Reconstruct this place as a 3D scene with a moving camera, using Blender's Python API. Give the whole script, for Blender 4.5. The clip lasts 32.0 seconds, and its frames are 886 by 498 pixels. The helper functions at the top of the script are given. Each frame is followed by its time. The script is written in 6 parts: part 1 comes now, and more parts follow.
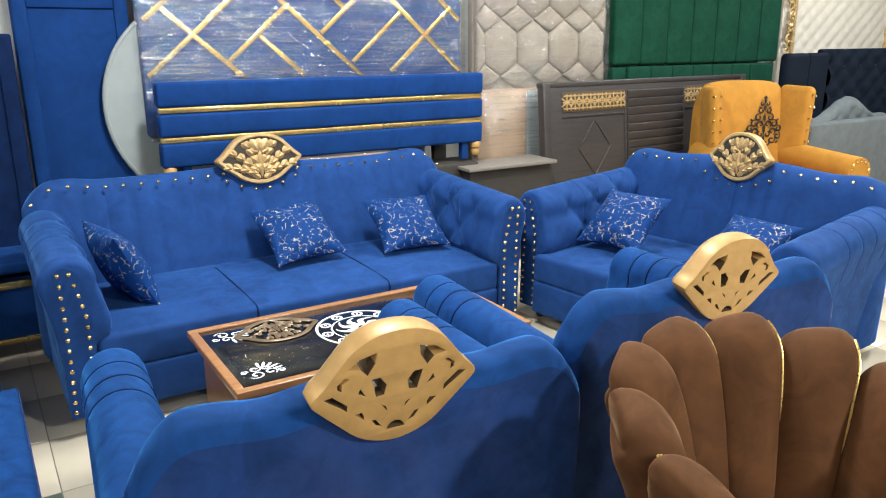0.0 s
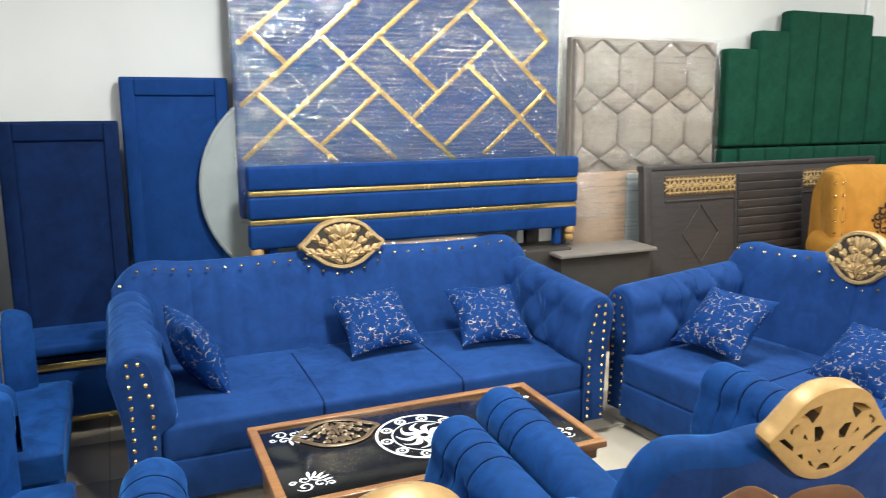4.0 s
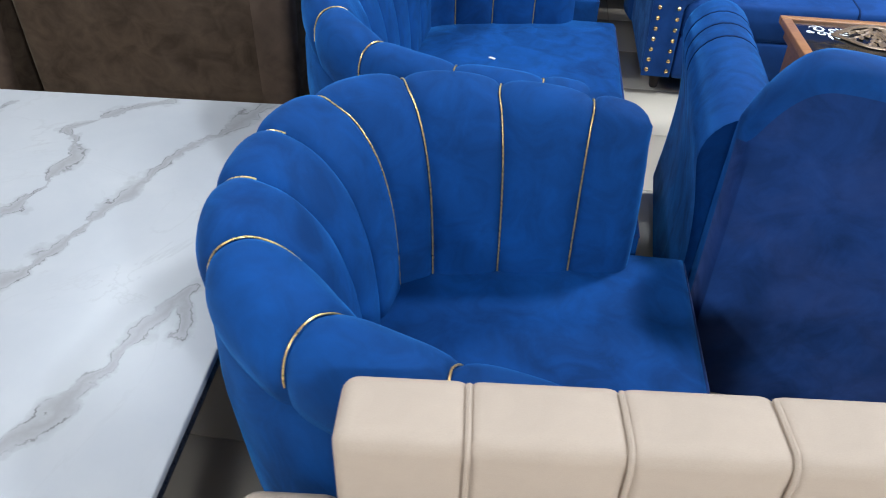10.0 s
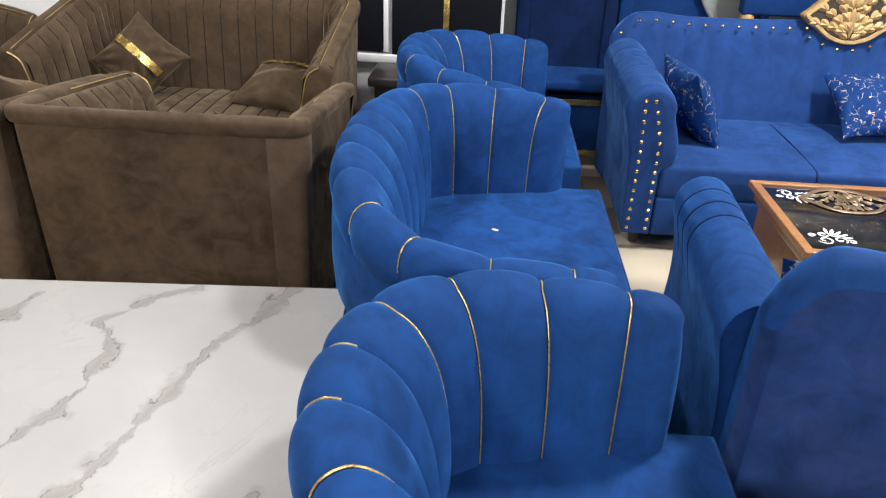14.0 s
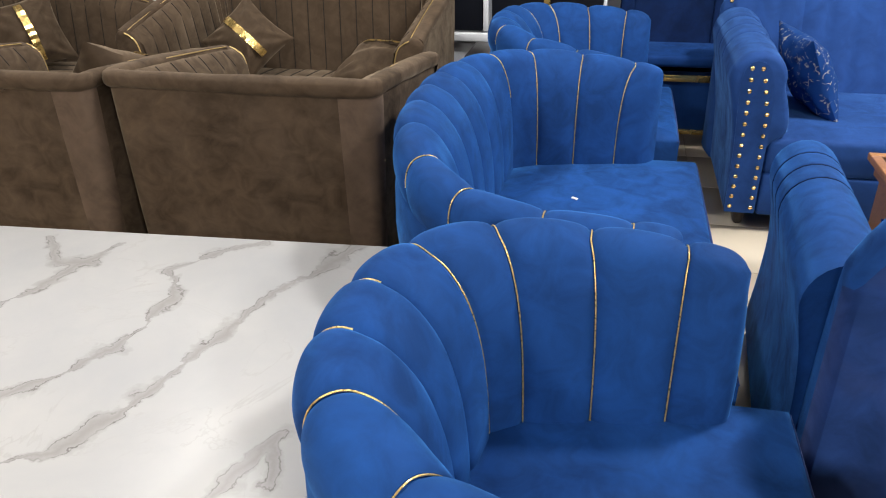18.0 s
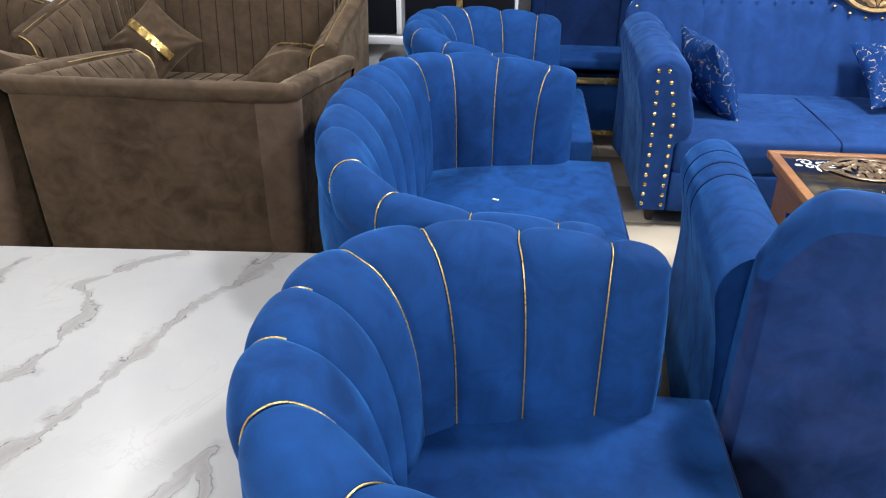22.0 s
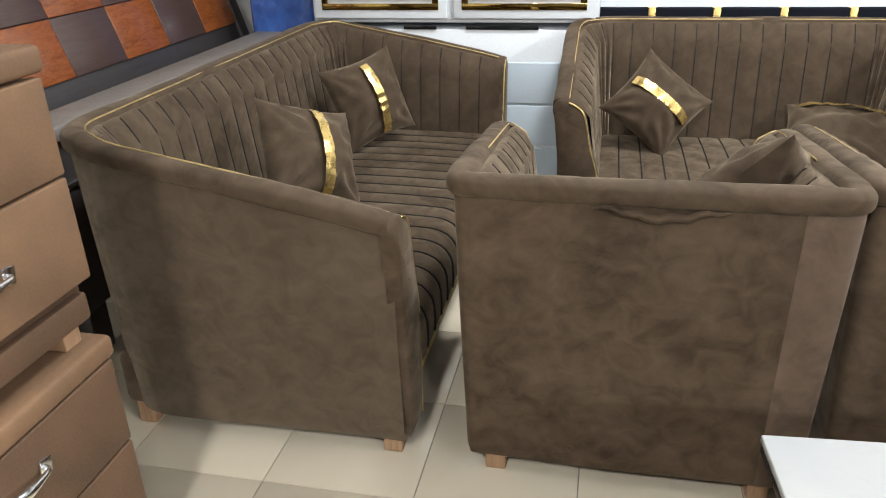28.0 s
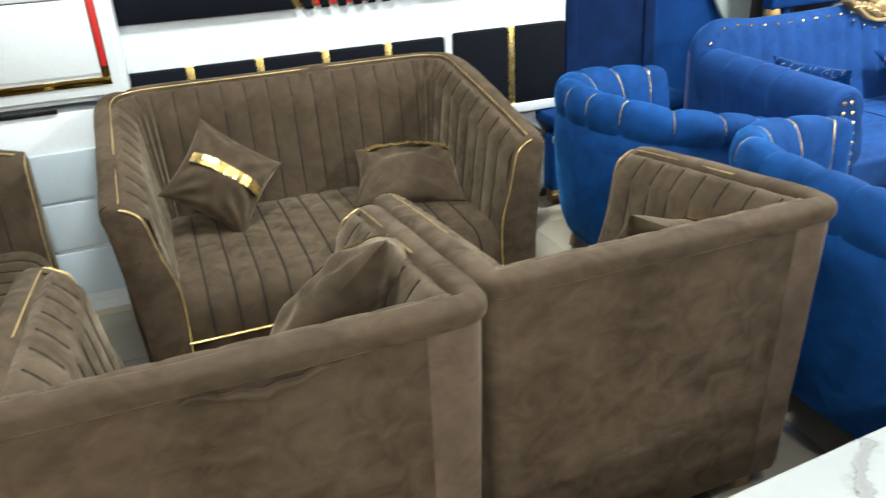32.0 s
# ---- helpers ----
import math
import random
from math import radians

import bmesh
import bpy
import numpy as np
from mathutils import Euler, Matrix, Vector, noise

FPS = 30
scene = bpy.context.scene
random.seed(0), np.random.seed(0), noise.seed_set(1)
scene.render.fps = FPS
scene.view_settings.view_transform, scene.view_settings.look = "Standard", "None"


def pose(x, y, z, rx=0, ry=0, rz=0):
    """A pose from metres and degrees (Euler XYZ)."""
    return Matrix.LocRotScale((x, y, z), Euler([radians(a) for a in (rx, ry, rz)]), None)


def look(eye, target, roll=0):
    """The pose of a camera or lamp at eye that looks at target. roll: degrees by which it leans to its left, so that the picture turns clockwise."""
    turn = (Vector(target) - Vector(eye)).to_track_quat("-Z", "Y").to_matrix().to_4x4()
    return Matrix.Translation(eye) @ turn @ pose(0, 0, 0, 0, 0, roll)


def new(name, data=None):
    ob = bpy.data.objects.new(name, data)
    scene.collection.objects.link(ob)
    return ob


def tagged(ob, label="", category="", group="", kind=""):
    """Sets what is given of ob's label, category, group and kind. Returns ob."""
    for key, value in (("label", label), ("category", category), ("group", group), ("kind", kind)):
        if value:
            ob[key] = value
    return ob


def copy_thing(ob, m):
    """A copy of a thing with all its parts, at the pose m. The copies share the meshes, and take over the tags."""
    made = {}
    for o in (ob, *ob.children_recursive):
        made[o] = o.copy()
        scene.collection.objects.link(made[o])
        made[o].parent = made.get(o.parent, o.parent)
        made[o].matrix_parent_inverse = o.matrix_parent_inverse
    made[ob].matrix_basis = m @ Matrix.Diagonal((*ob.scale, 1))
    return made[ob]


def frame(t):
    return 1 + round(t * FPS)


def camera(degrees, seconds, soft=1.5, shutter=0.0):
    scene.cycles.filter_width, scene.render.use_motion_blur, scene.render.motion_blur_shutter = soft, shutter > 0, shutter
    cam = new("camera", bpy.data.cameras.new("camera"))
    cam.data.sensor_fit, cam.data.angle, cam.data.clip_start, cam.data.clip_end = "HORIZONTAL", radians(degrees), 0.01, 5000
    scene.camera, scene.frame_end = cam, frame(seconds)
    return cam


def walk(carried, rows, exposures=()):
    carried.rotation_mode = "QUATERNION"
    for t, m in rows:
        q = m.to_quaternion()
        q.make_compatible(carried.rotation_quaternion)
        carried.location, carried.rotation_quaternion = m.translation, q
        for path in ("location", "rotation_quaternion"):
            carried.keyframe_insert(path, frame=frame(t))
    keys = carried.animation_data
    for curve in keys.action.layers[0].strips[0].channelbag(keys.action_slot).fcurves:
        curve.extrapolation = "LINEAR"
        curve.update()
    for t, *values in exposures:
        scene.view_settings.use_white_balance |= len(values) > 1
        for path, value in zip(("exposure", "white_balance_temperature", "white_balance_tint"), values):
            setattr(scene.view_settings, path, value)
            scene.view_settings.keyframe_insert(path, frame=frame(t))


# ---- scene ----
cam = camera(61.0, 32.0, soft=1.1, shutter=0.4)
PATH = [
    (0, (1.129, 0.47, 1.585), (2.161, 2.091, 1.031), 0.2),
    (0.5, (1.134, 0.45, 1.591), (2.142, 2.093, 1.059), 0.4),
    (1, (1.18, 0.437, 1.614), (2.143, 2.117, 1.113), 0.4),
    (1.5, (1.31, 0.464, 1.621), (2.213, 2.179, 1.128), 0.1),
    (2, (1.398, 0.51, 1.625), (2.234, 2.252, 1.109), -0.1),
    (2.5, (1.417, 0.54, 1.608), (2.19, 2.286, 1.012), -0.1),
    (3, (1.392, 0.585, 1.579), (2.089, 2.324, 0.88), 0.1),
    (3.5, (1.38, 0.573, 1.62), (2.067, 2.35, 1.013), 0.1),
    (4, (1.367, 0.557, 1.717), (2.151, 2.352, 1.313), 0.3),
    (4.5, (1.316, 0.523, 1.649), (2.219, 2.254, 1.217), -0.1),
    (6.5, (1.032, 0.401, 1.63), (2.047, 2.077, 1.231), -0.5),
    (7, (1.065, 0.444, 1.59), (1.793, 2.225, 1.042), 0.1),
    (7.5, (1.076, 0.541, 1.53), (1.314, 2.392, 0.81), 0.4),
    (8, (1.083, 0.62, 1.552), (0.937, 2.429, 0.712), -0.5),
    (8.5, (1.046, 0.645, 1.499), (0.706, 2.352, 0.514), -1.2),
    (9, (1.03, 0.624, 1.426), (0.656, 2.239, 0.306), -1.2),
    (9.5, (0.997, 0.539, 1.393), (0.706, 2.122, 0.206), 0.1),
    (10, (0.887, 0.454, 1.401), (0.692, 2.039, 0.197), 1.7),
    (10.5, (0.777, 0.481, 1.399), (0.639, 2.086, 0.214), 2.1),
    (11, (0.661, 0.567, 1.396), (0.552, 2.204, 0.252), 2.0),
    (11.5, (0.598, 0.687, 1.443), (0.506, 2.376, 0.375), 1.6),
    (12, (0.601, 0.718, 1.507), (0.523, 2.453, 0.514), 1.7),
    (12.5, (0.654, 0.682, 1.537), (0.582, 2.45, 0.604), 1.6),
    (13, (0.638, 0.608, 1.526), (0.567, 2.392, 0.624), 1.7),
    (13.5, (0.646, 0.546, 1.542), (0.57, 2.332, 0.644), 1.7),
    (14, (0.688, 0.453, 1.544), (0.598, 2.228, 0.626), 2.2),
    (14.5, (0.731, 0.396, 1.509), (0.604, 2.149, 0.555), 2.7),
    (16.5, (0.833, 0.464, 1.446), (0.429, 2.175, 0.492), -0.3),
    (17, (0.845, 0.464, 1.43), (0.408, 2.179, 0.499), -1.5),
    (17.5, (0.853, 0.471, 1.428), (0.418, 2.191, 0.505), -1.7),
    (18, (0.846, 0.476, 1.425), (0.433, 2.204, 0.505), -1.3),
    (18.5, (0.834, 0.478, 1.426), (0.453, 2.217, 0.516), -0.2),
    (19, (0.832, 0.471, 1.435), (0.484, 2.224, 0.538), 0.9),
    (19.5, (0.843, 0.466, 1.451), (0.521, 2.23, 0.565), 1.7),
    (20, (0.837, 0.467, 1.443), (0.534, 2.241, 0.569), 2.0),
    (20.5, (0.84, 0.471, 1.443), (0.554, 2.249, 0.573), 1.8),
    (21, (0.849, 0.471, 1.446), (0.581, 2.249, 0.571), 1.3),
    (21.5, (0.853, 0.473, 1.437), (0.614, 2.247, 0.545), 0.8),
    (22, (0.819, 0.475, 1.426), (0.627, 2.243, 0.511), 0.3),
    (22.5, (0.721, 0.441, 1.457), (0.595, 2.201, 0.515), 0.0),
    (23, (0.582, 0.414, 1.432), (0.524, 2.167, 0.471), 0.1),
    (23.5, (0.469, 0.471, 1.414), (0.468, 2.223, 0.45), 0.1),
    (24, (0.255, 0.635, 1.431), (0.193, 2.415, 0.521), 0.1),
    (24.5, (-0.079, 0.635, 1.476), (-0.377, 2.439, 0.665), 1.6),
    (25, (-0.42, 0.523, 1.511), (-0.922, 2.31, 0.768), 1.1),
    (25.5, (-0.643, 0.454, 1.531), (-1.26, 2.225, 0.835), -0.2),
    (26, (-0.833, 0.543, 1.49), (-1.458, 2.308, 0.787), -1.4),
    (26.5, (-1.01, 0.635, 1.472), (-1.576, 2.407, 0.738), -1.8),
    (28.5, (-1.293, 1.014, 1.416), (-1.654, 2.77, 0.53), -1.5),
    (29, (-1.26, 1.145, 1.425), (-1.56, 2.888, 0.49), -1.4),
    (29.5, (-1.285, 1.23, 1.473), (-1.351, 2.97, 0.488), -1.4),
    (30, (-1.397, 1.381, 1.453), (-1.229, 3.116, 0.472), -1.1),
    (30.5, (-1.485, 1.417, 1.484), (-1.246, 3.154, 0.522), -2.3),
    (31, (-1.438, 1.446, 1.481), (-1.101, 3.177, 0.538), -2.1),
    (31.5, (-1.315, 1.405, 1.51), (-0.842, 3.122, 0.599), -2.5),
    (32, (-1.216, 1.323, 1.539), (-0.598, 3.023, 0.685), -3.2),
]
walk(cam, [(t, look(eye, target, roll)) for t, eye, target, roll in PATH], [(0, 0.68, 6150, 3), (2, 0.50, 6150, 3), (3, 0.74, 6150, 3), (4, 0.50, 6150, 3), (6.5, 0.40, 6300, 6), (8, 0.57, 6350, 10), (9, 0.72, 6150, 10), (10, 0.47, 5350, 7), (12, 0.63, 6450, 10), (18, 0.69, 6400, 10), (20, 0.71, 6350, 10), (23, 0.65, 6000, 10), (24, 0.62, 6500, 10), (25, 0.77, 6800, 10), (27.5, 1.07, 6150, 6), (29, 1.13, 5700, 3), (30, 1.21, 5950, -2), (31, 1.31, 5900, -4), (32, 1.16, 5900, -3)])

# ---- world and lights ----
world = bpy.data.worlds.new("showroom_air")
scene.world = world
world.use_nodes = True
world.node_tree.nodes["Background"].inputs["Color"].default_value = (0.85, 0.92, 1.0, 1)
world.node_tree.nodes["Background"].inputs["Strength"].default_value = 0.02

CEIL = 3.3
LAMPS = [
    # x, y, watts, size, colour
    (0.9, -2.7, 45, 0.42, (1.0, 0.97, 0.93)),
    (3.9, -2.3, 225, 0.42, (1.0, 0.97, 0.93)),
    (-1.7, -0.9, 84, 0.42, (1.0, 0.93, 0.84)),
    (-0.35, 1.0, 10, 0.42, (1.0, 0.97, 0.93)),
    (2.5, 3.1, 84, 0.42, (1.0, 0.97, 0.93)),
    (5.9, 2.2, 62, 0.42, (1.0, 0.97, 0.93)),
    (4.8, 3.7, 32, 0.42, (1.0, 0.95, 0.88)),
    (-0.8, 3.3, 44, 0.42, (1.0, 0.95, 0.88)),
    # unseen lamp, added to brighten the wall at the far right
    (8.3, 3.2, 60, 0.42, (1.0, 0.97, 0.93)),
    (6.5, -2.3, 60, 0.42, (1.0, 0.70, 0.38)),
]

# ---- materials ----
def shader(name):
    m = bpy.data.materials.new(name)
    m.use_nodes = True
    return m, m.node_tree.nodes, m.node_tree.links, m.node_tree.nodes["Principled BSDF"]


def put(sock, value):
    sock.default_value = value


def coords(N, L, scale=(1, 1, 1), kind="Object"):
    tc, mp = N.new("ShaderNodeTexCoord"), N.new("ShaderNodeMapping")
    put(mp.inputs["Scale"], scale)
    L.new(tc.outputs[kind], mp.inputs["Vector"])
    return mp.outputs["Vector"]


def noise_tex(N, L, vec, scale, detail=4, rough=0.55, distort=0.0):
    n = N.new("ShaderNodeTexNoise")
    put(n.inputs["Scale"], scale), put(n.inputs["Detail"], detail), put(n.inputs["Roughness"], rough), put(n.inputs["Distortion"], distort)
    L.new(vec, n.inputs["Vector"])
    return n.outputs["Fac"]


def ramp(N, L, fac, stops):
    r = N.new("ShaderNodeValToRGB")
    e = r.color_ramp.elements
    while len(e) < len(stops):
        e.new(0.5)
    for k, (p, c) in zip(e, stops):
        k.position, k.color = p, (*c, 1) if len(c) == 3 else c
    L.new(fac, r.inputs["Fac"])
    return r.outputs["Color"]


def mix(N, L, fac, a, b, mode="MIX"):
    n = N.new("ShaderNodeMix")
    n.data_type, n.blend_type = "RGBA", mode
    for sock, v in ((n.inputs[0], fac), (n.inputs[6], a), (n.inputs[7], b)):
        if isinstance(v, (int, float)):
            put(sock, v)
        elif isinstance(v, tuple):
            put(sock, (*v, 1))
        else:
            L.new(v, sock)
    return n.outputs[2]


def bump(N, L, bsdf, fac, strength, dist=0.01):
    b = N.new("ShaderNodeBump")
    put(b.inputs["Strength"], strength), put(b.inputs["Distance"], dist)
    L.new(fac, b.inputs["Height"])
    L.new(b.outputs["Normal"], bsdf.inputs["Normal"])


def tone(c, k):
    return tuple(min(1.0, v * k) for v in c)


def velvet(name, base, sheen, weight=0.6, patch=0.34, grain=900, rough=0.78, worn=None, stroke=(1, 1, 1), nap=0.30):
    """Brushed pile: crushed lighter and darker strokes over fine fibre grain; the pile's lie also sets its sheen."""
    m, N, L, B = shader(name)
    v = coords(N, L, stroke)
    big = noise_tex(N, L, v, 3.2, 4, 0.55, 0.6)
    mid = noise_tex(N, L, v, 11, 5, 0.62, 0.9)
    fine = noise_tex(N, L, coords(N, L), grain, 2, 0.5)
    c = ramp(N, L, big, [(0.34, tone(base, 1 - patch * 0.8)), (0.52, base), (0.68, tone(base, 1 + patch * 1.2))])
    c = mix(N, L, 0.42, c, ramp(N, L, mid, [(0.36, tone(base, 1 - patch * 1.5)), (0.50, base), (0.66, tone(base, 1 + patch * 1.5))]))
    c = mix(N, L, 0.10, c, ramp(N, L, fine, [(0.3, tone(base, 0.6)), (0.7, tone(base, 1.4))]))
    if worn:
        w = noise_tex(N, L, v, 5.0, 5, 0.60, 0.3)
        c = mix(N, L, ramp(N, L, w, [(0.44, (0, 0, 0)), (0.74, (0.6, 0.6, 0.6))]), c, worn)
    L.new(c, B.inputs["Base Color"])
    put(B.inputs["Roughness"], rough), put(B.inputs["Specular IOR Level"], 0.12)
    L.new(ramp(N, L, mix(N, L, 0.5, big, mid), [(0.38, (weight * 0.2,) * 3), (0.64, (min(1, weight * 1.3),) * 3)]), B.inputs["Sheen Weight"])
    put(B.inputs["Sheen Roughness"], nap), put(B.inputs["Sheen Tint"], (*sheen, 1))
    bump(N, L, B, mix(N, L, 0.2, mid, fine), 0.14, 0.005)
    return m


def plain(name, base, rough=0.5, metal=0.0, vary=0.12, scale=12.0, coat=0.0, rel=0.1, fine=180):
    m, N, L, B = shader(name)
    v = coords(N, L)
    a, b = noise_tex(N, L, v, scale, 5, 0.6), noise_tex(N, L, v, fine, 3)
    c = ramp(N, L, a, [(0.3, tone(base, 1 - vary)), (0.7, tone(base, 1 + vary))])
    L.new(c, B.inputs["Base Color"])
    L.new(ramp(N, L, b, [(0.3, (rough * 0.8,) * 3), (0.7, (min(1, rough * 1.2),) * 3)]), B.inputs["Roughness"])
    put(B.inputs["Metallic"], metal), put(B.inputs["Coat Weight"], coat), put(B.inputs["Coat Roughness"], 0.08)
    bump(N, L, B, mix(N, L, 0.5, a, b), rel, 0.003)
    return m


def wood(name, dark, light, rough=0.35, scale=(1, 14, 14), coat=0.3):
    m, N, L, B = shader(name)
    v = coords(N, L, scale)
    a = noise_tex(N, L, v, 3.0, 8, 0.62, 1.4)
    b = noise_tex(N, L, v, 22, 4, 0.6, 0.4)
    c = ramp(N, L, a, [(0.3, dark), (0.52, tone(light, 0.85)), (0.7, light)])
    c = mix(N, L, 0.35, c, ramp(N, L, b, [(0.35, dark), (0.65, light)]))
    L.new(c, B.inputs["Base Color"])
    put(B.inputs["Roughness"], rough), put(B.inputs["Coat Weight"], coat), put(B.inputs["Coat Roughness"], 0.15)
    bump(N, L, B, b, 0.15, 0.002)
    return m


BLUE = velvet("royal_blue_velvet", (0.0078, 0.0445, 0.178), (0.10, 0.40, 1.0), 0.60)
BLUE_SOFA = velvet("indigo_blue_velvet", (0.0128, 0.0460, 0.176), (0.17, 0.42, 0.95), 0.70, 0.22)
# same velvet, with the backs' shade and grey sheen put into its colour
BLUE_BACK = velvet("blue_velvet_shaded_back", (0.0125, 0.0365, 0.136), (0.42, 0.48, 0.92), 0.9, 0.38, worn=(0.036, 0.058, 0.170))
BLUE_BED = velvet("bed_blue_velvet", (0.0065, 0.036, 0.155), (0.12, 0.33, 0.85), 0.55, 0.2)
BLUE_BED_DARK = velvet("deep_blue_velvet", (0.0028, 0.013, 0.058), (0.05, 0.16, 0.45), 0.3)
BROWN = velvet("umber_velvet", (0.0600, 0.0410, 0.0262), (0.66, 0.54, 0.40), 0.50, 0.24, stroke=(1.4, 1.4, 1.4), nap=0.45)
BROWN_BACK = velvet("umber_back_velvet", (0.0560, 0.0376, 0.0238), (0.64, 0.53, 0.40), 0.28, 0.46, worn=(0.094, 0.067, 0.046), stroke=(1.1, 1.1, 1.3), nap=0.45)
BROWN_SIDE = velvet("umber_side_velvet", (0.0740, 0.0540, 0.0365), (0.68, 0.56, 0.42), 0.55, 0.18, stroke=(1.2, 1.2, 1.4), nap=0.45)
BROWN_LIT = velvet("umber_velvet_lit_corner", (0.084, 0.058, 0.041), (0.72, 0.58, 0.48), 0.28, 0.3, worn=(0.14, 0.100, 0.073), nap=0.45)
RUST = velvet("chestnut_velvet", (0.090, 0.038, 0.0152), (0.70, 0.44, 0.24), 0.42, 0.3)
CREAM = velvet("cream_velvet", (0.44, 0.355, 0.275), (0.8, 0.7, 0.6), 0.2, 0.06, 900)
BEIGE = velvet("beige_velvet", (0.291, 0.250, 0.210), (0.7, 0.6, 0.5), 0.3, 0.16)
GREEN = velvet("bottle_green_velvet", (0.008, 0.050, 0.030), (0.10, 0.30, 0.2), 0.4, 0.25)
BLACKV = velvet("black_velvet", (0.004, 0.005, 0.009), (0.06, 0.07, 0.1), 0.12, 0.2)
NAVY = velvet("ink_navy_velvet", (0.004, 0.0075, 0.016), (0.06, 0.08, 0.12), 0.15, 0.2)
GREY = velvet("grey_velvet", (0.13, 0.145, 0.155), (0.4, 0.45, 0.5), 0.4, 0.15)
MUSTARD = velvet("mustard_velvet", (0.42, 0.20, 0.035), (0.8, 0.5, 0.2), 0.4, 0.15)
WHITE_TUFT = velvet("ivory_leatherette", (0.62, 0.57, 0.50), (0.8, 0.75, 0.7), 0.2, 0.06, rough=0.45)
PEACH = velvet("peach_velvet", (0.384, 0.265, 0.178), (0.8, 0.65, 0.5), 0.2, 0.08)
SEAM_SHADE = plain("seam_shade", (0.008, 0.005, 0.0035), 0.95)
GOLD_FLAT = plain("gold_mirror_trim", (0.84, 0.60, 0.22), 0.24, 0.9, 0.12, 4, rel=0.004, fine=6)
GOLD = plain("gold_mirror_strip", (0.84, 0.60, 0.22), 0.27, 0.9, 0.10, 9, rel=0.05, fine=30)
GOLD_PIPE = plain("gold_piping", (0.90, 0.62, 0.22), 0.30, 0.75, 0.2, 60, rel=0.35, fine=260)
GOLD_THIN = plain("dull_gold_piping", (0.62, 0.45, 0.19), 0.34, 0.7, 0.3, 40, rel=0.3, fine=200)
BRASS = plain("brass_nail", (0.72, 0.52, 0.24), 0.22, 1.0, 0.1)
GOLD_PAINT = plain("matt_gold_paint", (0.46, 0.275, 0.095), 0.45, 0.2, 0.1, 25, rel=0.12)
CARVED = plain("carved_antique_gold", (0.50, 0.345, 0.16), 0.4, 0.35, 0.25, 40, rel=0.3)
OPENING_DARK = plain("dark_pierced_openings", (0.030, 0.021, 0.013), 0.6, 0.0, 0.3, 60, rel=0.3)
CARVED_DARK = plain("dark_carved_bronze", (0.16, 0.11, 0.065), 0.38, 0.35, 0.3, 40, rel=0.3)
WOOD_RIM = wood("varnished_rim_wood", (0.17, 0.065, 0.02), (0.40, 0.19, 0.07))
WOOD_BOX = wood("table_box_wood", (0.10, 0.045, 0.018), (0.26, 0.125, 0.05))
CHECK_DARK = wood("dark_check_veneer", (0.045, 0.024, 0.020), (0.085, 0.05, 0.042), 0.35)
WOOD_DARK = wood("espresso_wood", (0.023, 0.020, 0.0205), (0.050, 0.044, 0.0445), 0.42, coat=0.15)
WOOD_LEG = wood("plain_leg_wood", (0.22, 0.12, 0.06), (0.42, 0.26, 0.15), 0.5, (14, 14, 1), 0.1)
LEG_DARK = wood("dark_leg_wood", (0.012, 0.010, 0.010), (0.035, 0.026, 0.022), 0.3, (14, 14, 1))
ORANGE_WOOD = wood("flame_veneer", (0.12, 0.030, 0.008), (0.30, 0.088, 0.022), 0.25, (3, 12, 12))
DRESSER = plain("tan_suede_panel", (0.150, 0.083, 0.042), 0.75, 0, 0.2, 7, rel=0.15)
DRESSER_DARK = plain("brown_suede_panel", (0.085, 0.045, 0.022), 0.75, 0, 0.2, 7, rel=0.15)
SILVER = plain("polished_nickel", (0.75, 0.75, 0.76), 0.16, 1.0, 0.05)
CABINET = plain("white_lacquer", (0.74, 0.76, 0.80), 0.28, 0, 0.03, 3, coat=0.3, rel=0.03)
# white drawers, their shade and bluish reflected light put into the colour
DRAWER_SHADED = plain("shaded_white_lacquer", (0.56, 0.63, 0.71), 0.26, 0, 0.03, 3, coat=0.3, rel=0.03)
# gold mirror with a dark room's reflection put into its uneven colour
DIM_GOLD = plain("dim_gold_mirror", (0.36, 0.245, 0.07), 0.07, 1.0, 0.5, 5, rel=0.02, fine=8)
BLACK_GLOSS = plain("black_gloss", (0.008, 0.008, 0.009), 0.08, 0, 0.1)
TABLE_EDGE = plain("black_table_edge", (0.012, 0.012, 0.014), 0.3)
PAPER_WHITE = plain("white_transfer", (0.78, 0.80, 0.80), 0.5, 0, 0.05)
DAMASK = plain("black_embroidery", (0.012, 0.010, 0.010), 0.7)
RED_REFLECTION = plain("red_reflection", (0.55, 0.02, 0.02), 0.4)
WRAP_BLUE = plain("blue_wrapped_mattress", (0.045, 0.115, 0.40), 0.22, 0, 0.3, 14, coat=1.0, rel=0.9, fine=36)
GREYGREEN = plain("grey_board", (0.30, 0.33, 0.33), 0.5, 0, 0.08, 5)
CARD = plain("cardboard", (0.34, 0.22, 0.13), 0.6, 0, 0.12, 8)
DARK_VOID = plain("dark_boards_and_gaps", (0.03, 0.024, 0.02), 0.7)
LEDGE = plain("greyed_ledge_wood", (0.19, 0.165, 0.15), 0.5, 0, 0.15, 10)
LEDGE_PALE = plain("pale_grey_ledge", (0.20, 0.175, 0.155), 0.45, 0, 0.1, 10)
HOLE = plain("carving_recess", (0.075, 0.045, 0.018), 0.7)


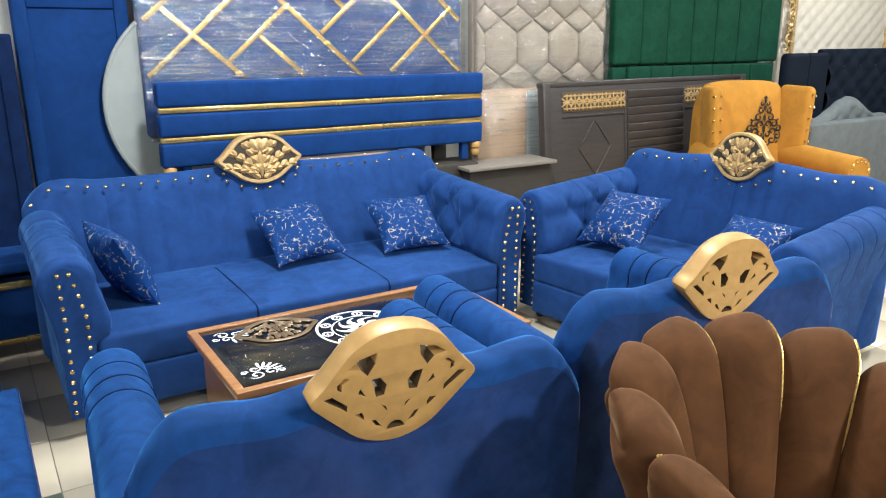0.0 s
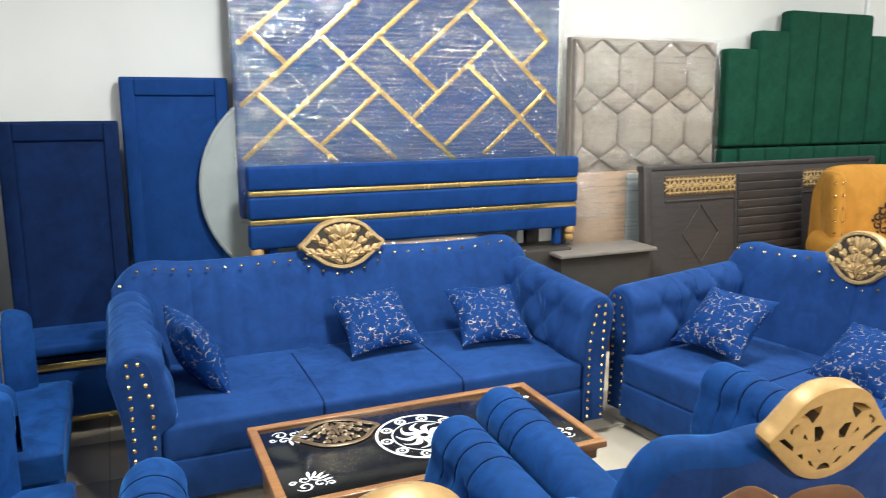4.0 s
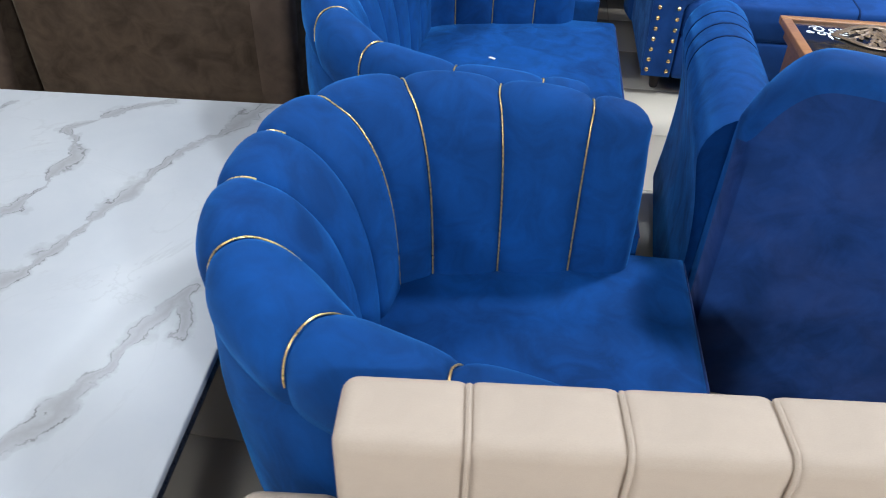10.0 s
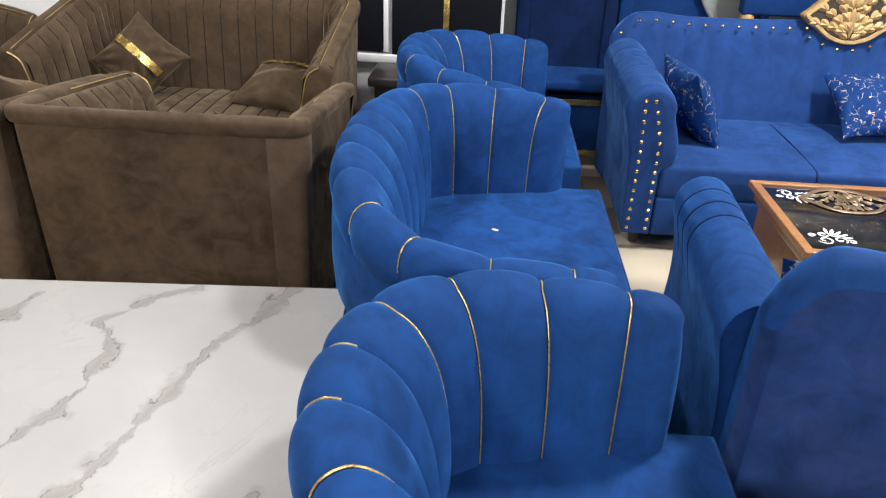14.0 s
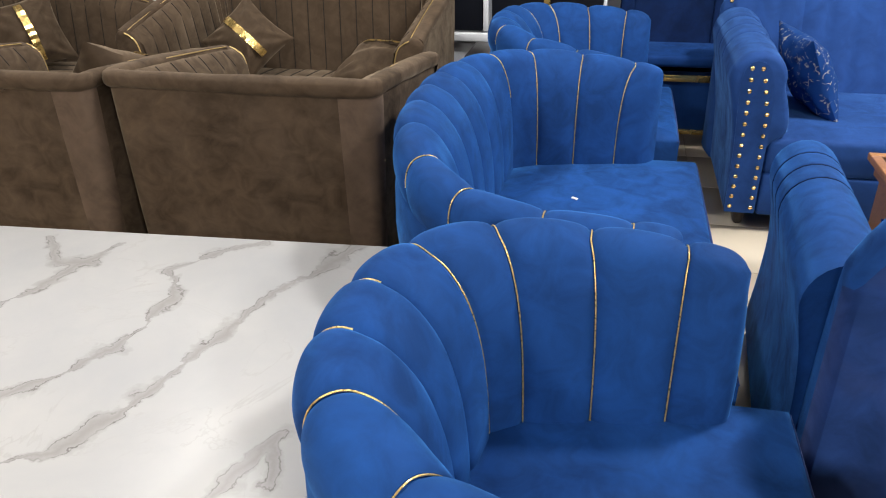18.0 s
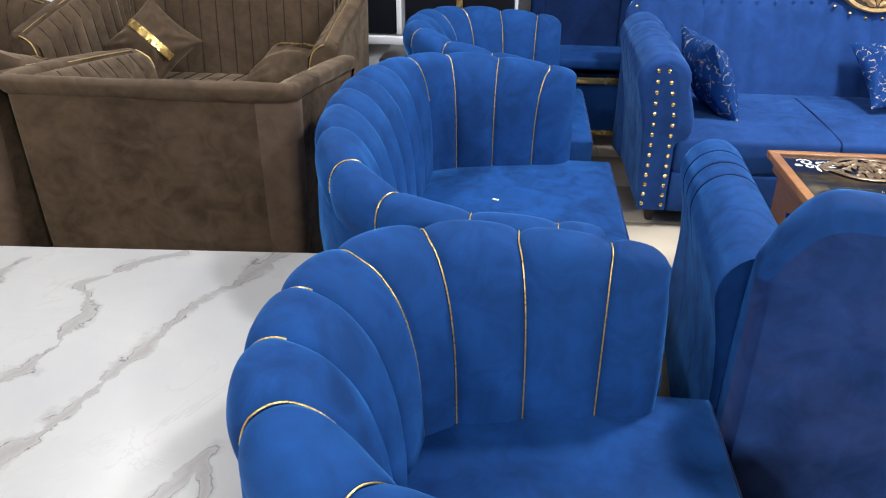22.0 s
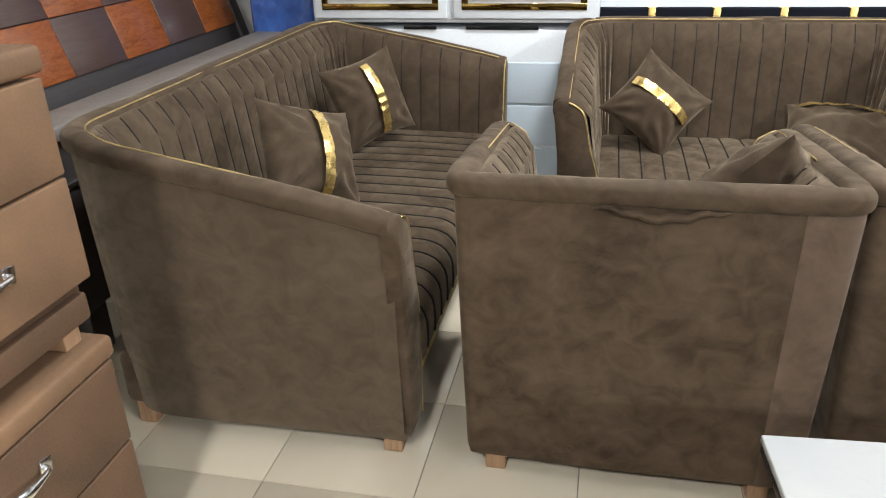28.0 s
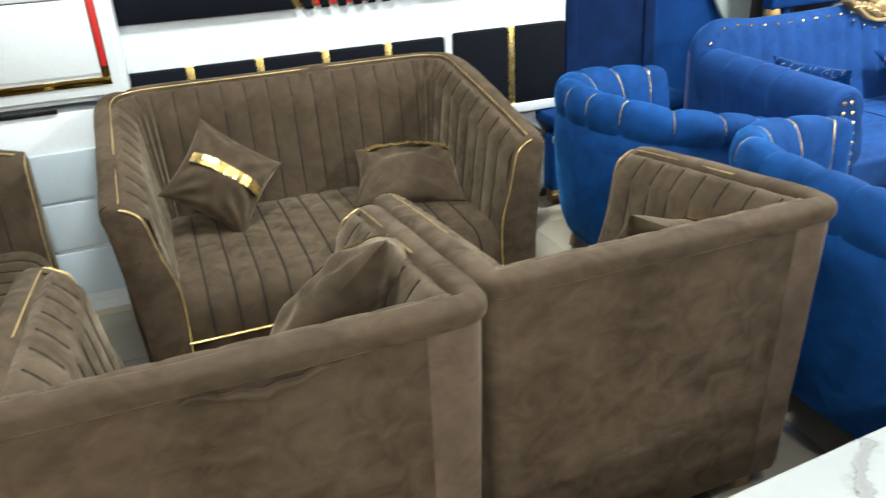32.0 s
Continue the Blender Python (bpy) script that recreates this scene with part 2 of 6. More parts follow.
def wall_paint():
    m, N, L, B = shader("white_wall_paint")
    v = coords(N, L)
    c = ramp(N, L, noise_tex(N, L, v, 0.9, 5), [(0.3, (0.60, 0.60, 0.59)), (0.7, (0.68, 0.68, 0.67))])
    L.new(c, B.inputs["Base Color"])
    put(B.inputs["Roughness"], 0.6)
    bump(N, L, B, noise_tex(N, L, v, 70, 3), 0.08, 0.002)
    return m


WALL = wall_paint()
# unseen surfaces, kept dark so that little light bounces back
CEILING = plain("dark_unseen_ceiling", (0.16, 0.16, 0.155), 0.8, 0, 0.06, 3)
FAR_WALL = plain("dark_unseen_wall", (0.12, 0.115, 0.11), 0.8, 0, 0.12, 2)


def tile_mat(name, base):
    m, N, L, B = shader(name)
    v = coords(N, L, kind="Generated")
    info = N.new("ShaderNodeObjectInfo")
    n = noise_tex(N, L, coords(N, L), 5, 5, 0.6)
    c = ramp(N, L, n, [(0.3, tone(base, 0.93)), (0.7, tone(base, 1.05))])
    c = mix(N, L, 0.5, c, mix(N, L, info.outputs["Random"], tone(base, 0.97), tone(base, 1.03)))
    L.new(c, B.inputs["Base Color"])
    put(B.inputs["Roughness"], 0.14), put(B.inputs["Coat Weight"], 0.25), put(B.inputs["Coat Roughness"], 0.08)
    bump(N, L, B, n, 0.03, 0.003)
    return m


TILE = tile_mat("cream_tile", (0.58, 0.51, 0.40))
TILE_TAN = tile_mat("sand_tile", (0.55, 0.47, 0.27))
TILE_GREEN = tile_mat("grey_green_tile", (0.13, 0.16, 0.125))
GROUT = plain("tile_grout", (0.25, 0.22, 0.18), 0.8)


def marble():
    """White print: a few long grey veins with dark hair lines, wandering and breaking up, over faint clouds."""
    m, N, L, B = shader("white_marble_print")
    v0 = coords(N, L)

    def vec(op, a, b=None):
        n = N.new("ShaderNodeVectorMath")
        n.operation = op
        for k, s in enumerate((a, b)):
            if isinstance(s, tuple):
                put(n.inputs[k], s)
            elif s is not None:
                L.new(s, n.inputs[k])
        return n

    def num(op, a, b=0.0, clamp=False):
        n = N.new("ShaderNodeMath")
        n.operation, n.use_clamp = op, clamp
        for k, s in enumerate((a, b)):
            if isinstance(s, (int, float)):
                put(n.inputs[k], s)
            else:
                L.new(s, n.inputs[k])
        return n.outputs[0]

    warp = N.new("ShaderNodeTexNoise")
    put(warp.inputs["Scale"], 4.6), put(warp.inputs["Detail"], 6), put(warp.inputs["Roughness"], 0.56)
    L.new(v0, warp.inputs["Vector"])
    shift = vec("MULTIPLY", vec("SUBTRACT", warp.outputs["Color"], (0.5, 0.5, 0.5)).outputs[0], (0.14, 0.14, 0.0))
    jag = N.new("ShaderNodeTexNoise")
    put(jag.inputs["Scale"], 26), put(jag.inputs["Detail"], 5), put(jag.inputs["Roughness"], 0.6)
    L.new(v0, jag.inputs["Vector"])
    ragged = vec("MULTIPLY", vec("SUBTRACT", jag.outputs["Color"], (0.5, 0.5, 0.5)).outputs[0], (0.045, 0.045, 0.0))
    flat = vec("MULTIPLY", vec("ADD", vec("ADD", v0, shift.outputs[0]).outputs[0], ragged.outputs[0]).outputs[0], (1, 1, 0))

    def vein(pts):
        """Distance from a broken line."""
        best = None
        for (ax, ay), (bx, by) in zip(pts, pts[1:]):
            dx, dy = bx - ax, by - ay
            pa = vec("SUBTRACT", flat.outputs[0], (ax, ay, 0)).outputs[0]
            h = num("MULTIPLY", vec("DOT_PRODUCT", pa, (dx, dy, 0)).outputs["Value"], 1 / (dx * dx + dy * dy), True)
            sc = N.new("ShaderNodeVectorMath")
            sc.operation = "SCALE"
            put(sc.inputs[0], (dx, dy, 0)), L.new(h, sc.inputs["Scale"])
            d = vec("LENGTH", vec("SUBTRACT", pa, sc.outputs[0]).outputs[0]).outputs["Value"]
            best = d if best is None else num("MINIMUM", best, d)
        return best

    main = None
    for pts in ([(-0.10, -0.38), (0.17, -0.20), (0.25, -0.08), (0.30, 0.14), (0.36, 0.36), (0.52, 0.66)],
                [(0.26, 0.65), (0.15, 0.58), (0.05, 0.46), (0.13, 0.36), (0.14, 0.20), (0.02, -0.03), (-0.20, -0.26), (-0.36, -0.42)],
                [(-0.13, 0.60), (-0.22, 0.36), (-0.30, 0.16), (-0.48, -0.12), (-0.66, -0.30)],
                [(-0.36, 0.60), (-0.25, 0.48), (-0.16, 0.46)], [(0.59, -0.22), (0.57, -0.10), (0.45, -0.40), (0.30, -0.62)]):
        d = vein(pts)
        main = d if main is None else num("MINIMUM", main, d)
    cloud = noise_tex(N, L, v0, 3.2, 5, 0.6, 0.3)
    width = noise_tex(N, L, v0, 7.5, 4, 0.6, 0.2)
    broken = ramp(N, L, width, [(0.36, (0.003, 0.003, 0.003)), (0.66, (0.046, 0.046, 0.046))])
    smear = num("SUBTRACT", 1.0, num("DIVIDE", main, broken), True)
    hair = num("MULTIPLY", num("SUBTRACT", 1.0, num("DIVIDE", num("ABSOLUTE", num("SUBTRACT", main, num("MULTIPLY", broken, 0.55))), 0.0026), True), ramp(N, L, noise_tex(N, L, v0, 16, 3), [(0.40, (0, 0, 0)), (0.56, (1, 1, 1))]))
    n2 = noise_tex(N, L, v0, 2.7, 7, 0.56, 1.3)
    fine = num("MULTIPLY", ramp(N, L, n2, [(0.488, (0, 0, 0)), (0.5, (0.6, 0.6, 0.6)), (0.512, (0, 0, 0))]), ramp(N, L, cloud, [(0.46, (0, 0, 0)), (0.60, (1, 1, 1))]))
    base = ramp(N, L, cloud, [(0.3, (0.355, 0.360, 0.370)), (0.7, (0.415, 0.412, 0.408))])
    c = mix(N, L, num("MULTIPLY", num("POWER", smear, 0.75), 0.72), base, (0.215, 0.205, 0.195))
    c = mix(N, L, num("MULTIPLY", fine, 0.6), c, (0.30, 0.29, 0.28))
    c = mix(N, L, num("MULTIPLY", hair, 0.9), c, (0.095, 0.088, 0.082))
    L.new(c, B.inputs["Base Color"])
    put(B.inputs["Roughness"], 0.38), put(B.inputs["Specular IOR Level"], 0.4)
    return m


MARBLE = marble()


def leaf_print(name, base, sheen):
    """Dark blue velvet with a broken gold-foil twig print."""
    m, N, L, B = shader(name)
    v = coords(N, L)
    warp = N.new("ShaderNodeTexNoise")
    put(warp.inputs["Scale"], 20), put(warp.inputs["Detail"], 4)
    L.new(v, warp.inputs["Vector"])
    add = N.new("ShaderNodeVectorMath")
    add.operation = "MULTIPLY_ADD"
    put(add.inputs[1], (0.06, 0.06, 0.06))
    L.new(warp.outputs["Color"], add.inputs[0]), L.new(v, add.inputs[2])
    vo = N.new("ShaderNodeTexVoronoi")
    vo.feature = "DISTANCE_TO_EDGE"
    put(vo.inputs["Scale"], 27)
    L.new(add.outputs[0], vo.inputs["Vector"])
    line = ramp(N, L, vo.outputs["Distance"], [(0.0, (1, 1, 1)), (0.020, (0.9, 0.9, 0.9)), (0.045, (0, 0, 0))])
    gate = ramp(N, L, noise_tex(N, L, v, 34, 3, 0.6), [(0.50, (0, 0, 0)), (0.58, (1, 1, 1))])
    put(B.inputs["Specular IOR Level"], 0.12)
    f = mix(N, L, 1.0, line, gate, "MULTIPLY")
    c = mix(N, L, f, base, (0.52, 0.45, 0.34))
    L.new(c, B.inputs["Base Color"])
    L.new(ramp(N, L, f, [(0, (0, 0, 0)), (1, (0.45, 0.45, 0.45))]), B.inputs["Metallic"])
    L.new(ramp(N, L, f, [(0, (0.7, 0.7, 0.7)), (1, (0.42, 0.42, 0.42))]), B.inputs["Roughness"])
    put(B.inputs["Sheen Weight"], 0.06), put(B.inputs["Sheen Tint"], (*sheen, 1))
    return m


PILLOW_BLUE = leaf_print("gold_twig_print", (0.0045, 0.033, 0.150), (0.08, 0.32, 0.8))


def film_wrap():
    """Clear stretch film: mostly see-through, with bundles of taut wrinkles that catch the lamps."""
    m, N, L, B = shader("stretch_film")
    out = N["Material Output"]
    lines = noise_tex(N, L, coords(N, L, (0.7, 0.7, 60)), 2.6, 6, 0.66, 0.45)
    fine = noise_tex(N, L, coords(N, L, (1.6, 1.6, 140)), 2.2, 5, 0.62, 0.3)
    skew = noise_tex(N, L, coords(N, L, (3.0, 3.0, 16)), 2.2, 5, 0.62, 1.2)
    pack = noise_tex(N, L, coords(N, L, (0.9, 0.9, 2.6)), 1.7, 3, 0.55, 0.6)
    h = mix(N, L, 0.4, mix(N, L, 0.4, lines, fine), skew)
    tr, gl, df = N.new("ShaderNodeBsdfTransparent"), N.new("ShaderNodeBsdfGlossy"), N.new("ShaderNodeBsdfDiffuse")
    put(gl.inputs["Roughness"], 0.07), put(gl.inputs["Color"], (0.95, 0.96, 0.98, 1)), put(df.inputs["Color"], (0.82, 0.84, 0.88, 1))
    b = N.new("ShaderNodeBump")
    put(b.inputs["Strength"], 1.0), put(b.inputs["Distance"], 0.008)
    L.new(h, b.inputs["Height"]), L.new(b.outputs["Normal"], gl.inputs["Normal"])
    ms, mh = N.new("ShaderNodeMixShader"), N.new("ShaderNodeMixShader")
    strong = ramp(N, L, pack, [(0.40, (0.0, 0.0, 0.0)), (0.62, (1, 1, 1))])
    edge = ramp(N, L, mix(N, L, 0.4, lines, skew), [(0.48, (0.10, 0.10, 0.10)), (0.55, (0.36, 0.36, 0.36)), (0.63, (0.85, 0.85, 0.85))])
    fac = mix(N, L, strong, ramp(N, L, lines, [(0.48, (0.07, 0.07, 0.07)), (0.60, (0.30, 0.30, 0.30))]), edge)
    haze = mix(N, L, strong, ramp(N, L, fine, [(0.50, (0.01, 0.01, 0.01)), (0.62, (0.05, 0.05, 0.055))]), ramp(N, L, mix(N, L, 0.5, lines, fine), [(0.48, (0.03, 0.03, 0.03)), (0.64, (0.17, 0.175, 0.18))]))
    L.new(haze, mh.inputs[0]), L.new(tr.outputs[0], mh.inputs[1]), L.new(df.outputs[0], mh.inputs[2])
    L.new(fac, ms.inputs[0]), L.new(mh.outputs[0], ms.inputs[1]), L.new(gl.outputs[0], ms.inputs[2])
    L.new(ms.outputs[0], out.inputs["Surface"])
    return m


FILM = film_wrap()


def lamp_mat():
    m, N, L, B = shader("lamp_diffuser")
    put(B.inputs["Base Color"], (0.9, 0.9, 0.9, 1))
    put(B.inputs["Emission Color"], (1, 0.97, 0.93, 1)), put(B.inputs["Emission Strength"], 6)
    return m


DIFFUSER = lamp_mat()

# ---- mesh helpers ----
def geo_grid(P, close_u=False, close_v=False):
    """Quads over an array of points (nu, nv, 3)."""
    P = np.asarray(P, float)
    nu, nv = P.shape[:2]
    i, j = np.meshgrid(range(nu if close_u else nu - 1), range(nv if close_v else nv - 1), indexing="ij")
    a, b = i * nv + j, ((i + 1) % nu) * nv + j
    c, d = ((i + 1) % nu) * nv + (j + 1) % nv, i * nv + (j + 1) % nv
    return P.reshape(-1, 3), np.stack([a, b, c, d], -1).reshape(-1, 4).tolist()


def geo_join(*geos):
    V, F, n = [], [], 0
    for v, f in geos:
        V.append(np.asarray(v, float))
        F += [[k + n for k in face] for face in f]
        n += len(v)
    return np.concatenate(V), F


def geo_move(geo, m):
    V = np.asarray(geo[0], float)
    A = np.array(m)
    return V @ A[:3, :3].T + A[:3, 3], geo[1]


def geo_box(sx, sy, sz, r=0.01, n=2, puff=0.0, puff_bottom=0.0):
    """A box with rounded edges, its middle at the origin; puff swells the top like a cushion."""
    h = np.array([sx, sy, sz]) / 2
    r = min(r, *(h * 0.98))

    def line(k):
        e = h[k]
        ang = np.linspace(0, 1, n + 1)
        lo = -e + r * (1 - np.cos(ang * np.pi / 2)) if n else np.array([-e])
        m = max(1, int(round((2 * e - 2 * r) / (0.05 if puff else 0.4))))
        mid = np.linspace(-e + r, e - r, m + 1)[1:-1]
        return np.concatenate([lo, mid, -lo[::-1]])

    ax = [line(0), line(1), line(2)]
    geos = []
    for k in range(3):
        u, v = (k + 1) % 3, (k + 2) % 3
        for s in (-1, 1):
            U, W = np.meshgrid(ax[u], ax[v], indexing="ij")
            P = np.zeros((*U.shape, 3))
            P[..., u], P[..., v], P[..., k] = U, W, s * h[k]
            if s < 0:
                P = P[::-1]
            geos.append(geo_grid(P))
    V, F = geo_join(*geos)
    inner = np.clip(V, -h + r, h - r)
    d = V - inner
    ln = np.linalg.norm(d, axis=1, keepdims=True)
    V = inner + d / np.maximum(ln, 1e-9) * r
    if puff or puff_bottom:
        w = np.clip(1 - (V[:, 0] / h[0]) ** 4, 0, 1) * np.clip(1 - (V[:, 1] / h[1]) ** 4, 0, 1)
        V[:, 2] += np.where(V[:, 2] > 0, puff, -puff_bottom) * w * np.abs(V[:, 2]) / h[2]
    return V, F


def geo_tube(pts, r, n=8, closed=False):
    """A round bar along points; r may be a list."""
    P = np.asarray(pts, float)
    rad = np.broadcast_to(np.asarray(r, float), (len(P),))
    T = np.roll(P, -1, 0) - np.roll(P, 1, 0) if closed else np.gradient(P, axis=0)
    T /= np.maximum(np.linalg.norm(T, axis=1, keepdims=True), 1e-9)
    up = np.array([0, 0, 1.0]) if abs(T[0][2]) < 0.9 else np.array([1.0, 0, 0])
    a = np.cross(T[0], up)
    a /= np.linalg.norm(a)
    rings = []
    ang = np.linspace(0, 2 * np.pi, n, endpoint=False)
    for p, t, k in zip(P, T, rad):
        a = a - t * (a @ t)
        a /= max(np.linalg.norm(a), 1e-9)
        b = np.cross(t, a)
        rings.append(p + k * (np.cos(ang)[:, None] * a + np.sin(ang)[:, None] * b))
    V, F = geo_grid(np.array(rings), closed, True)
    if not closed:
        m = len(P)
        F = F + [list(range(n))[::-1], list(range((m - 1) * n, m * n))]
    return V, F


def geo_lathe(profile, n=12):
    ang = np.linspace(0, 2 * np.pi, n, endpoint=False)
    P = np.array([[(r * np.cos(a), r * np.sin(a), z) for a in ang] for r, z in profile])
    V, F = geo_grid(P, False, True)
    return V, F + [list(range(n))[::-1], list(range((len(profile) - 1) * n, len(profile) * n))]


def geo_prism(poly, depth):
    """A polygon in x, z, pushed from y = 0 to y = depth."""
    n = len(poly)
    V = [(x, 0, z) for x, z in poly] + [(x, depth, z) for x, z in poly]
    F = [list(range(n)), list(range(n, 2 * n))[::-1]] + [[(k + 1) % n, k, k + n, (k + 1) % n + n] for k in range(n)]
    return np.array(V, float), F


def to_mesh(name, geo, mat, sharp=40):
    me = bpy.data.meshes.new(name)
    me.from_pydata(np.asarray(geo[0], float).tolist(), [], geo[1])
    if mat:
        me.materials.append(mat)
    if sharp:
        fix_normals(me)
    me.shade_smooth()
    if sharp:
        me.set_sharp_from_angle(angle=radians(sharp))
    me.validate()
    return me


def fix_normals(me):
    bm = bmesh.new()
    bm.from_mesh(me)
    bmesh.ops.remove_doubles(bm, verts=bm.verts, dist=1e-5)
    bmesh.ops.recalc_face_normals(bm, faces=bm.faces)
    bm.to_mesh(me)
    bm.free()


def part(name, geo, mat, parent, label="", m=None, sharp=40, weld=True):
    """One mesh object under a thing or a part; geo is a geometry or a ready mesh."""
    if isinstance(geo, bpy.types.Mesh):
        me = geo
    else:
        me = to_mesh(name, geo, mat, 0)
        if weld:
            fix_normals(me)
        me.shade_smooth()
        if sharp:
            me.set_sharp_from_angle(angle=radians(sharp))
    ob = new(name, me)
    ob.parent = parent
    if m is not None:
        ob.matrix_basis = m
    if label:
        ob["label"] = label
    return ob


def thing(name, label, category, m, group="", kind=""):
    ob = new(name)
    ob.empty_display_size = 0.1
    ob.matrix_basis = m
    return tagged(ob, label, category, group, kind)


def solid(name, geo, mat, label="", category="", m=None, kind="", group="", sharp=40):
    ob = part(name, geo, mat, None, "", m, sharp)
    return tagged(ob, label, category, group, kind)


def at(x, y, z, rz=0, rx=0, ry=0):
    return pose(x, y, z, rx, ry, rz)


def smooth_loop(pts, n=6):
    """A closed Catmull-Rom curve through points."""
    P = np.asarray(pts, float)
    m, out = len(P), []
    for k in range(m):
        p0, p1, p2, p3 = P[k - 1], P[k], P[(k + 1) % m], P[(k + 2) % m]
        for t in np.linspace(0, 1, n, endpoint=False):
            out.append(0.5 * (2 * p1 + (p2 - p0) * t + (2 * p0 - 5 * p1 + 4 * p2 - p3) * t**2 + (3 * p1 - p0 - 3 * p2 + p3) * t**3))
    return np.array(out)


def smooth_line(pts, n=8):
    P = np.asarray(pts, float)
    P = np.concatenate([[2 * P[0] - P[1]], P, [2 * P[-1] - P[-2]]])
    out = []
    for k in range(1, len(P) - 2):
        p0, p1, p2, p3 = P[k - 1 : k + 3]
        for t in np.linspace(0, 1, n, endpoint=False):
            out.append(0.5 * (2 * p1 + (p2 - p0) * t + (2 * p0 - 5 * p1 + 4 * p2 - p3) * t**2 + (3 * p1 - p0 - 3 * p2 + p3) * t**3))
    return np.array(out + [P[-2]])


def even(pts, n):
    """n points at even steps along a line."""
    P = np.asarray(pts, float)
    s = np.r_[0, np.cumsum(np.linalg.norm(np.diff(P, axis=0), axis=1))]
    t = np.linspace(0, s[-1], n)
    return np.stack([np.interp(t, s, P[:, k]) for k in range(P.shape[1])], 1)


def plate_mesh(name, outline, holes, depth, bevel, mat):
    """A flat board in x, y with holes, from a filled curve."""
    cu = bpy.data.curves.new("plate", "CURVE")
    cu.dimensions, cu.fill_mode, cu.extrude, cu.bevel_depth, cu.bevel_resolution = "2D", "BOTH", depth / 2, bevel, 1
    for loop in (outline, *holes):
        sp = cu.splines.new("POLY")
        sp.points.add(len(loop) - 1)
        for pt, (x, y) in zip(sp.points, loop):
            pt.co = (x, y, 0, 1)
        sp.use_cyclic_u = True
    ob = bpy.data.objects.new("plate", cu)
    me = bpy.data.meshes.new_from_object(ob)
    me.name = name
    bpy.data.objects.remove(ob)
    bpy.data.curves.remove(cu)
    me.materials.clear()
    me.materials.append(mat)
    me.shade_smooth()
    me.set_sharp_from_angle(angle=radians(30))
    return me

# ---- the room ----
X0, X1, Y0, Y1 = -3.9, 10.4, -3.2, 5.14


def wall(name, cx, cy, sx, sy, mat=WALL):
    return solid(name, geo_box(sx, sy, CEIL, 0.004, 1), mat, m=at(cx, cy, CEIL / 2), kind="structure")


wall("wall_north", (X0 + X1) / 2, Y1 + 0.1, X1 - X0 + 0.4, 0.2)
wall("wall_south", (X0 + X1) / 2, Y0 - 0.1, X1 - X0 + 0.4, 0.2, FAR_WALL)
wall("wall_west", X0 - 0.1, (Y0 + Y1) / 2, 0.2, Y1 - Y0)
wall("wall_east", X1 + 0.1, (Y0 + Y1) / 2, 0.2, Y1 - Y0, FAR_WALL)
solid("ceiling", geo_box(X1 - X0 + 0.4, Y1 - Y0 + 0.4, 0.15, 0.004, 1), CEILING, m=at((X0 + X1) / 2, (Y0 + Y1) / 2, CEIL + 0.075), kind="structure")

solid("trim_wall_joint", geo_box(0.035, 0.02, CEIL, 0.004, 1), CABINET, m=at(7.20, Y1 - 0.008, CEIL / 2), kind="structure")

for lx, ly, watts, size, colour in LAMPS:
    lamp = thing("ceiling_light", "unseen square white recessed ceiling light panel, switched on", "ceiling light", at(lx, ly, CEIL), "ceiling lights")
    part("frame", geo_join(*[geo_move(geo_box(size + 0.08, 0.04, 0.03, 0.004, 1), at(0, s * (size / 2 + 0.02), -0.015)) for s in (-1, 1)],
                           *[geo_move(geo_box(0.04, size, 0.03, 0.004, 1), at(s * (size / 2 + 0.02), 0, -0.015)) for s in (-1, 1)]), CABINET, lamp)
    part("diffuser", geo_box(size, size, 0.012, 0.003, 1), DIFFUSER, lamp, m=at(0, 0, -0.008))
    data = bpy.data.lights.new("panel_light", "AREA")
    data.shape, data.size, data.energy, data.color = "SQUARE", size * 0.92, watts, colour
    glow = new("panel_light", data)
    glow.matrix_basis = at(lx, ly, CEIL - 0.035)

# ---- things of the blue suite ----
NAIL = to_mesh("nail", geo_lathe([(0.0098, 0), (0.0094, 0.0025), (0.0068, 0.006), (0.0018, 0.0078)], 8), BRASS)
LEG = to_mesh("leg", geo_lathe([(0.016, 0), (0.020, 0.01), (0.022, 0.03), (0.026, 0.05), (0.036, 0.08), (0.045, 0.105), (0.046, 0.12)], 14), LEG_DARK)


def nail_at(parent, p, n):
    """A round nail head at p that faces along n."""
    q = Vector(n).to_track_quat("Z", "Y").to_matrix().to_4x4()
    ob = new("nail", NAIL)
    ob.parent = parent
    ob.matrix_basis = Matrix.Translation(p) @ q
    return ob


EMB_OUT = smooth_loop([(0, 0.155), (0.062, 0.147), (0.116, 0.120), (0.156, 0.076), (0.188, 0.038), (0.218, 0.008), (0.196, -0.020), (0.148, -0.064), (0.100, -0.106), (0.050, -0.128),
                       (0, -0.136), (-0.050, -0.128), (-0.100, -0.106), (-0.148, -0.064), (-0.196, -0.020), (-0.218, 0.008), (-0.188, 0.038), (-0.156, 0.076), (-0.116, 0.120), (-0.062, 0.147)], 3)


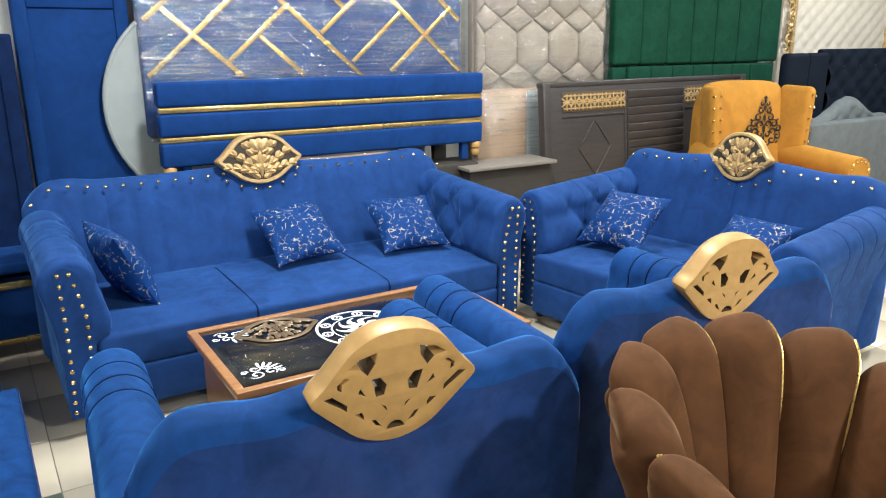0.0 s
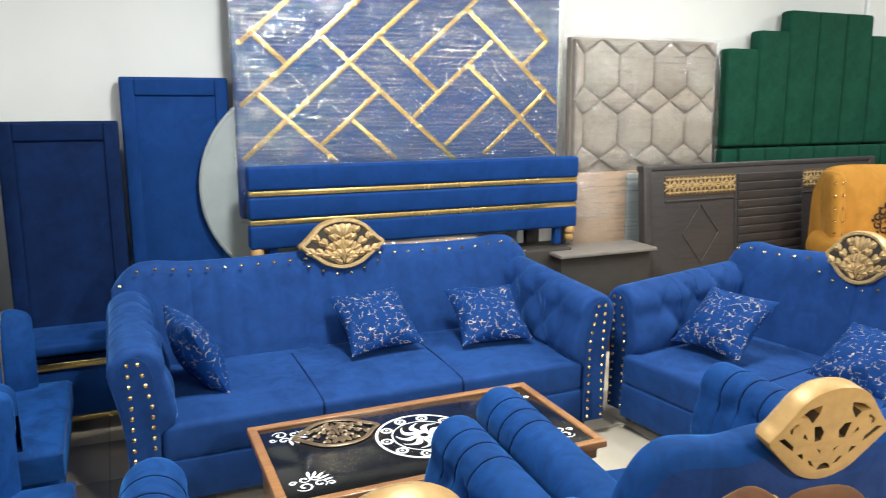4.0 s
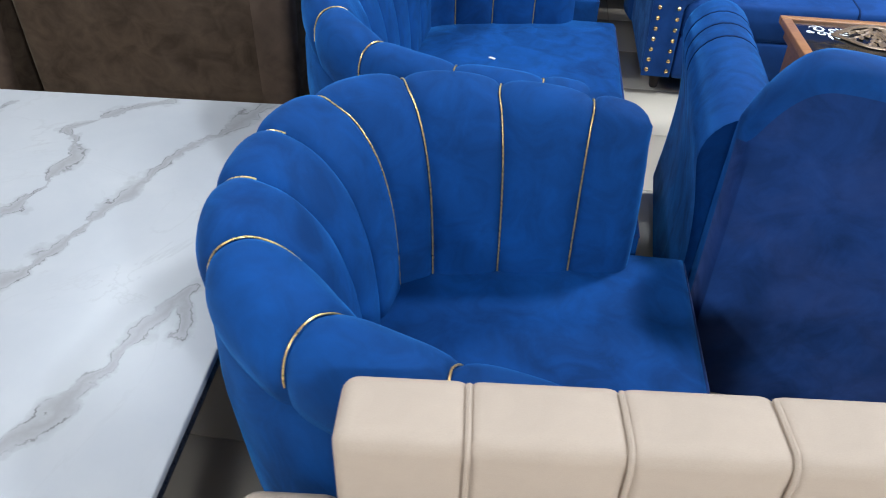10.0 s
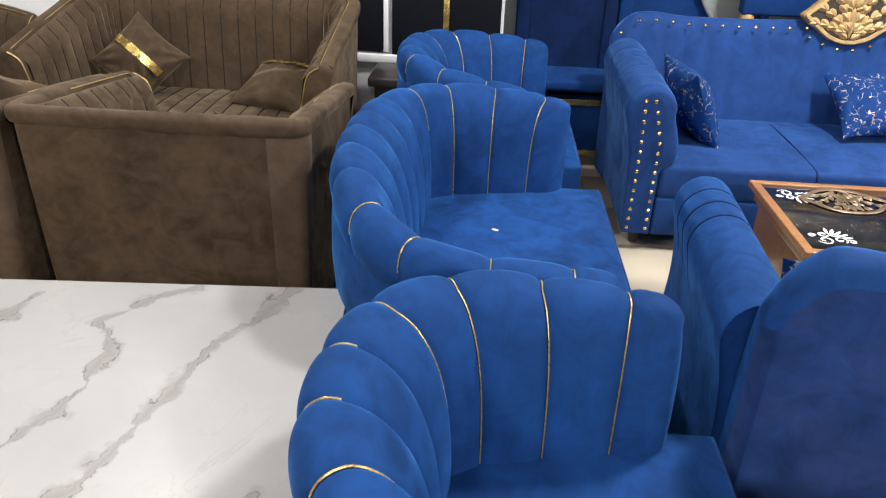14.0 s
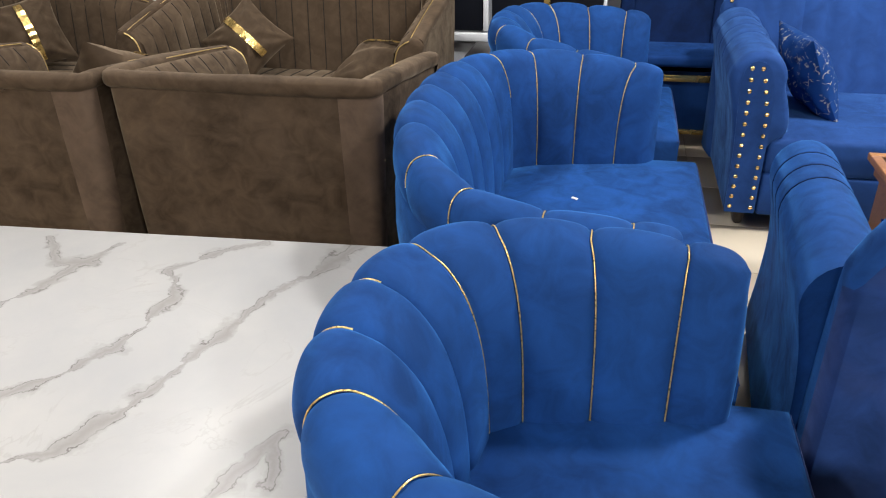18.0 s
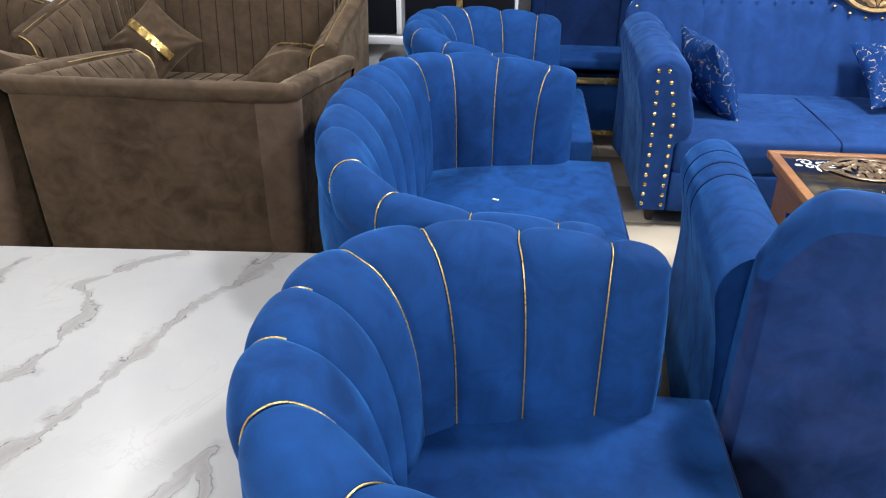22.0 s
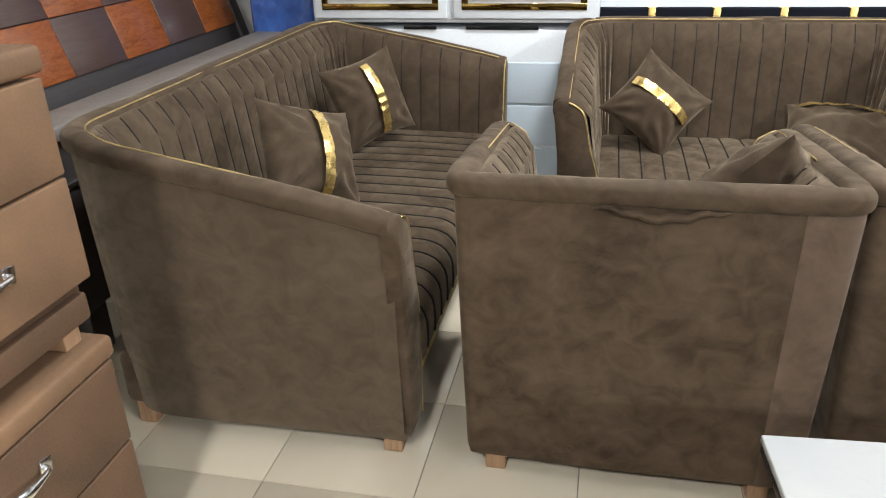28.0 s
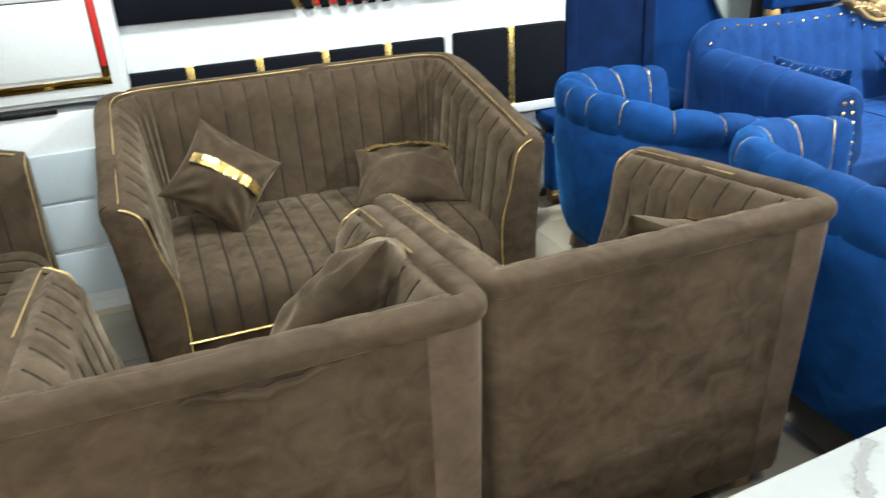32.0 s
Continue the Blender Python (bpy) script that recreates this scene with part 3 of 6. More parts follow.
TOP_HOLES = [
    [(0.062, 0.107), (0.100, 0.098), (0.128, 0.078), (0.097, 0.073), (0.082, 0.057), (0.065, 0.083)],
    [(0.124, 0.052), (0.138, 0.058), (0.156, 0.045), (0.155, 0.033), (0.143, 0.026), (0.143, 0.042)],
]
SIDE_HOLES = [
    [(0.067, 0.039), (0.056, -0.004), (0.036, -0.002), (0.031, 0.021), (0.046, 0.039)],
    [(0.098, 0.025), (0.104, 0.010), (0.079, -0.003)],
    [(0.188, 0.011), (0.166, 0.015), (0.134, -0.011), (0.134, -0.028)],
]
LOW_HOLES = [
    [(0.049, -0.026), (0.027, -0.039), (0.023, -0.058)],
    [(0.114, -0.044), (0.092, -0.042), (0.086, -0.052), (0.087, -0.065)],
    [(0.066, -0.071), (0.053, -0.071), (0.033, -0.097), (0.054, -0.089)],
]
FOOT_HOLE = [(0.028 * math.cos(radians(a)), -0.108 + 0.026 * math.sin(radians(a))) for a in range(0, 181, 30)]
EMB_HOLES, EMB_LEAVES = [FOOT_HOLE], []
for loop in TOP_HOLES + SIDE_HOLES + LOW_HOLES:
    mx, my = np.mean(np.array(loop), axis=0)
    grow = 1.28
    wide = [(mx + (x - mx) * grow, my + (y - my) * grow) for x, y in loop]
    EMB_HOLES += [wide, [(-x * 1.03 + 0.004, y * 0.98) for x, y in wide[::-1]]]
for sx in (-1, 1):
    # fronds that rise from the foot of the crest, each a row of paired leaflets
    for a0, a1, reach, n in ((80, 70, 0.19, 4), (60, 46, 0.19, 4), (38, 22, 0.170, 4)):
        for k in range(n):
            q = (k + 1.0) / n
            a = radians(a0 + (a1 - a0) * q)
            x, y = reach * q * math.cos(a), -0.096 + reach * q * math.sin(a)
            for turn in (-30, 26):
                b = a + radians(turn)
                ln = 0.062 - 0.016 * q
                EMB_LEAVES.append((sx * (x + 0.010 * math.cos(b)), y + 0.010 * math.sin(b), b if sx > 0 else math.pi - b, ln, 0.024))
# tulip and stem
EMB_LEAVES += [(0.0, -0.02, math.pi / 2, 0.15, 0.020), (-0.026, 0.088, radians(112), 0.075, 0.034), (0.026, 0.088, radians(68), 0.075, 0.034), (0.0, 0.092, math.pi / 2, 0.070, 0.036),
               (-0.030, 0.052, radians(160), 0.045, 0.018), (0.030, 0.052, radians(20), 0.045, 0.018), (-0.030, -0.090, radians(140), 0.05, 0.022), (0.030, -0.090, radians(40), 0.05, 0.022)]


def leaf_geo(cx, cy, ang, ln, wd, z):
    u = np.linspace(-1, 1, 7)
    prof = np.sqrt(np.clip(1 - np.abs(u) ** 1.7, 0, 1))
    P = np.array([[(cx + uu * ln / 2 * math.cos(ang) - w * wd / 2 * p * math.sin(ang), cy + uu * ln / 2 * math.sin(ang) + w * wd / 2 * p * math.cos(ang), z + 0.015 * p * (1 - 0.9 * abs(w)))
                   for w in (-1, -0.5, 0, 0.5, 1)] for uu, p in zip(u, prof)])
    return geo_grid(P)


EMB_PLATE = plate_mesh("emblem_board", EMB_OUT, EMB_HOLES, 0.045, 0.004, GOLD_PAINT)
fix_normals(EMB_PLATE)
EMB_PLATE.set_sharp_from_angle(angle=radians(24))
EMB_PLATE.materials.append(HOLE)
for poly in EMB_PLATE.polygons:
    # shade inside the board's saw cuts, put into a darker wall material
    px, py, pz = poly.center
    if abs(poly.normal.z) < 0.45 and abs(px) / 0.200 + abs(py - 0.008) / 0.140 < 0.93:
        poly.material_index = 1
EMB_RIM_GEO = geo_tube([(x * 0.94, y * 0.94, 0.026) for x, y in EMB_OUT], 0.013, 6, True)
EMB_RIM = to_mesh("rim", EMB_RIM_GEO, CARVED)
EMB_LEAF = [to_mesh("leaf", leaf_geo(*leaf[:3], leaf[3] * 1.12, leaf[4] * 1.5, 0.030), CARVED) for leaf in EMB_LEAVES]
INLAY_FIT = Matrix.Diagonal((0.80, 0.80, 0.35, 1))
INLAY_RIM = to_mesh("rim", geo_move(EMB_RIM_GEO, INLAY_FIT), CARVED_DARK)
INLAY_LEAF = [to_mesh("leaf", geo_move(leaf_geo(*leaf, 0.026), INLAY_FIT), CARVED_DARK) for leaf in EMB_LEAVES]


# dark sheet added in place of the shaded openings between the leaves
EMB_DARK_SHEET = to_mesh("ground", geo_move(geo_prism([(x * 0.93, y * 0.93) for x, y in EMB_OUT], 0.002), pose(0, 0, 0.0285, -90, 0, 0)), OPENING_DARK)


def emblem(parent, m, fit=(0.8, 0.86), ground=True):
    """A pierced wooden crest: gold-painted board, carved leaves on its front (local +z)."""
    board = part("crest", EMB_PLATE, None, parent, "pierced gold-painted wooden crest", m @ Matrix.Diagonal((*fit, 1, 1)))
    part("rim", EMB_RIM, None, board, "carved gold rim")
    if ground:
        part("ground", EMB_DARK_SHEET, None, board, "dark sheet in place of the shaded openings between the leaves")
    for leaf in EMB_LEAF if ground else ():
        part("leaf", leaf, None, board)
    return board


def roll_profile():
    """Arm cross-section in x (outward is minus), z: outer flank, roll, inner flank."""
    outer = [(-0.070, 0.09), (-0.072, 0.25), (-0.080, 0.40), (-0.100, 0.52)]
    ang = np.radians(np.linspace(190, -15, 15))
    roll = [(-0.018 + 0.107 * math.cos(a), 0.643 + 0.107 * math.sin(a)) for a in ang]
    inner = [(0.108, 0.55), (0.124, 0.47), (0.118, 0.425), (0.085, 0.402), (0.058, 0.375), (0.052, 0.30), (0.050, 0.09)]
    return even(smooth_line(outer + roll + inner, 4), 60)


ROLL = roll_profile()


STEP = 0.150


def arm_geo(length, side, wide=1.0, high=1.0, plain_front=0.30, rise=0.03, seams=0, flare=0.0):
    """A padded roll arm: a soft rounded front, crisp pleats across the roll, button tufting inside."""
    prof = ROLL * (wide, high)
    folds = [plain_front + 0.105 * k for k in range(seams)] if seams else list(np.arange(plain_front, length - 0.05, STEP))
    prof[:, 0] -= flare * np.clip(1 - prof[:, 1] / 0.5, 0, 1) ** 1.3 * (prof[:, 0] < 0)
    deep = 0.045 if seams else 0.05
    ys = set(np.linspace(0, length, 56).round(4))
    for f0 in folds:
        ys |= {round(f0 + d, 4) for d in (-0.014, -0.008, -0.004, -0.0015, 0.0, 0.0015, 0.004, 0.008, 0.014)}
    ys = [(-0.040, 0.80), (-0.037, 0.88), (-0.030, 0.94), (-0.018, 0.98)] + [(y, 1.0) for y in sorted(y for y in ys if 0 <= y <= length)]
    P = np.zeros((len(ys), len(prof), 3))
    c = np.array([-0.018 * wide, 0.643 * high])
    for i, (y, k) in enumerate(ys):
        near = min((abs(y - f0) for f0 in folds), default=1)
        crease = math.exp(-((near / 0.0038) ** 2)) * deep + math.exp(-((near / 0.014) ** 2)) * 0.008
        pr = prof.copy()
        w = np.clip((pr[:, 1] - 0.50 * high) / (0.08 * high), 0, 1)[:, None]
        pr = c * w + pr * (1 - w) + (pr - c) * w * (1.0 - crease)
        inner = np.clip((pr[:, 0] - 0.02 * wide) / 0.04, 0, 1) * np.clip((pr[:, 1] - 0.40) / 0.05, 0, 1)
        if seams:
            inner = inner * np.clip((0.69 * high - pr[:, 1]) / 0.06, 0, 1)
        reach = min(1.0, max(0.0, (y - 0.10) / 0.08))
        tuft = np.abs(np.sin(math.pi * ((y - plain_front) / 0.24 + pr[:, 1] / 0.26))) * np.abs(np.sin(math.pi * ((y - plain_front) / 0.24 - pr[:, 1] / 0.26)))
        pr[:, 0] += inner * 0.036 * reach * (tuft ** 0.4 - 0.75)
        mid = np.array([0.0, 0.45 * high])
        pr = np.where(pr[:, 1:2] > 0.1, mid + (pr - mid) * (1 - (1 - k) * np.array([1.0, 0.45])), pr * (1 - (1 - k) * 0.9, 1))
        P[i, :, 0] = pr[:, 0]
        P[i, :, 1] = y
        P[i, :, 2] = pr[:, 1] + rise * max(0.0, y) / length * np.clip((pr[:, 1] - 0.4) / 0.2, 0, 1)
    V, F = geo_grid(P)
    n, ny = len(prof), len(ys)
    F = F + [list(range(n)), list(range((ny - 1) * n, ny * n))[::-1]]
    return (V * (-1, 1, 1) if side > 0 else V), F


def back_geo(W, D, top, ends, pleat, fan=0.0):
    """A padded back: x across, leaning, its top line given by top(s), s from -1 to 1; fan gathers the pleats to the crest."""
    nx = 121
    s = np.linspace(-1, 1, nx)
    sec = np.array([(-0.085, 0.0), (-0.050, 0.20), (0.00, 0.45), (0.050, 0.70), (0.078, 0.86), (0.095, 0.94), (0.118, 0.985), (0.155, 1.0), (0.198, 0.985), (0.217, 0.94), (0.222, 0.85), (0.224, 0.6), (0.225, 0.3), (0.225, 0.0)])
    sec = even(smooth_line(sec * (1, 0.5), 4), 44) * (1, 2)
    P = np.zeros((nx, len(sec), 3))
    for i, k in enumerate(s):
        zt = top(abs(k))
        round_end = math.sqrt(max(0.0, 1 - max(0, (abs(k) - 0.955) / 0.045) ** 2))
        y = (sec[:, 0] - 0.13) * (0.25 + 0.75 * round_end) + 0.13
        front = sec[:, 0] < 0.1
        u = k * W / 2 * (1 + fan * np.clip(sec[:, 1] - 0.2, 0, 1) * (1 - abs(k)))
        pl = pleat * np.abs(np.sin(math.pi * u / 0.115)) ** 0.7 * np.clip(sec[:, 1] * 2, 0, 1) * front
        P[i, :, 0] = k * (W / 2 - ends)
        P[i, :, 1] = D - 0.225 + y - pl + 0.02 * sec[:, 1]
        P[i, :, 2] = 0.08 + (zt - 0.08) * sec[:, 1]
    cut = int(np.argmax((sec[:, 0] > 0.19) & (sec[:, 1] < 0.955)))
    caps = [(P[i], [list(range(len(sec)))]) for i in (0, nx - 1)]
    return geo_join(geo_grid(P[:, : cut + 1]), *caps), geo_grid(P[:, cut:])


def nail_panel(wide, high):
    """Outline of the nailed panel on an arm's front, in x, z (outward is minus)."""
    return smooth_line([(-0.070, 0.085), (-0.072, 0.35), (-0.082, 0.56), (-0.080, 0.665), (-0.050, 0.712), (-0.010, 0.712), (0.026, 0.672), (0.048, 0.56), (0.050, 0.35), (0.048, 0.085)], 5) * (wide, high)


def blue_seat(name, label, category, m, W, D, n, fabric, top, group="blue sofa suite", nails=True, crest_z=0.921, crest_y=-0.105, crest_fit=(1.06, 0.904), recess=0.0, wide=1.0, high=1.0, plain_front=0.30, fan=0.0, proud=0.0):
    t = thing(name, label, category, m, group)
    aw = 0.252 * wide
    front = recess - proud - 0.036
    inside = W - 2 * aw + 0.14 * wide
    part("frame", geo_box(inside, D - 0.06 - front, 0.185, 0.016, 2), fabric, t, m=at(0, (D - 0.06 + front) / 2, 0.1675))
    part("seat_cushion", geo_box(inside, D - 0.18 - front, 0.155, 0.026, 4, 0.012), fabric, t, m=at(0, (D - 0.18 + front) / 2, 0.333))
    span = inside / n
    for k in range(1, n):
        x = -inside / 2 + span * k
        part("seat_piping", geo_tube(smooth_line([(x, D - 0.30, 0.417), (x, front + 0.35, 0.421), (x, front + 0.06, 0.413), (x, front + 0.010, 0.402), (x, front - 0.001, 0.37), (x, front - 0.001, 0.265)], 4), 0.0055, 6), BLUE_BED_DARK, t, "dark piped seam")
    front_cloth, back_cloth = back_geo(W, D, top, 0.03 if n > 1 else 0.05, 0.012 if n > 1 else 0.006, fan)
    part("backrest", front_cloth, fabric, t)
    part("back_panel", back_cloth, BLUE_BACK, t, "back in the same velvet, darkened for its shade")
    for side in (-1, 1):
        arm = part("arm", arm_geo(D - 0.13, side, wide, high, plain_front, seams=0 if nails else 3, flare=0.0 if nails else 0.05), fabric, t, m=at(side * (W / 2 - aw / 2), 0, 0))
        # dark tubes put the shade of the arm's creases into colour
        for k in range(0 if nails else 3):
            y, c = plain_front + 0.105 * k, np.array([-0.018 * wide, 0.643 * high])
            line = [c + (p - c) * 0.975 for p in ROLL * (wide, high) if p[1] > 0.56 * high]
            part("seam", geo_tube([(p[0] * -side, y, p[1] + 0.03 * y / (D - 0.13)) for p in line], 0.0028, 6), BLUE_BED_DARK, arm, "dark tube for the shade in a sewn crease")
        if nails:
            edge = nail_panel(wide, high)
            part("arm_front", geo_prism([(x * -side, z) for x, z in edge], 0.010), fabric, arm, m=at(0, -0.043, 0))
            for q in np.linspace(0, 1, 14):
                z = (0.690 - 0.575 * q) * high
                nail_at(arm, ((-0.052 + 0.006 * math.sin(math.pi * q)) * wide * -side, -0.048, z), (0, -1, 0))
                nail_at(arm, ((-0.012 + 0.042 * min(1, q * 3.2) ** 0.8) * wide * -side, -0.048, z - (0.002 if q else 0)), (0, -1, 0))
    if nails:
        for s in np.linspace(-0.966, 0.966, int(W / 0.083)):
            if abs(s) * W / 2 > 0.20:
                nail_at(t, (s * (W / 2 - 0.03), D - 0.135, top(abs(s)) - 0.026), (0, -0.75, 0.65))
        for k in range(6):
            x = (k - 2.5) * 0.076
            nail_at(t, (x, D - 0.142, crest_z - 0.148 + 0.021 * (abs(k - 2.5) - 0.5) ** 1.3), (0, -0.9, 0.3))
    emblem(t, Matrix.Translation((0, D + crest_y, crest_z)) @ pose(0, 0, 0, 90 - 8, 0, 0), crest_fit, nails)
    for sx in (-1, 1):
        for y in (0.05, D - 0.14):
            ob = part("leg", LEG, None, t, m=at(sx * (W / 2 - 0.13), y, 0))
    return t


def top_long(s):
    return 0.884 + 0.014 * math.exp(-((s / 0.28) ** 2)) + 0.018 * math.exp(-(((s - 0.83) / 0.10) ** 2)) - 0.11 * max(0, (s - 0.88) / 0.12) ** 2


def top_two(s):
    return 0.845 + 0.075 * math.cos(min(1, s / 0.95) * math.pi * 0.5) ** 0.9 + 0.035 * math.exp(-(((s - 0.80) / 0.15) ** 2)) - 0.13 * max(0, (s - 0.88) / 0.12) ** 2


def top_one(s):
    return 0.905 - 0.014 * math.exp(-(((s - 0.48) / 0.15) ** 2)) - 0.15 * max(0, (s - 0.74) / 0.26) ** 2.3


def pillow_geo(w, h, t, seed=0.0, n=41):
    """A stuffed cushion: pulled-in sides, pointed corners, folds that run out of the corners."""
    u = np.linspace(-1, 1, n)
    U, V = np.meshgrid(u, u, indexing="ij")
    X = U * (1 - 0.12 * (1 - V**2)) * w / 2
    Y = V * (1 - 0.12 * (1 - U**2)) * h / 2
    body = (np.clip(1 - U**2, 0, 1) * np.clip(1 - V**2, 0, 1)) ** 0.52
    fold = np.zeros_like(U)
    for k, (su, sv) in enumerate(((1, 1), (1, -1), (-1, 1), (-1, -1))):
        r, a = np.hypot(U - su, V - sv), np.arctan2(V - sv, U - su)
        fold += 0.13 * np.sin(a * (9 + k) + seed + 1.7 * k) * np.exp(-(((r - 0.55) / 0.38) ** 2))
    fold += 0.11 * np.sin(7 * U + 5 * V * V + seed) * (1 - U**2) + 0.05 * np.sin(17 * V + 4 * U * U + seed * 2) * np.abs(U) * (1 - V**2)
    a = geo_grid(np.stack([X, Y, t / 2 * body * (1 + fold)], -1))
    b = geo_grid(np.stack([X, Y, -t / 2 * body * (1 - 0.6 * fold)], -1)[::-1])
    return geo_join(a, b)


def pillow(label, m, mat, w=0.40, h=0.40, t=0.15, band=None, group="printed cushions", name="cushion"):
    ob = thing(name, label, "cushion", m, group)
    seed = 7.3 * (m[0][3] + 2 * m[1][3])
    part("cover", pillow_geo(w, h, t, seed), mat, ob)
    if band:
        rnd = random.Random(round(seed * 100))
        grid = []
        for v in np.linspace(-0.88, 0.88, 17):
            row = []
            tip = rnd.uniform(-0.0035, 0.0035)
            for k in (-1, 0, 1):
                x = band + k * 0.020
                u = 2 * x / w
                row.append((x, v * h / 2 * 0.9, t / 2 * (max(0, 1 - u**2) * max(0, 1 - v**2)) ** 0.52 * 1.05 + 0.008 + tip + rnd.uniform(-0.0022, 0.0022)))
            grid.append(row)
        part("sequin_band", geo_grid(np.array(grid)), GOLD, ob, "shiny crinkled gold sequin band", sharp=8)
    return ob


blue_seat("sofa", "royal blue velvet three-seat sofa with brass nailheads and carved gold crest", "sofa", at(2.453, 3.59, 0), 2.356, 0.915, 3, BLUE_SOFA, top_long)
blue_seat("loveseat", "royal blue velvet two-seat sofa with brass nailheads and carved crest", "sofa", at(3.868, 2.930, 0, -81), 1.66, 0.98, 2, BLUE_SOFA, top_two, fan=0.6, proud=0.05, crest_fit=(0.80, 0.90))
CHAIR_A = blue_seat("armchair", "royal blue velvet armchair with rolled tufted arms and gold crest", "armchair", at(1.866, 2.665, 0, 180 - 4.7), 1.12, 0.955, 1, BLUE, top_one, nails=False, crest_z=0.905, crest_y=0.022, crest_fit=(0.808, 0.86), recess=0.20, wide=0.86, high=0.92, plain_front=0.10)
copy_thing(CHAIR_A, at(3.04, 2.735, 0, 180 - 7))


def leaning(bl, br, tl, lift=0.05):
    """Where a cushion lies whose lower two and upper first corners are given."""
    bl, br, tl = Vector(bl), Vector(br), Vector(tl)
    u = (br - bl).normalized()
    n = u.cross(tl - bl).normalized()
    v = n.cross(u)
    c = (br + tl) / 2 + n * lift
    return Matrix(((u[0], v[0], n[0], c[0]), (u[1], v[1], n[1], c[1]), (u[2], v[2], n[2], c[2]), (0, 0, 0, 1)))


for spot in (leaning((1.690, 4.10, 0.44), (1.755, 3.74, 0.43), (1.530, 4.18, 0.735), 0.0), leaning((2.375, 3.965, 0.41), (2.74, 4.00, 0.42), (2.346, 4.30, 0.64)), leaning((2.938, 3.915, 0.41), (3.31, 3.88, 0.41), (2.995, 4.24, 0.625))):
    pillow("blue velvet cushion with gold twig print on the blue sofa", spot, PILLOW_BLUE, t=0.17)
pillow("blue velvet cushion with gold twig print on the loveseat", leaning((4.02, 3.50, 0.42), (4.09, 3.13, 0.42), (4.30, 3.60, 0.66), 0.06), PILLOW_BLUE, t=0.17)
pillow("blue velvet cushion with gold twig print on the loveseat", Matrix.Translation((4.50, 2.80, 0.525)) @ pose(0, 0, 0, 0, 0, -84) @ pose(0, 0, 0, 32, 0, 0), PILLOW_BLUE)
pillow("blue velvet cushion with gold twig print on the armchair", Matrix.Translation((1.63, 2.14, 0.545)) @ pose(0, 0, 0, 0, 0, 170) @ pose(0, 0, 0, 66, 0, 0), PILLOW_BLUE)


# ---- coffee table ----
def ring_geo(r0, r1, z, n=48):
    a = np.linspace(0, 2 * np.pi, n, endpoint=False)
    return geo_grid(np.array([[(r * math.cos(k), r * math.sin(k), z) for k in a] for r in (r0, r1)]), False, True)


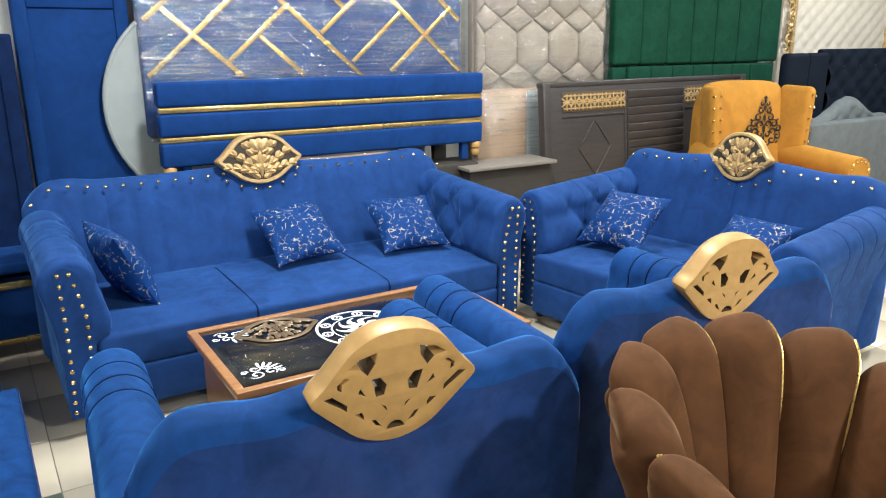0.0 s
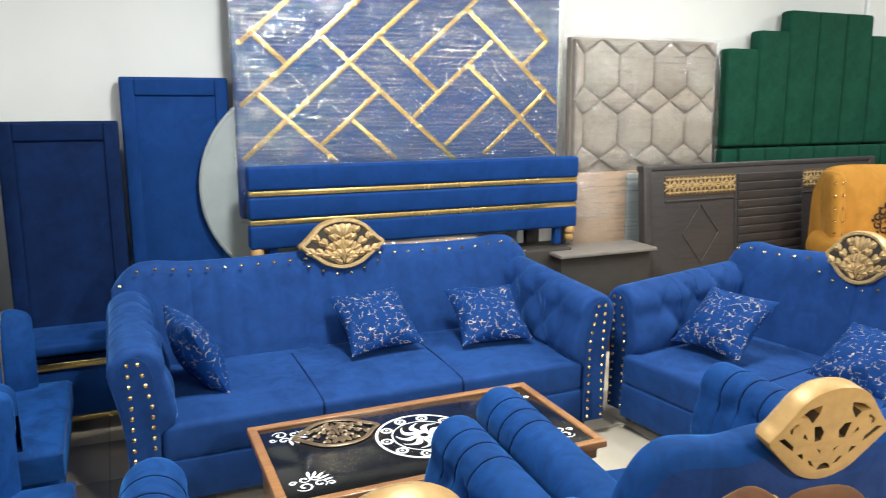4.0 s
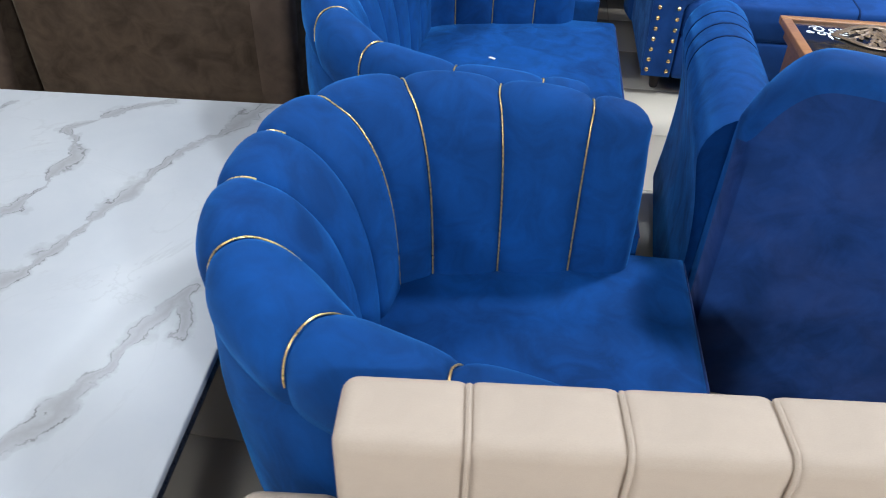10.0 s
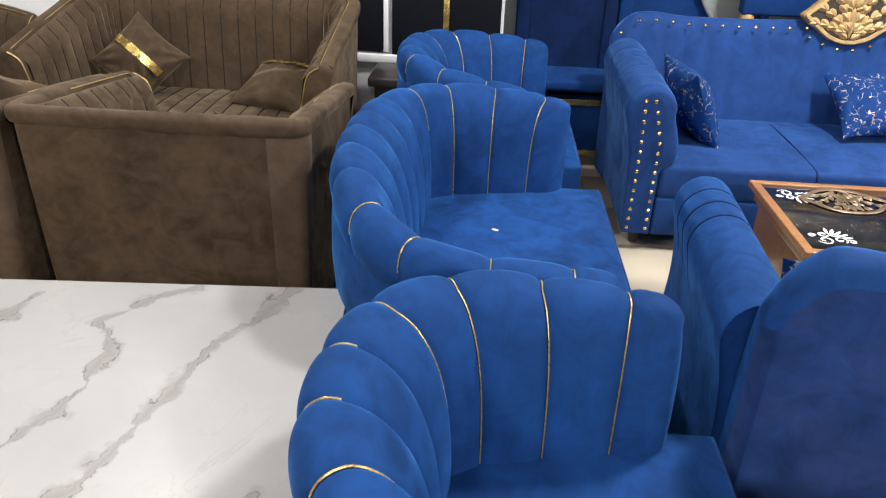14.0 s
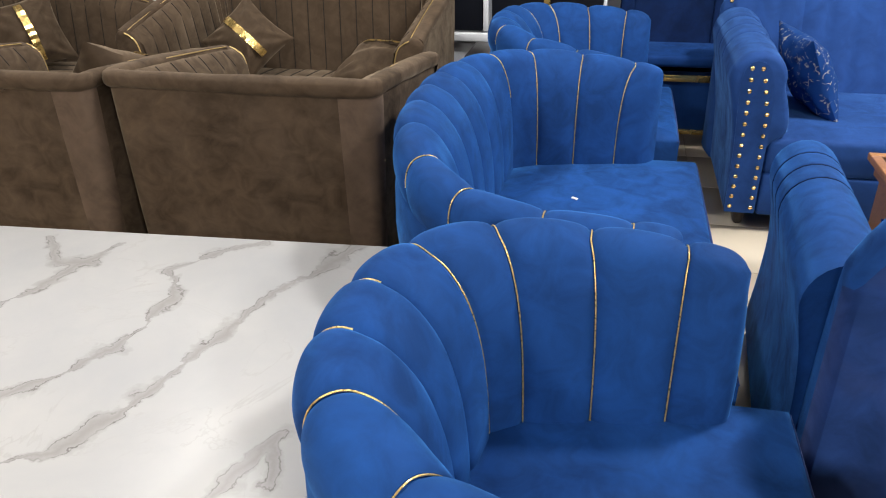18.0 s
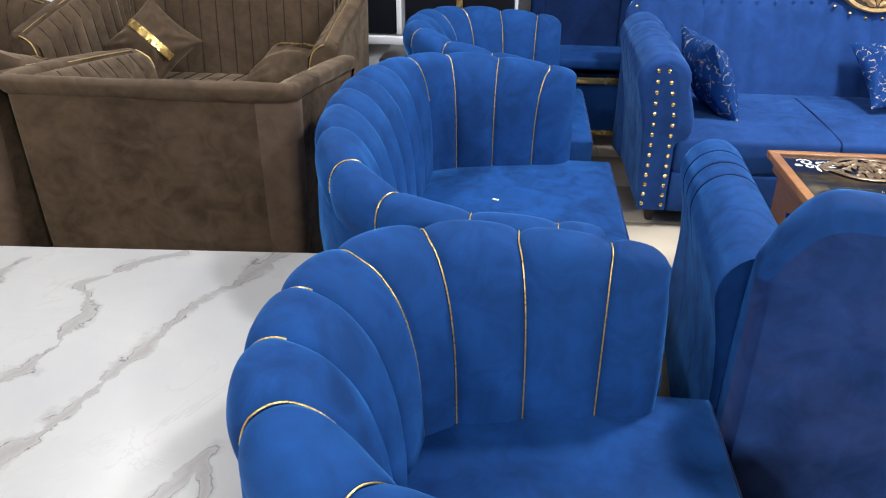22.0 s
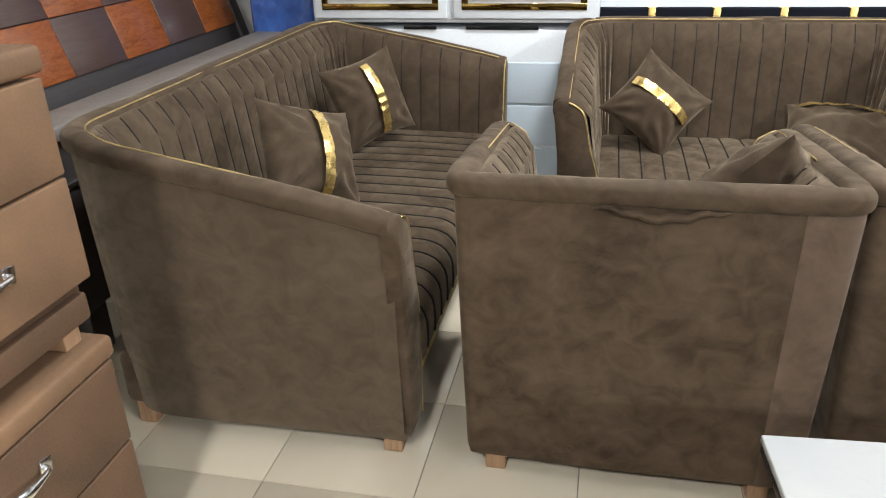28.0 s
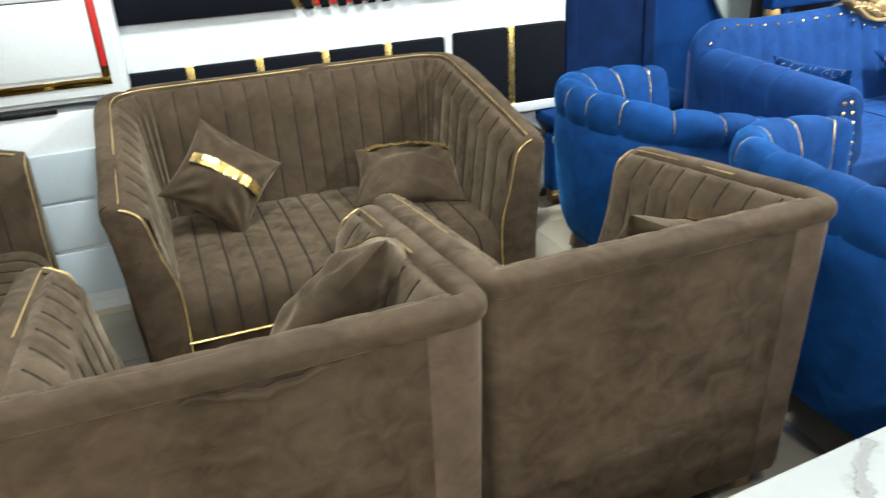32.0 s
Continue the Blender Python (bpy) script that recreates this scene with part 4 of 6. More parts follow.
def coffee_table(m):
    t = thing("coffee_table", "wooden coffee table with black glass top and white floral transfers", "table", m)
    W, D, H = 1.222, 0.635, 0.452
    for sx, sy, px, py in ((W, 0.035, 0, -D / 2 + 0.0175), (W, 0.035, 0, D / 2 - 0.0175), (0.035, D - 0.07, -W / 2 + 0.0175, 0), (0.035, D - 0.07, W / 2 - 0.0175, 0)):
        part("rim", geo_box(sx, sy, 0.028, 0.005, 2), WOOD_RIM, t, m=at(px, py, H - 0.014))
    part("apron", geo_box(W - 0.05, D - 0.05, 0.05, 0.006, 2), WOOD_BOX, t, m=at(0, 0, H - 0.053))
    top = part("glass_top", geo_box(W - 0.072, D - 0.072, 0.010, 0.002, 1), BLACK_GLOSS, t, "black glass inlay", at(0, 0, H - 0.010))
    part("box", geo_box(W - 0.09, D - 0.08, 0.30, 0.008, 2), WOOD_BOX, t, m=at(0, 0, 0.222))
    part("plinth", geo_box(W - 0.05, D - 0.05, 0.07, 0.012, 2), WOOD_BOX, t, m=at(0, 0, 0.035))
    for sx in (-1, 1):
        part("side_moulding", geo_box(0.02, D - 0.12, 0.03, 0.008, 2), WOOD_RIM, t, m=at(sx * (W / 2 - 0.042), 0, 0.085))
    z = 0.0062
    rings = [ring_geo(0.175, 0.186, z), ring_geo(0.118, 0.124, z)]
    for k in range(10):
        a = 2 * math.pi * k / 10
        rings.append(geo_move(ring_geo(0.014, 0.024, z, 16), at(0.149 * math.cos(a), 0.149 * math.sin(a), 0)))
        rings.append(geo_move(ring_geo(0.0, 0.006, z, 10), at(0.149 * math.cos(a), 0.149 * math.sin(a), 0)))
    for k in range(9):
        a = 2 * math.pi * k / 9
        pts = [(0.015 + 0.092 * q, 0.55 * math.sin(q * 3.0)) for q in np.linspace(0, 1, 9)]
        w = [0.010 * math.sin(math.pi * (0.12 + 0.80 * q)) + 0.003 for q in np.linspace(0, 1, 9)]
        row = [[(r * math.cos(a + d) + s * ww * math.sin(a + d), r * math.sin(a + d) - s * ww * math.cos(a + d), z) for (r, d), ww in zip(pts, w)] for s in (-1, 1)]
        rings.append(geo_grid(np.array(row)))
    part("round_transfer", geo_join(*rings), PAPER_WHITE, top, "white round floral transfer", at(0, 0, 0), weld=False)
    for sx in (-1, 1):
        for sy in (-1, 1):
            bits = []
            for cx, cy, r, a0, turn in ((0.0, 0.0, 0.030, 200, 420), (0.052, 0.006, 0.024, -60, 400), (0.006, 0.046, 0.022, 30, -400), (0.088, -0.004, 0.015, 180, -380), (0.046, 0.044, 0.018, 120, 400), (-0.034, 0.034, 0.014, 0, 380)):
                arc = [(cx + r * (1 - 0.75 * q) * math.cos(radians(a0 + turn * q)), cy + r * (1 - 0.75 * q) * math.sin(radians(a0 + turn * q)), radians(a0 + turn * q), 0.0022 + 0.0030 * q) for q in np.linspace(0, 1, 16)]
                bits.append(geo_grid(np.array([[(x + g * w * math.cos(a), y + g * w * math.sin(a), z) for x, y, a, w in arc] for g in (-1, 1)])))
            for q in range(5):
                a = radians(8 + 19 * q)
                u, v = math.cos(a), math.sin(a)
                bits.append(geo_grid(np.array([[(0.02 + u * r - g * w * v, 0.015 + v * r + g * w * u, z) for r, w in ((0.035, 0.001), (0.055, 0.006), (0.07, 0.0055), (0.082, 0.001))] for g in (-1, 1)])))
            part("corner_transfer", geo_join(*bits), PAPER_WHITE, top, "white scrolled corner transfer", at(sx * 0.505, sy * 0.205, 0) @ Matrix.Diagonal((-sx, -sy, 1, 1)), weld=False)
    for sy in (1, -1):
        spot = at(sy * -0.30, 0.155 * sy, 0.0) @ pose(0, 0, 0, 0, 0, 180 if sy > 0 else 0)
        part("inlay_rim", INLAY_RIM, None, top, "dark bronze carved inlay", spot)
        for leaf in INLAY_LEAF:
            part("inlay_leaf", leaf, None, top, "", spot)
    return t


coffee_table(at(2.368, 3.018, 0, 0))


# ---- brown tub suite ----
TAPER = to_mesh("foot", geo_move(geo_box(0.055, 0.055, 0.09, 0.006, 1), at(0, 0, 0.045)), WOOD_LEG)


def tub_seat(name, label, category, m, W, D, back_h, arm_h, group="brown tub suite", chan=0.092, back_pipe=True, slack=False):
    """A tub sofa: one wall bent round three sides, a wrapped top band, gold piping, a ribbed seat. Faces -y, front at y = 0."""
    t = thing(name, label, category, m, group)
    th, R = 0.088, 0.21 if back_pipe else 0.055
    xo = W / 2
    arc = [(xo - R + R * math.sin(a), D - R + R * math.cos(a)) for a in np.radians(np.linspace(90, 0, 9))]
    half = [(xo, 0.0), (xo, 0.2), (xo, D - R - 0.1)] + arc + [(0.3 * xo, D)]
    line = [(-x, y) for x, y in half] + [(x, y) for x, y in half[::-1]]
    total = np.sum(np.linalg.norm(np.diff(np.array(line), axis=0), axis=1))
    chan = total / round(total / chan)
    path = even(line, 8 * round(total / chan) + 1)
    tan = np.gradient(path, axis=0)
    tan /= np.linalg.norm(tan, axis=1, keepdims=True)
    inward = np.stack([tan[:, 1], -tan[:, 0]], 1)
    run = np.r_[0, np.cumsum(np.linalg.norm(np.diff(path, axis=0), axis=1))]

    def height(y):
        return arm_h + (back_h - arm_h) * min(1, max(0, y / (D - 0.10))) ** 0.9

    hs = np.array([height(p[1]) for p in path])
    sag = [0.0035 * math.sin(4 * s + xo) + 0.002 * math.sin(9 * s) for s in run]
    outer = [(0.040, 0.0), (0.034, 0.04), (0.030, 0.20), (0.023, 0.45), (0.016, 0.75), (0.012, 0.96), (0.012, 1.0)]
    P = np.array([[(p[0] + q[0] * (o + g), p[1] + q[1] * (o + g), 0.075 + (h - 0.045 - 0.075) * z) for o, z in outer] for p, q, h, g in zip(path, inward, hs, sag)])
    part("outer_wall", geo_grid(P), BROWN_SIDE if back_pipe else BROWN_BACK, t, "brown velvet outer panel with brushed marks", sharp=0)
    if not back_pipe:
        # one rear corner's light painted as a paler strip; slack fold under top band
        strip = [i for i in range(len(path)) if path[i, 1] > D - 0.075 and path[i, 0] < -xo + 0.140]
        Q = np.array([[(P[i, k, 0] - inward[i, 0] * 0.0012, P[i, k, 1] - inward[i, 1] * 0.0012, P[i, k, 2]) for k in range(len(outer))] for i in strip])
        part("corner_strip", geo_grid(Q), BROWN_LIT, t, "lighter strip for the light on the corner", sharp=0)
        if slack:
            xs = np.linspace(-0.16, 0.12, 15)
            fold = [(x, D + 0.002, back_h - 0.052 - 0.020 * math.sin(math.pi * k / 14) ** 2 - 0.004 * math.sin(k * 1.9)) for k, x in enumerate(xs)]
            part("fold", geo_tube(fold, [0.003 + 0.007 * math.sin(math.pi * k / 14) for k in range(15)], 8), BROWN_BACK, t, "slack fold of velvet")

    def inside(i, k, lift=0.0):
        """The padded inside: k runs from the seat to the top seam; it swells out just under the top."""
        p, q, h, s = path[i], inward[i], hs[i], run[i]
        rib = abs(math.sin(math.pi * s / chan)) ** 0.5 * 0.005
        swell = (0.050 + 0.072 * min(1.0, (1 - k) / 0.16) ** 0.5) + 0.062 * (1 - k)
        o = swell + rib + lift
        return (p[0] + q[0] * o, p[1] + q[1] * o, 0.34 + (h - 0.004 - 0.34) * k - 0.02 * (k > 0.999))

    part("inner_wall", geo_grid(np.array([[inside(i, k) for k in (0, 0.2, 0.4, 0.6, 0.75, 0.84, 0.90, 0.95, 0.98, 1.0)] for i in range(len(path))])), BROWN, t, "brown velvet inside with upright seams", sharp=0)
    # near-black tubes carry the shade of the creases between the ribs
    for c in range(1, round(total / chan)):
        part("seam", geo_tube([inside(8 * c, k, 0.0012) for k in (0.05, 0.3, 0.55, 0.75, 0.86, 0.93, 0.97)], 0.0024, 5), SEAM_SHADE, t)
    ang = np.linspace(0, 2 * np.pi, 18, endpoint=False)
    band = []
    for p, q, h, s, g in zip(path, inward, hs, run, sag):
        wob = 0.0016 * math.sin(s * 8) + 0.0008 * math.sin(s * 23 + 1)
        row = []
        for a in ang:
            ca, sa = math.cos(a), math.sin(a)
            o = 0.029 + g * 0.7 + (0.033 + wob) * math.copysign(abs(ca) ** 0.75, ca)
            row.append((p[0] + q[0] * o, p[1] + q[1] * o, h - 0.027 + (0.027 + wob) * math.copysign(abs(sa) ** 0.75, sa)))
        band.append(row)
    V, F = geo_grid(np.array(band), False, True)
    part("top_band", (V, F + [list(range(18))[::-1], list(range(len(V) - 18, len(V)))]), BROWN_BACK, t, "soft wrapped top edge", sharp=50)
    pipe = np.array([(p[0] + q[0] * 0.056, p[1] + q[1] * 0.056, h - 0.006) for p, q, h in zip(path, inward, hs)])
    if back_pipe:
        part("gold_piping", geo_tube(pipe[1:-1], 0.0022, 6), GOLD_THIN, t, "gold piping")
    else:
        stop = int(np.argmax(path[:, 1] > D - 0.30))
        part("gold_piping", geo_tube(pipe[1:stop], 0.0022, 6), GOLD_THIN, t, "gold piping")
        part("gold_piping", geo_tube(pipe[len(pipe) - stop : -1], 0.0022, 6), GOLD_THIN, t, "gold piping")
    for side, k in ((-1, 0), (1, -1)):
        h = hs[k]
        prof = smooth_line([(0.062, 0.08), (0.036, 0.35), (0.008, h - 0.10), (-0.002, h - 0.035), (0.018, h - 0.004), (0.050, h - 0.003), (0.088, h - 0.022), (0.118, h - 0.06), (0.142, 0.58), (0.180, 0.42), (0.170, 0.08)], 4)
        rows = [[(side * (xo - x), y, z) for x, z in (prof - prof.mean(0)) * k2 + prof.mean(0)] for k2, y in ((1.0, 0.02), (1.0, -0.008), (0.97, -0.018), (0.86, -0.023), (0.02, -0.024))]
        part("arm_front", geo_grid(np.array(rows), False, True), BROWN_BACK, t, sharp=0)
        edge = [(side * (xo - x), -0.020, z) for x, z in smooth_line([(0.166, 0.09), (0.176, 0.41), (0.140, 0.57), (0.114, h - 0.06), (0.084, h - 0.024), (0.056, h - 0.010)], 6)]
        part("gold_piping", geo_tube(edge, 0.0028, 6), GOLD_THIN, t, "gold piping")
    # ribbed seat: ribs run front to back and wrap over the front edge
    sw = W - 0.335
    rib_w = sw / round(sw / chan)
    xs = np.linspace(-sw / 2, sw / 2, 8 * round(sw / rib_w) + 1)
    sec = smooth_line([(D - th - 0.03, 0.405), (D * 0.55, 0.425), (0.13, 0.42), (0.03, 0.405), (-0.012, 0.36), (-0.02, 0.30), (-0.018, 0.245)], 5)
    G = np.zeros((len(xs), len(sec), 3))
    for i, x in enumerate(xs):
        rib = abs(math.sin(math.pi * (x + sw / 2) / rib_w)) ** 0.4
        G[i, :, 0], G[i, :, 1], G[i, :, 2] = x, sec[:, 0] + 0.003 * (1 - rib), sec[:, 1] - 0.005 * (1 - rib)
    part("seat", geo_grid(G), BROWN, t, "ribbed brown velvet seat", sharp=0)
    # same painted crease shade along the seat ribs
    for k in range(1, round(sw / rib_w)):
        part("seam", geo_tube([(-sw / 2 + k * rib_w, a - 0.002, b - 0.003) for a, b in sec[::2]], 0.0030, 5), SEAM_SHADE, t)
    part("gold_piping", geo_tube([(-sw / 2, -0.022, 0.243), (0, -0.024, 0.243), (sw / 2, -0.022, 0.243)], 0.0045, 6), GOLD_THIN, t, "gold piping")
    part("base", geo_box(W - 0.12, D - 0.10, 0.18, 0.03, 2), BROWN_BACK, t, m=at(0, D / 2 - 0.005, 0.17))
    for sx in (-1, 1):
        for y in (0.05, D - 0.10):
            part("foot", TAPER, None, t, m=at(sx * (W / 2 - 0.11), y, 0))
    return t


tub_seat("sofa", "brown velvet three-seat tub sofa with ribbed seat and gold piping", "sofa", at(-1.75, 3.44, 0, 90), 2.02, 0.92, 0.915, 0.750)
tub_seat("loveseat", "brown velvet two-seat tub sofa with channelled back and gold piping", "sofa", at(-0.715, 3.63, 0, 0), 1.48, 0.90, 0.915, 0.75)
tub_seat("armchair", "brown velvet tub armchair seen with its worn plain back", "armchair", at(-1.168, 3.16, 0, 180), 0.895, 0.74, 0.868, 0.79, back_pipe=False, slack=True)
tub_seat("armchair", "brown velvet tub armchair with a smooth plain back", "armchair", at(-0.268, 3.22, 0, 180), 0.915, 0.74, 0.868, 0.79, back_pipe=False)


def brown_pillow(m, w=0.365, label="brown velvet cushion with a shiny gold sequin band"):
    return pillow(label, m, BROWN, w * 1.04, w * 1.04, 0.20, 0.001, "brown cushions")


def tilt(x, y, z, rz, rx, ry):
    return Matrix.Translation((x, y, z)) @ pose(0, 0, 0, 0, 0, rz) @ pose(0, 0, 0, rx, 0, 0) @ pose(0, 0, 0, 0, 0, ry)


brown_pillow(tilt(-2.23, 3.16, 0.645, 66, 60, -22))
brown_pillow(tilt(-2.29, 4.03, 0.625, 50, 74, 10))
brown_pillow(tilt(-1.06, 4.15, 0.605, 14, 60, 46), 0.335)
pillow("brown velvet cushion with gold trim lying on the loveseat", tilt(-0.33, 4.13, 0.500, -12, 22, 86), BROWN, 0.35, 0.45, 0.17, 0.12, "brown cushions")
brown_pillow(tilt(-0.90, 2.84, 0.68, 215, 52, 30), 0.44, "brown velvet cushion leaning in the tub armchair")
brown_pillow(tilt(0.0, 2.84, 0.57, 150, 55, 20), 0.42, "brown velvet cushion leaning in the tub armchair")


# ---- blue channel-back chairs ----
def channel_chair(name, label, category, m, W, D, nch, top_z, end_z, fabric, arm_len, group="blue channel-back seats", leg_mat=WOOD_LEG, drop=0.0, dip=0.0):
    """A shell of upright padded channels bent round the seat. Faces -y, seat front at y = 0, shell from y = arm to y = D."""
    t = thing(name, label, category, m, group)
    y_arm = D - arm_len
    a_x, a_y = W / 2 - 0.075, min(W / 2 - 0.075, 0.42)
    half = [(a_x, y_arm + 0.02)] + [(a_x, y) for y in np.linspace(y_arm + 0.1, D - 0.075 - a_y, 4)]
    e = np.radians(np.linspace(0, 90, 20))
    half += [(a_x * math.cos(k) ** 0.82 if k < 1.57 else 0, D - 0.075 - a_y + a_y * math.sin(k) ** 0.82) for k in e[1:]]
    line = [(-x, y) for x, y in half] + [(x, y) for x, y in half[::-1][1:]]
    per = 17
    fine = even(line, 801)
    share = np.array([0.66, 1.1, 1.1] + [1.0] * (nch - 6) + [1.1, 1.1, 0.66])
    share[nch // 2 - 1 : nch // 2 + 2 if nch % 2 else nch // 2 + 1] = 0.88
    marks = np.r_[0, np.cumsum(share)] / share.sum()
    stops = np.interp(np.linspace(0, nch, nch * (per - 1) + 1), range(nch + 1), marks) * 800
    mid = np.stack([np.interp(stops, range(801), fine[:, k]) for k in (0, 1)], 1)
    tan = np.gradient(mid, axis=0)
    tan /= np.linalg.norm(tan, axis=1, keepdims=True)
    out = np.stack([-tan[:, 1], tan[:, 0]], 1)
    total = len(mid) - 1

    def crest(i):
        k = abs(2 * i / total - 1)
        fall = max(0.0, (k - 0.28) / 0.72)
        low = drop * fall + dip * math.sin(math.pi * fall) if 2 * i < total else 0.0
        return end_z - low + (top_z - end_z) * math.cos(min(1.0, k) * math.pi / 2) ** 0.75

    # the inside foot: seams run down and forward to it, so that the channels narrow towards the seat
    fore = (D - 0.835) * 0.7
    side = [(0.118, 0.122), (0.146, 0.255), (0.176, 0.400), (0.205, 0.530), (0.252, D - 0.245)]
    side = [(W / 2 - x, y + (fore if k < 4 else 0)) for k, (x, y) in enumerate(side)]
    inner = nch - 2 * len(side) + 2
    x4 = side[-1][0]
    back = [(-x4 + 2 * x4 * k / inner, D - 0.245 + 0.02 * math.sin(math.pi * k / inner)) for k in range(1, inner)]
    marks_in = [(-x, y) for x, y in side] + back + side[::-1]
    foot = smooth_line(marks_in, per - 1)
    # section: share of the way from foot to rim, side offset past the rim, share of height, and the way that the padding swells
    sec = np.array([(0.00, 0, 0.00, -0.6, 0.0), (0.03, 0, 0.14, -0.9, 0.1), (0.07, 0, 0.34, -1.0, 0.2), (0.16, 0, 0.56, -0.9, 0.45), (0.36, 0, 0.77, -0.7, 0.7), (0.68, 0, 0.92, -0.4, 0.9), (1.0, 0.0, 0.985, -0.1, 1.0),
                    (1.0, 0.030, 1.0, 0.3, 1.0), (1.0, 0.055, 0.970, 0.7, 0.7), (1.0, 0.068, 0.90, 0.9, 0.3), (1.0, 0.070, 0.80, 0.8, 0.1), (1.0, 0.064, 0.68, 0.2, 0.0)])
    S = smooth_line(sec, 4)
    z0, deep = 0.40, 0.019 if nch < 12 else 0.014

    def surface(i, bulge, shrink=1.0):
        p, q, zt, f = mid[i], out[i], crest(i), foot[i]
        rim = p - q * 0.012
        d = rim - f
        d = d / max(1e-6, np.linalg.norm(d))
        core = 0.5 * f + 0.5 * (p + q * 0.06)
        zc = z0 + 0.5 * (zt - z0)
        rows = []
        for w, o, k, sr, sz in S:
            plan = f + (rim - f) * w + q * o
            plan = plan + (d if w < 0.999 else q) * sr * deep * bulge
            z = z0 + (zt - z0 - deep) * k + sz * deep * bulge
            plan = core + (plan - core) * shrink
            z = zc + (z - zc) * (0.84 + 0.16 * shrink)
            rows.append((plan[0], plan[1], z))
        return rows

    for c in range(nch):
        cols = []
        for j in range(per):
            i = c * (per - 1) + j
            u = 2 * j / (per - 1) - 1
            b = (1 - abs(u) ** 2.8) ** 0.6 if abs(u) < 1 else 0.0
            tip = -u if c == 0 else u if c == nch - 1 else -1.0
            shrink = math.sqrt(max(0.0, 1 - max(0.0, (tip - 0.0) / 1.0) ** 3.2)) if tip > 0 else 1.0
            cols.append(surface(i, b if tip <= 0 else 1.0, max(shrink, 0.04)))
        part("channel", geo_grid(np.array(cols)), fabric, t, sharp=0)
    for c in range(1, nch):
        edge = min(c, nch - c)
        lo = 2 if edge <= 3 or (edge == 4 and nch < 12) else 14 if edge == 4 else 25 if edge == 5 and nch < 12 else None
        if lo is not None:
            part("gold_piping", geo_tube(np.array(surface(c * (per - 1), 0.26))[lo:-5], 0.0015, 6), GOLD_PIPE, t, "gold piping")
    # plain outer shell
    shell = []
    for i in range(2, total - 1, 3):
        p, q, zt = mid[i], out[i], crest(i)
        row = []
        for o, k in ((0.045, 0.93), (0.068, 0.80), (0.070, 0.65), (0.055, 0.35), (0.035, 0.12), (0.010, 0.0)):
            z = 0.17 + (zt - 0.05 - 0.17) * k
            row.append((p[0] + q[0] * o, p[1] + q[1] * o, z))
        shell.append(row)
    part("outer_shell", geo_grid(np.array(shell)), fabric, t, "smooth outer shell", sharp=0)
    # seat with a bow at the back, and the base under it
    sw = W - 0.085

    def slab(z1, z2, grow, front, r=0.03):
        ring = []
        for k in np.linspace(-1, 1, 25):
            ring.append((k * (sw / 2 + grow), front))
        for a in np.linspace(0, math.pi, 25):
            ring.append(((sw / 2 + grow) * math.cos(a), y_arm + 0.10 + (D - 0.10 - y_arm - 0.10 + grow) * math.sin(a) ** 0.7))
        ring = np.array(ring)
        cen = np.array([0, D * 0.5])
        rows = []
        for k, z in ((1 - 0.12, z1), (1, z1 + r * 0.4), (1.0, z2 - r), (0.985, z2 - r * 0.35), (0.95, z2), (0.6, z2 + 0.012), (0.3, z2 + 0.016), (0.01, z2 + 0.017)):
            rows.append([(cen[0] + (x - cen[0]) * k, cen[1] + (y - cen[1]) * k, z) for x, y in ring])
        V, F = geo_grid(np.array(rows), False, True)
        return V, F + [list(range(len(ring)))[::-1], list(range(len(V) - len(ring), len(V)))]

    part("seat", slab(0.29, 0.425, 0.0, 0.0), fabric, t, "flat velvet seat", sharp=60)
    part("seat_piping", geo_tube([(-sw / 2, 0.004, 0.40), (0, 0.002, 0.402), (sw / 2, 0.004, 0.40)], 0.006, 6), BLUE_BACK, t)
    part("base", slab(0.16, 0.292, -0.02, 0.02), fabric, t, sharp=60)
    if W > 1.1:
        part("price_tag", geo_box(0.022, 0.010, 0.003, 0.001, 1), PAPER_WHITE, t, "white price tag on the seat", at(0.185, 0.415, 0.444, 60))
    for sx in (-1, 1):
        for sy, y in ((-1, 0.10), (1, D - 0.22)):
            leg = geo_tube([(sx * (W / 2 - 0.17), y, 0.19), (sx * (W / 2 - 0.135), y + sy * 0.03, 0.0)], [0.024, 0.014], 10)
            part("leg", leg, leg_mat, t)
    return t


channel_chair("loveseat", "royal blue velvet channel-back loveseat with gold piping", "sofa", at(1.16, 2.56, 0, 90), 1.42, 0.90, 14, 0.858, 0.750, BLUE, 0.775, drop=0.008, dip=0.030)
BC2 = channel_chair("armchair", "royal blue velvet channel-back armchair with gold piping", "armchair", at(1.25, 1.424, 0, 90), 0.85, 0.835, 11, 0.828, 0.762, BLUE, 0.715, drop=0.085)
copy_thing(BC2, at(1.11, 3.86, 0, 90))


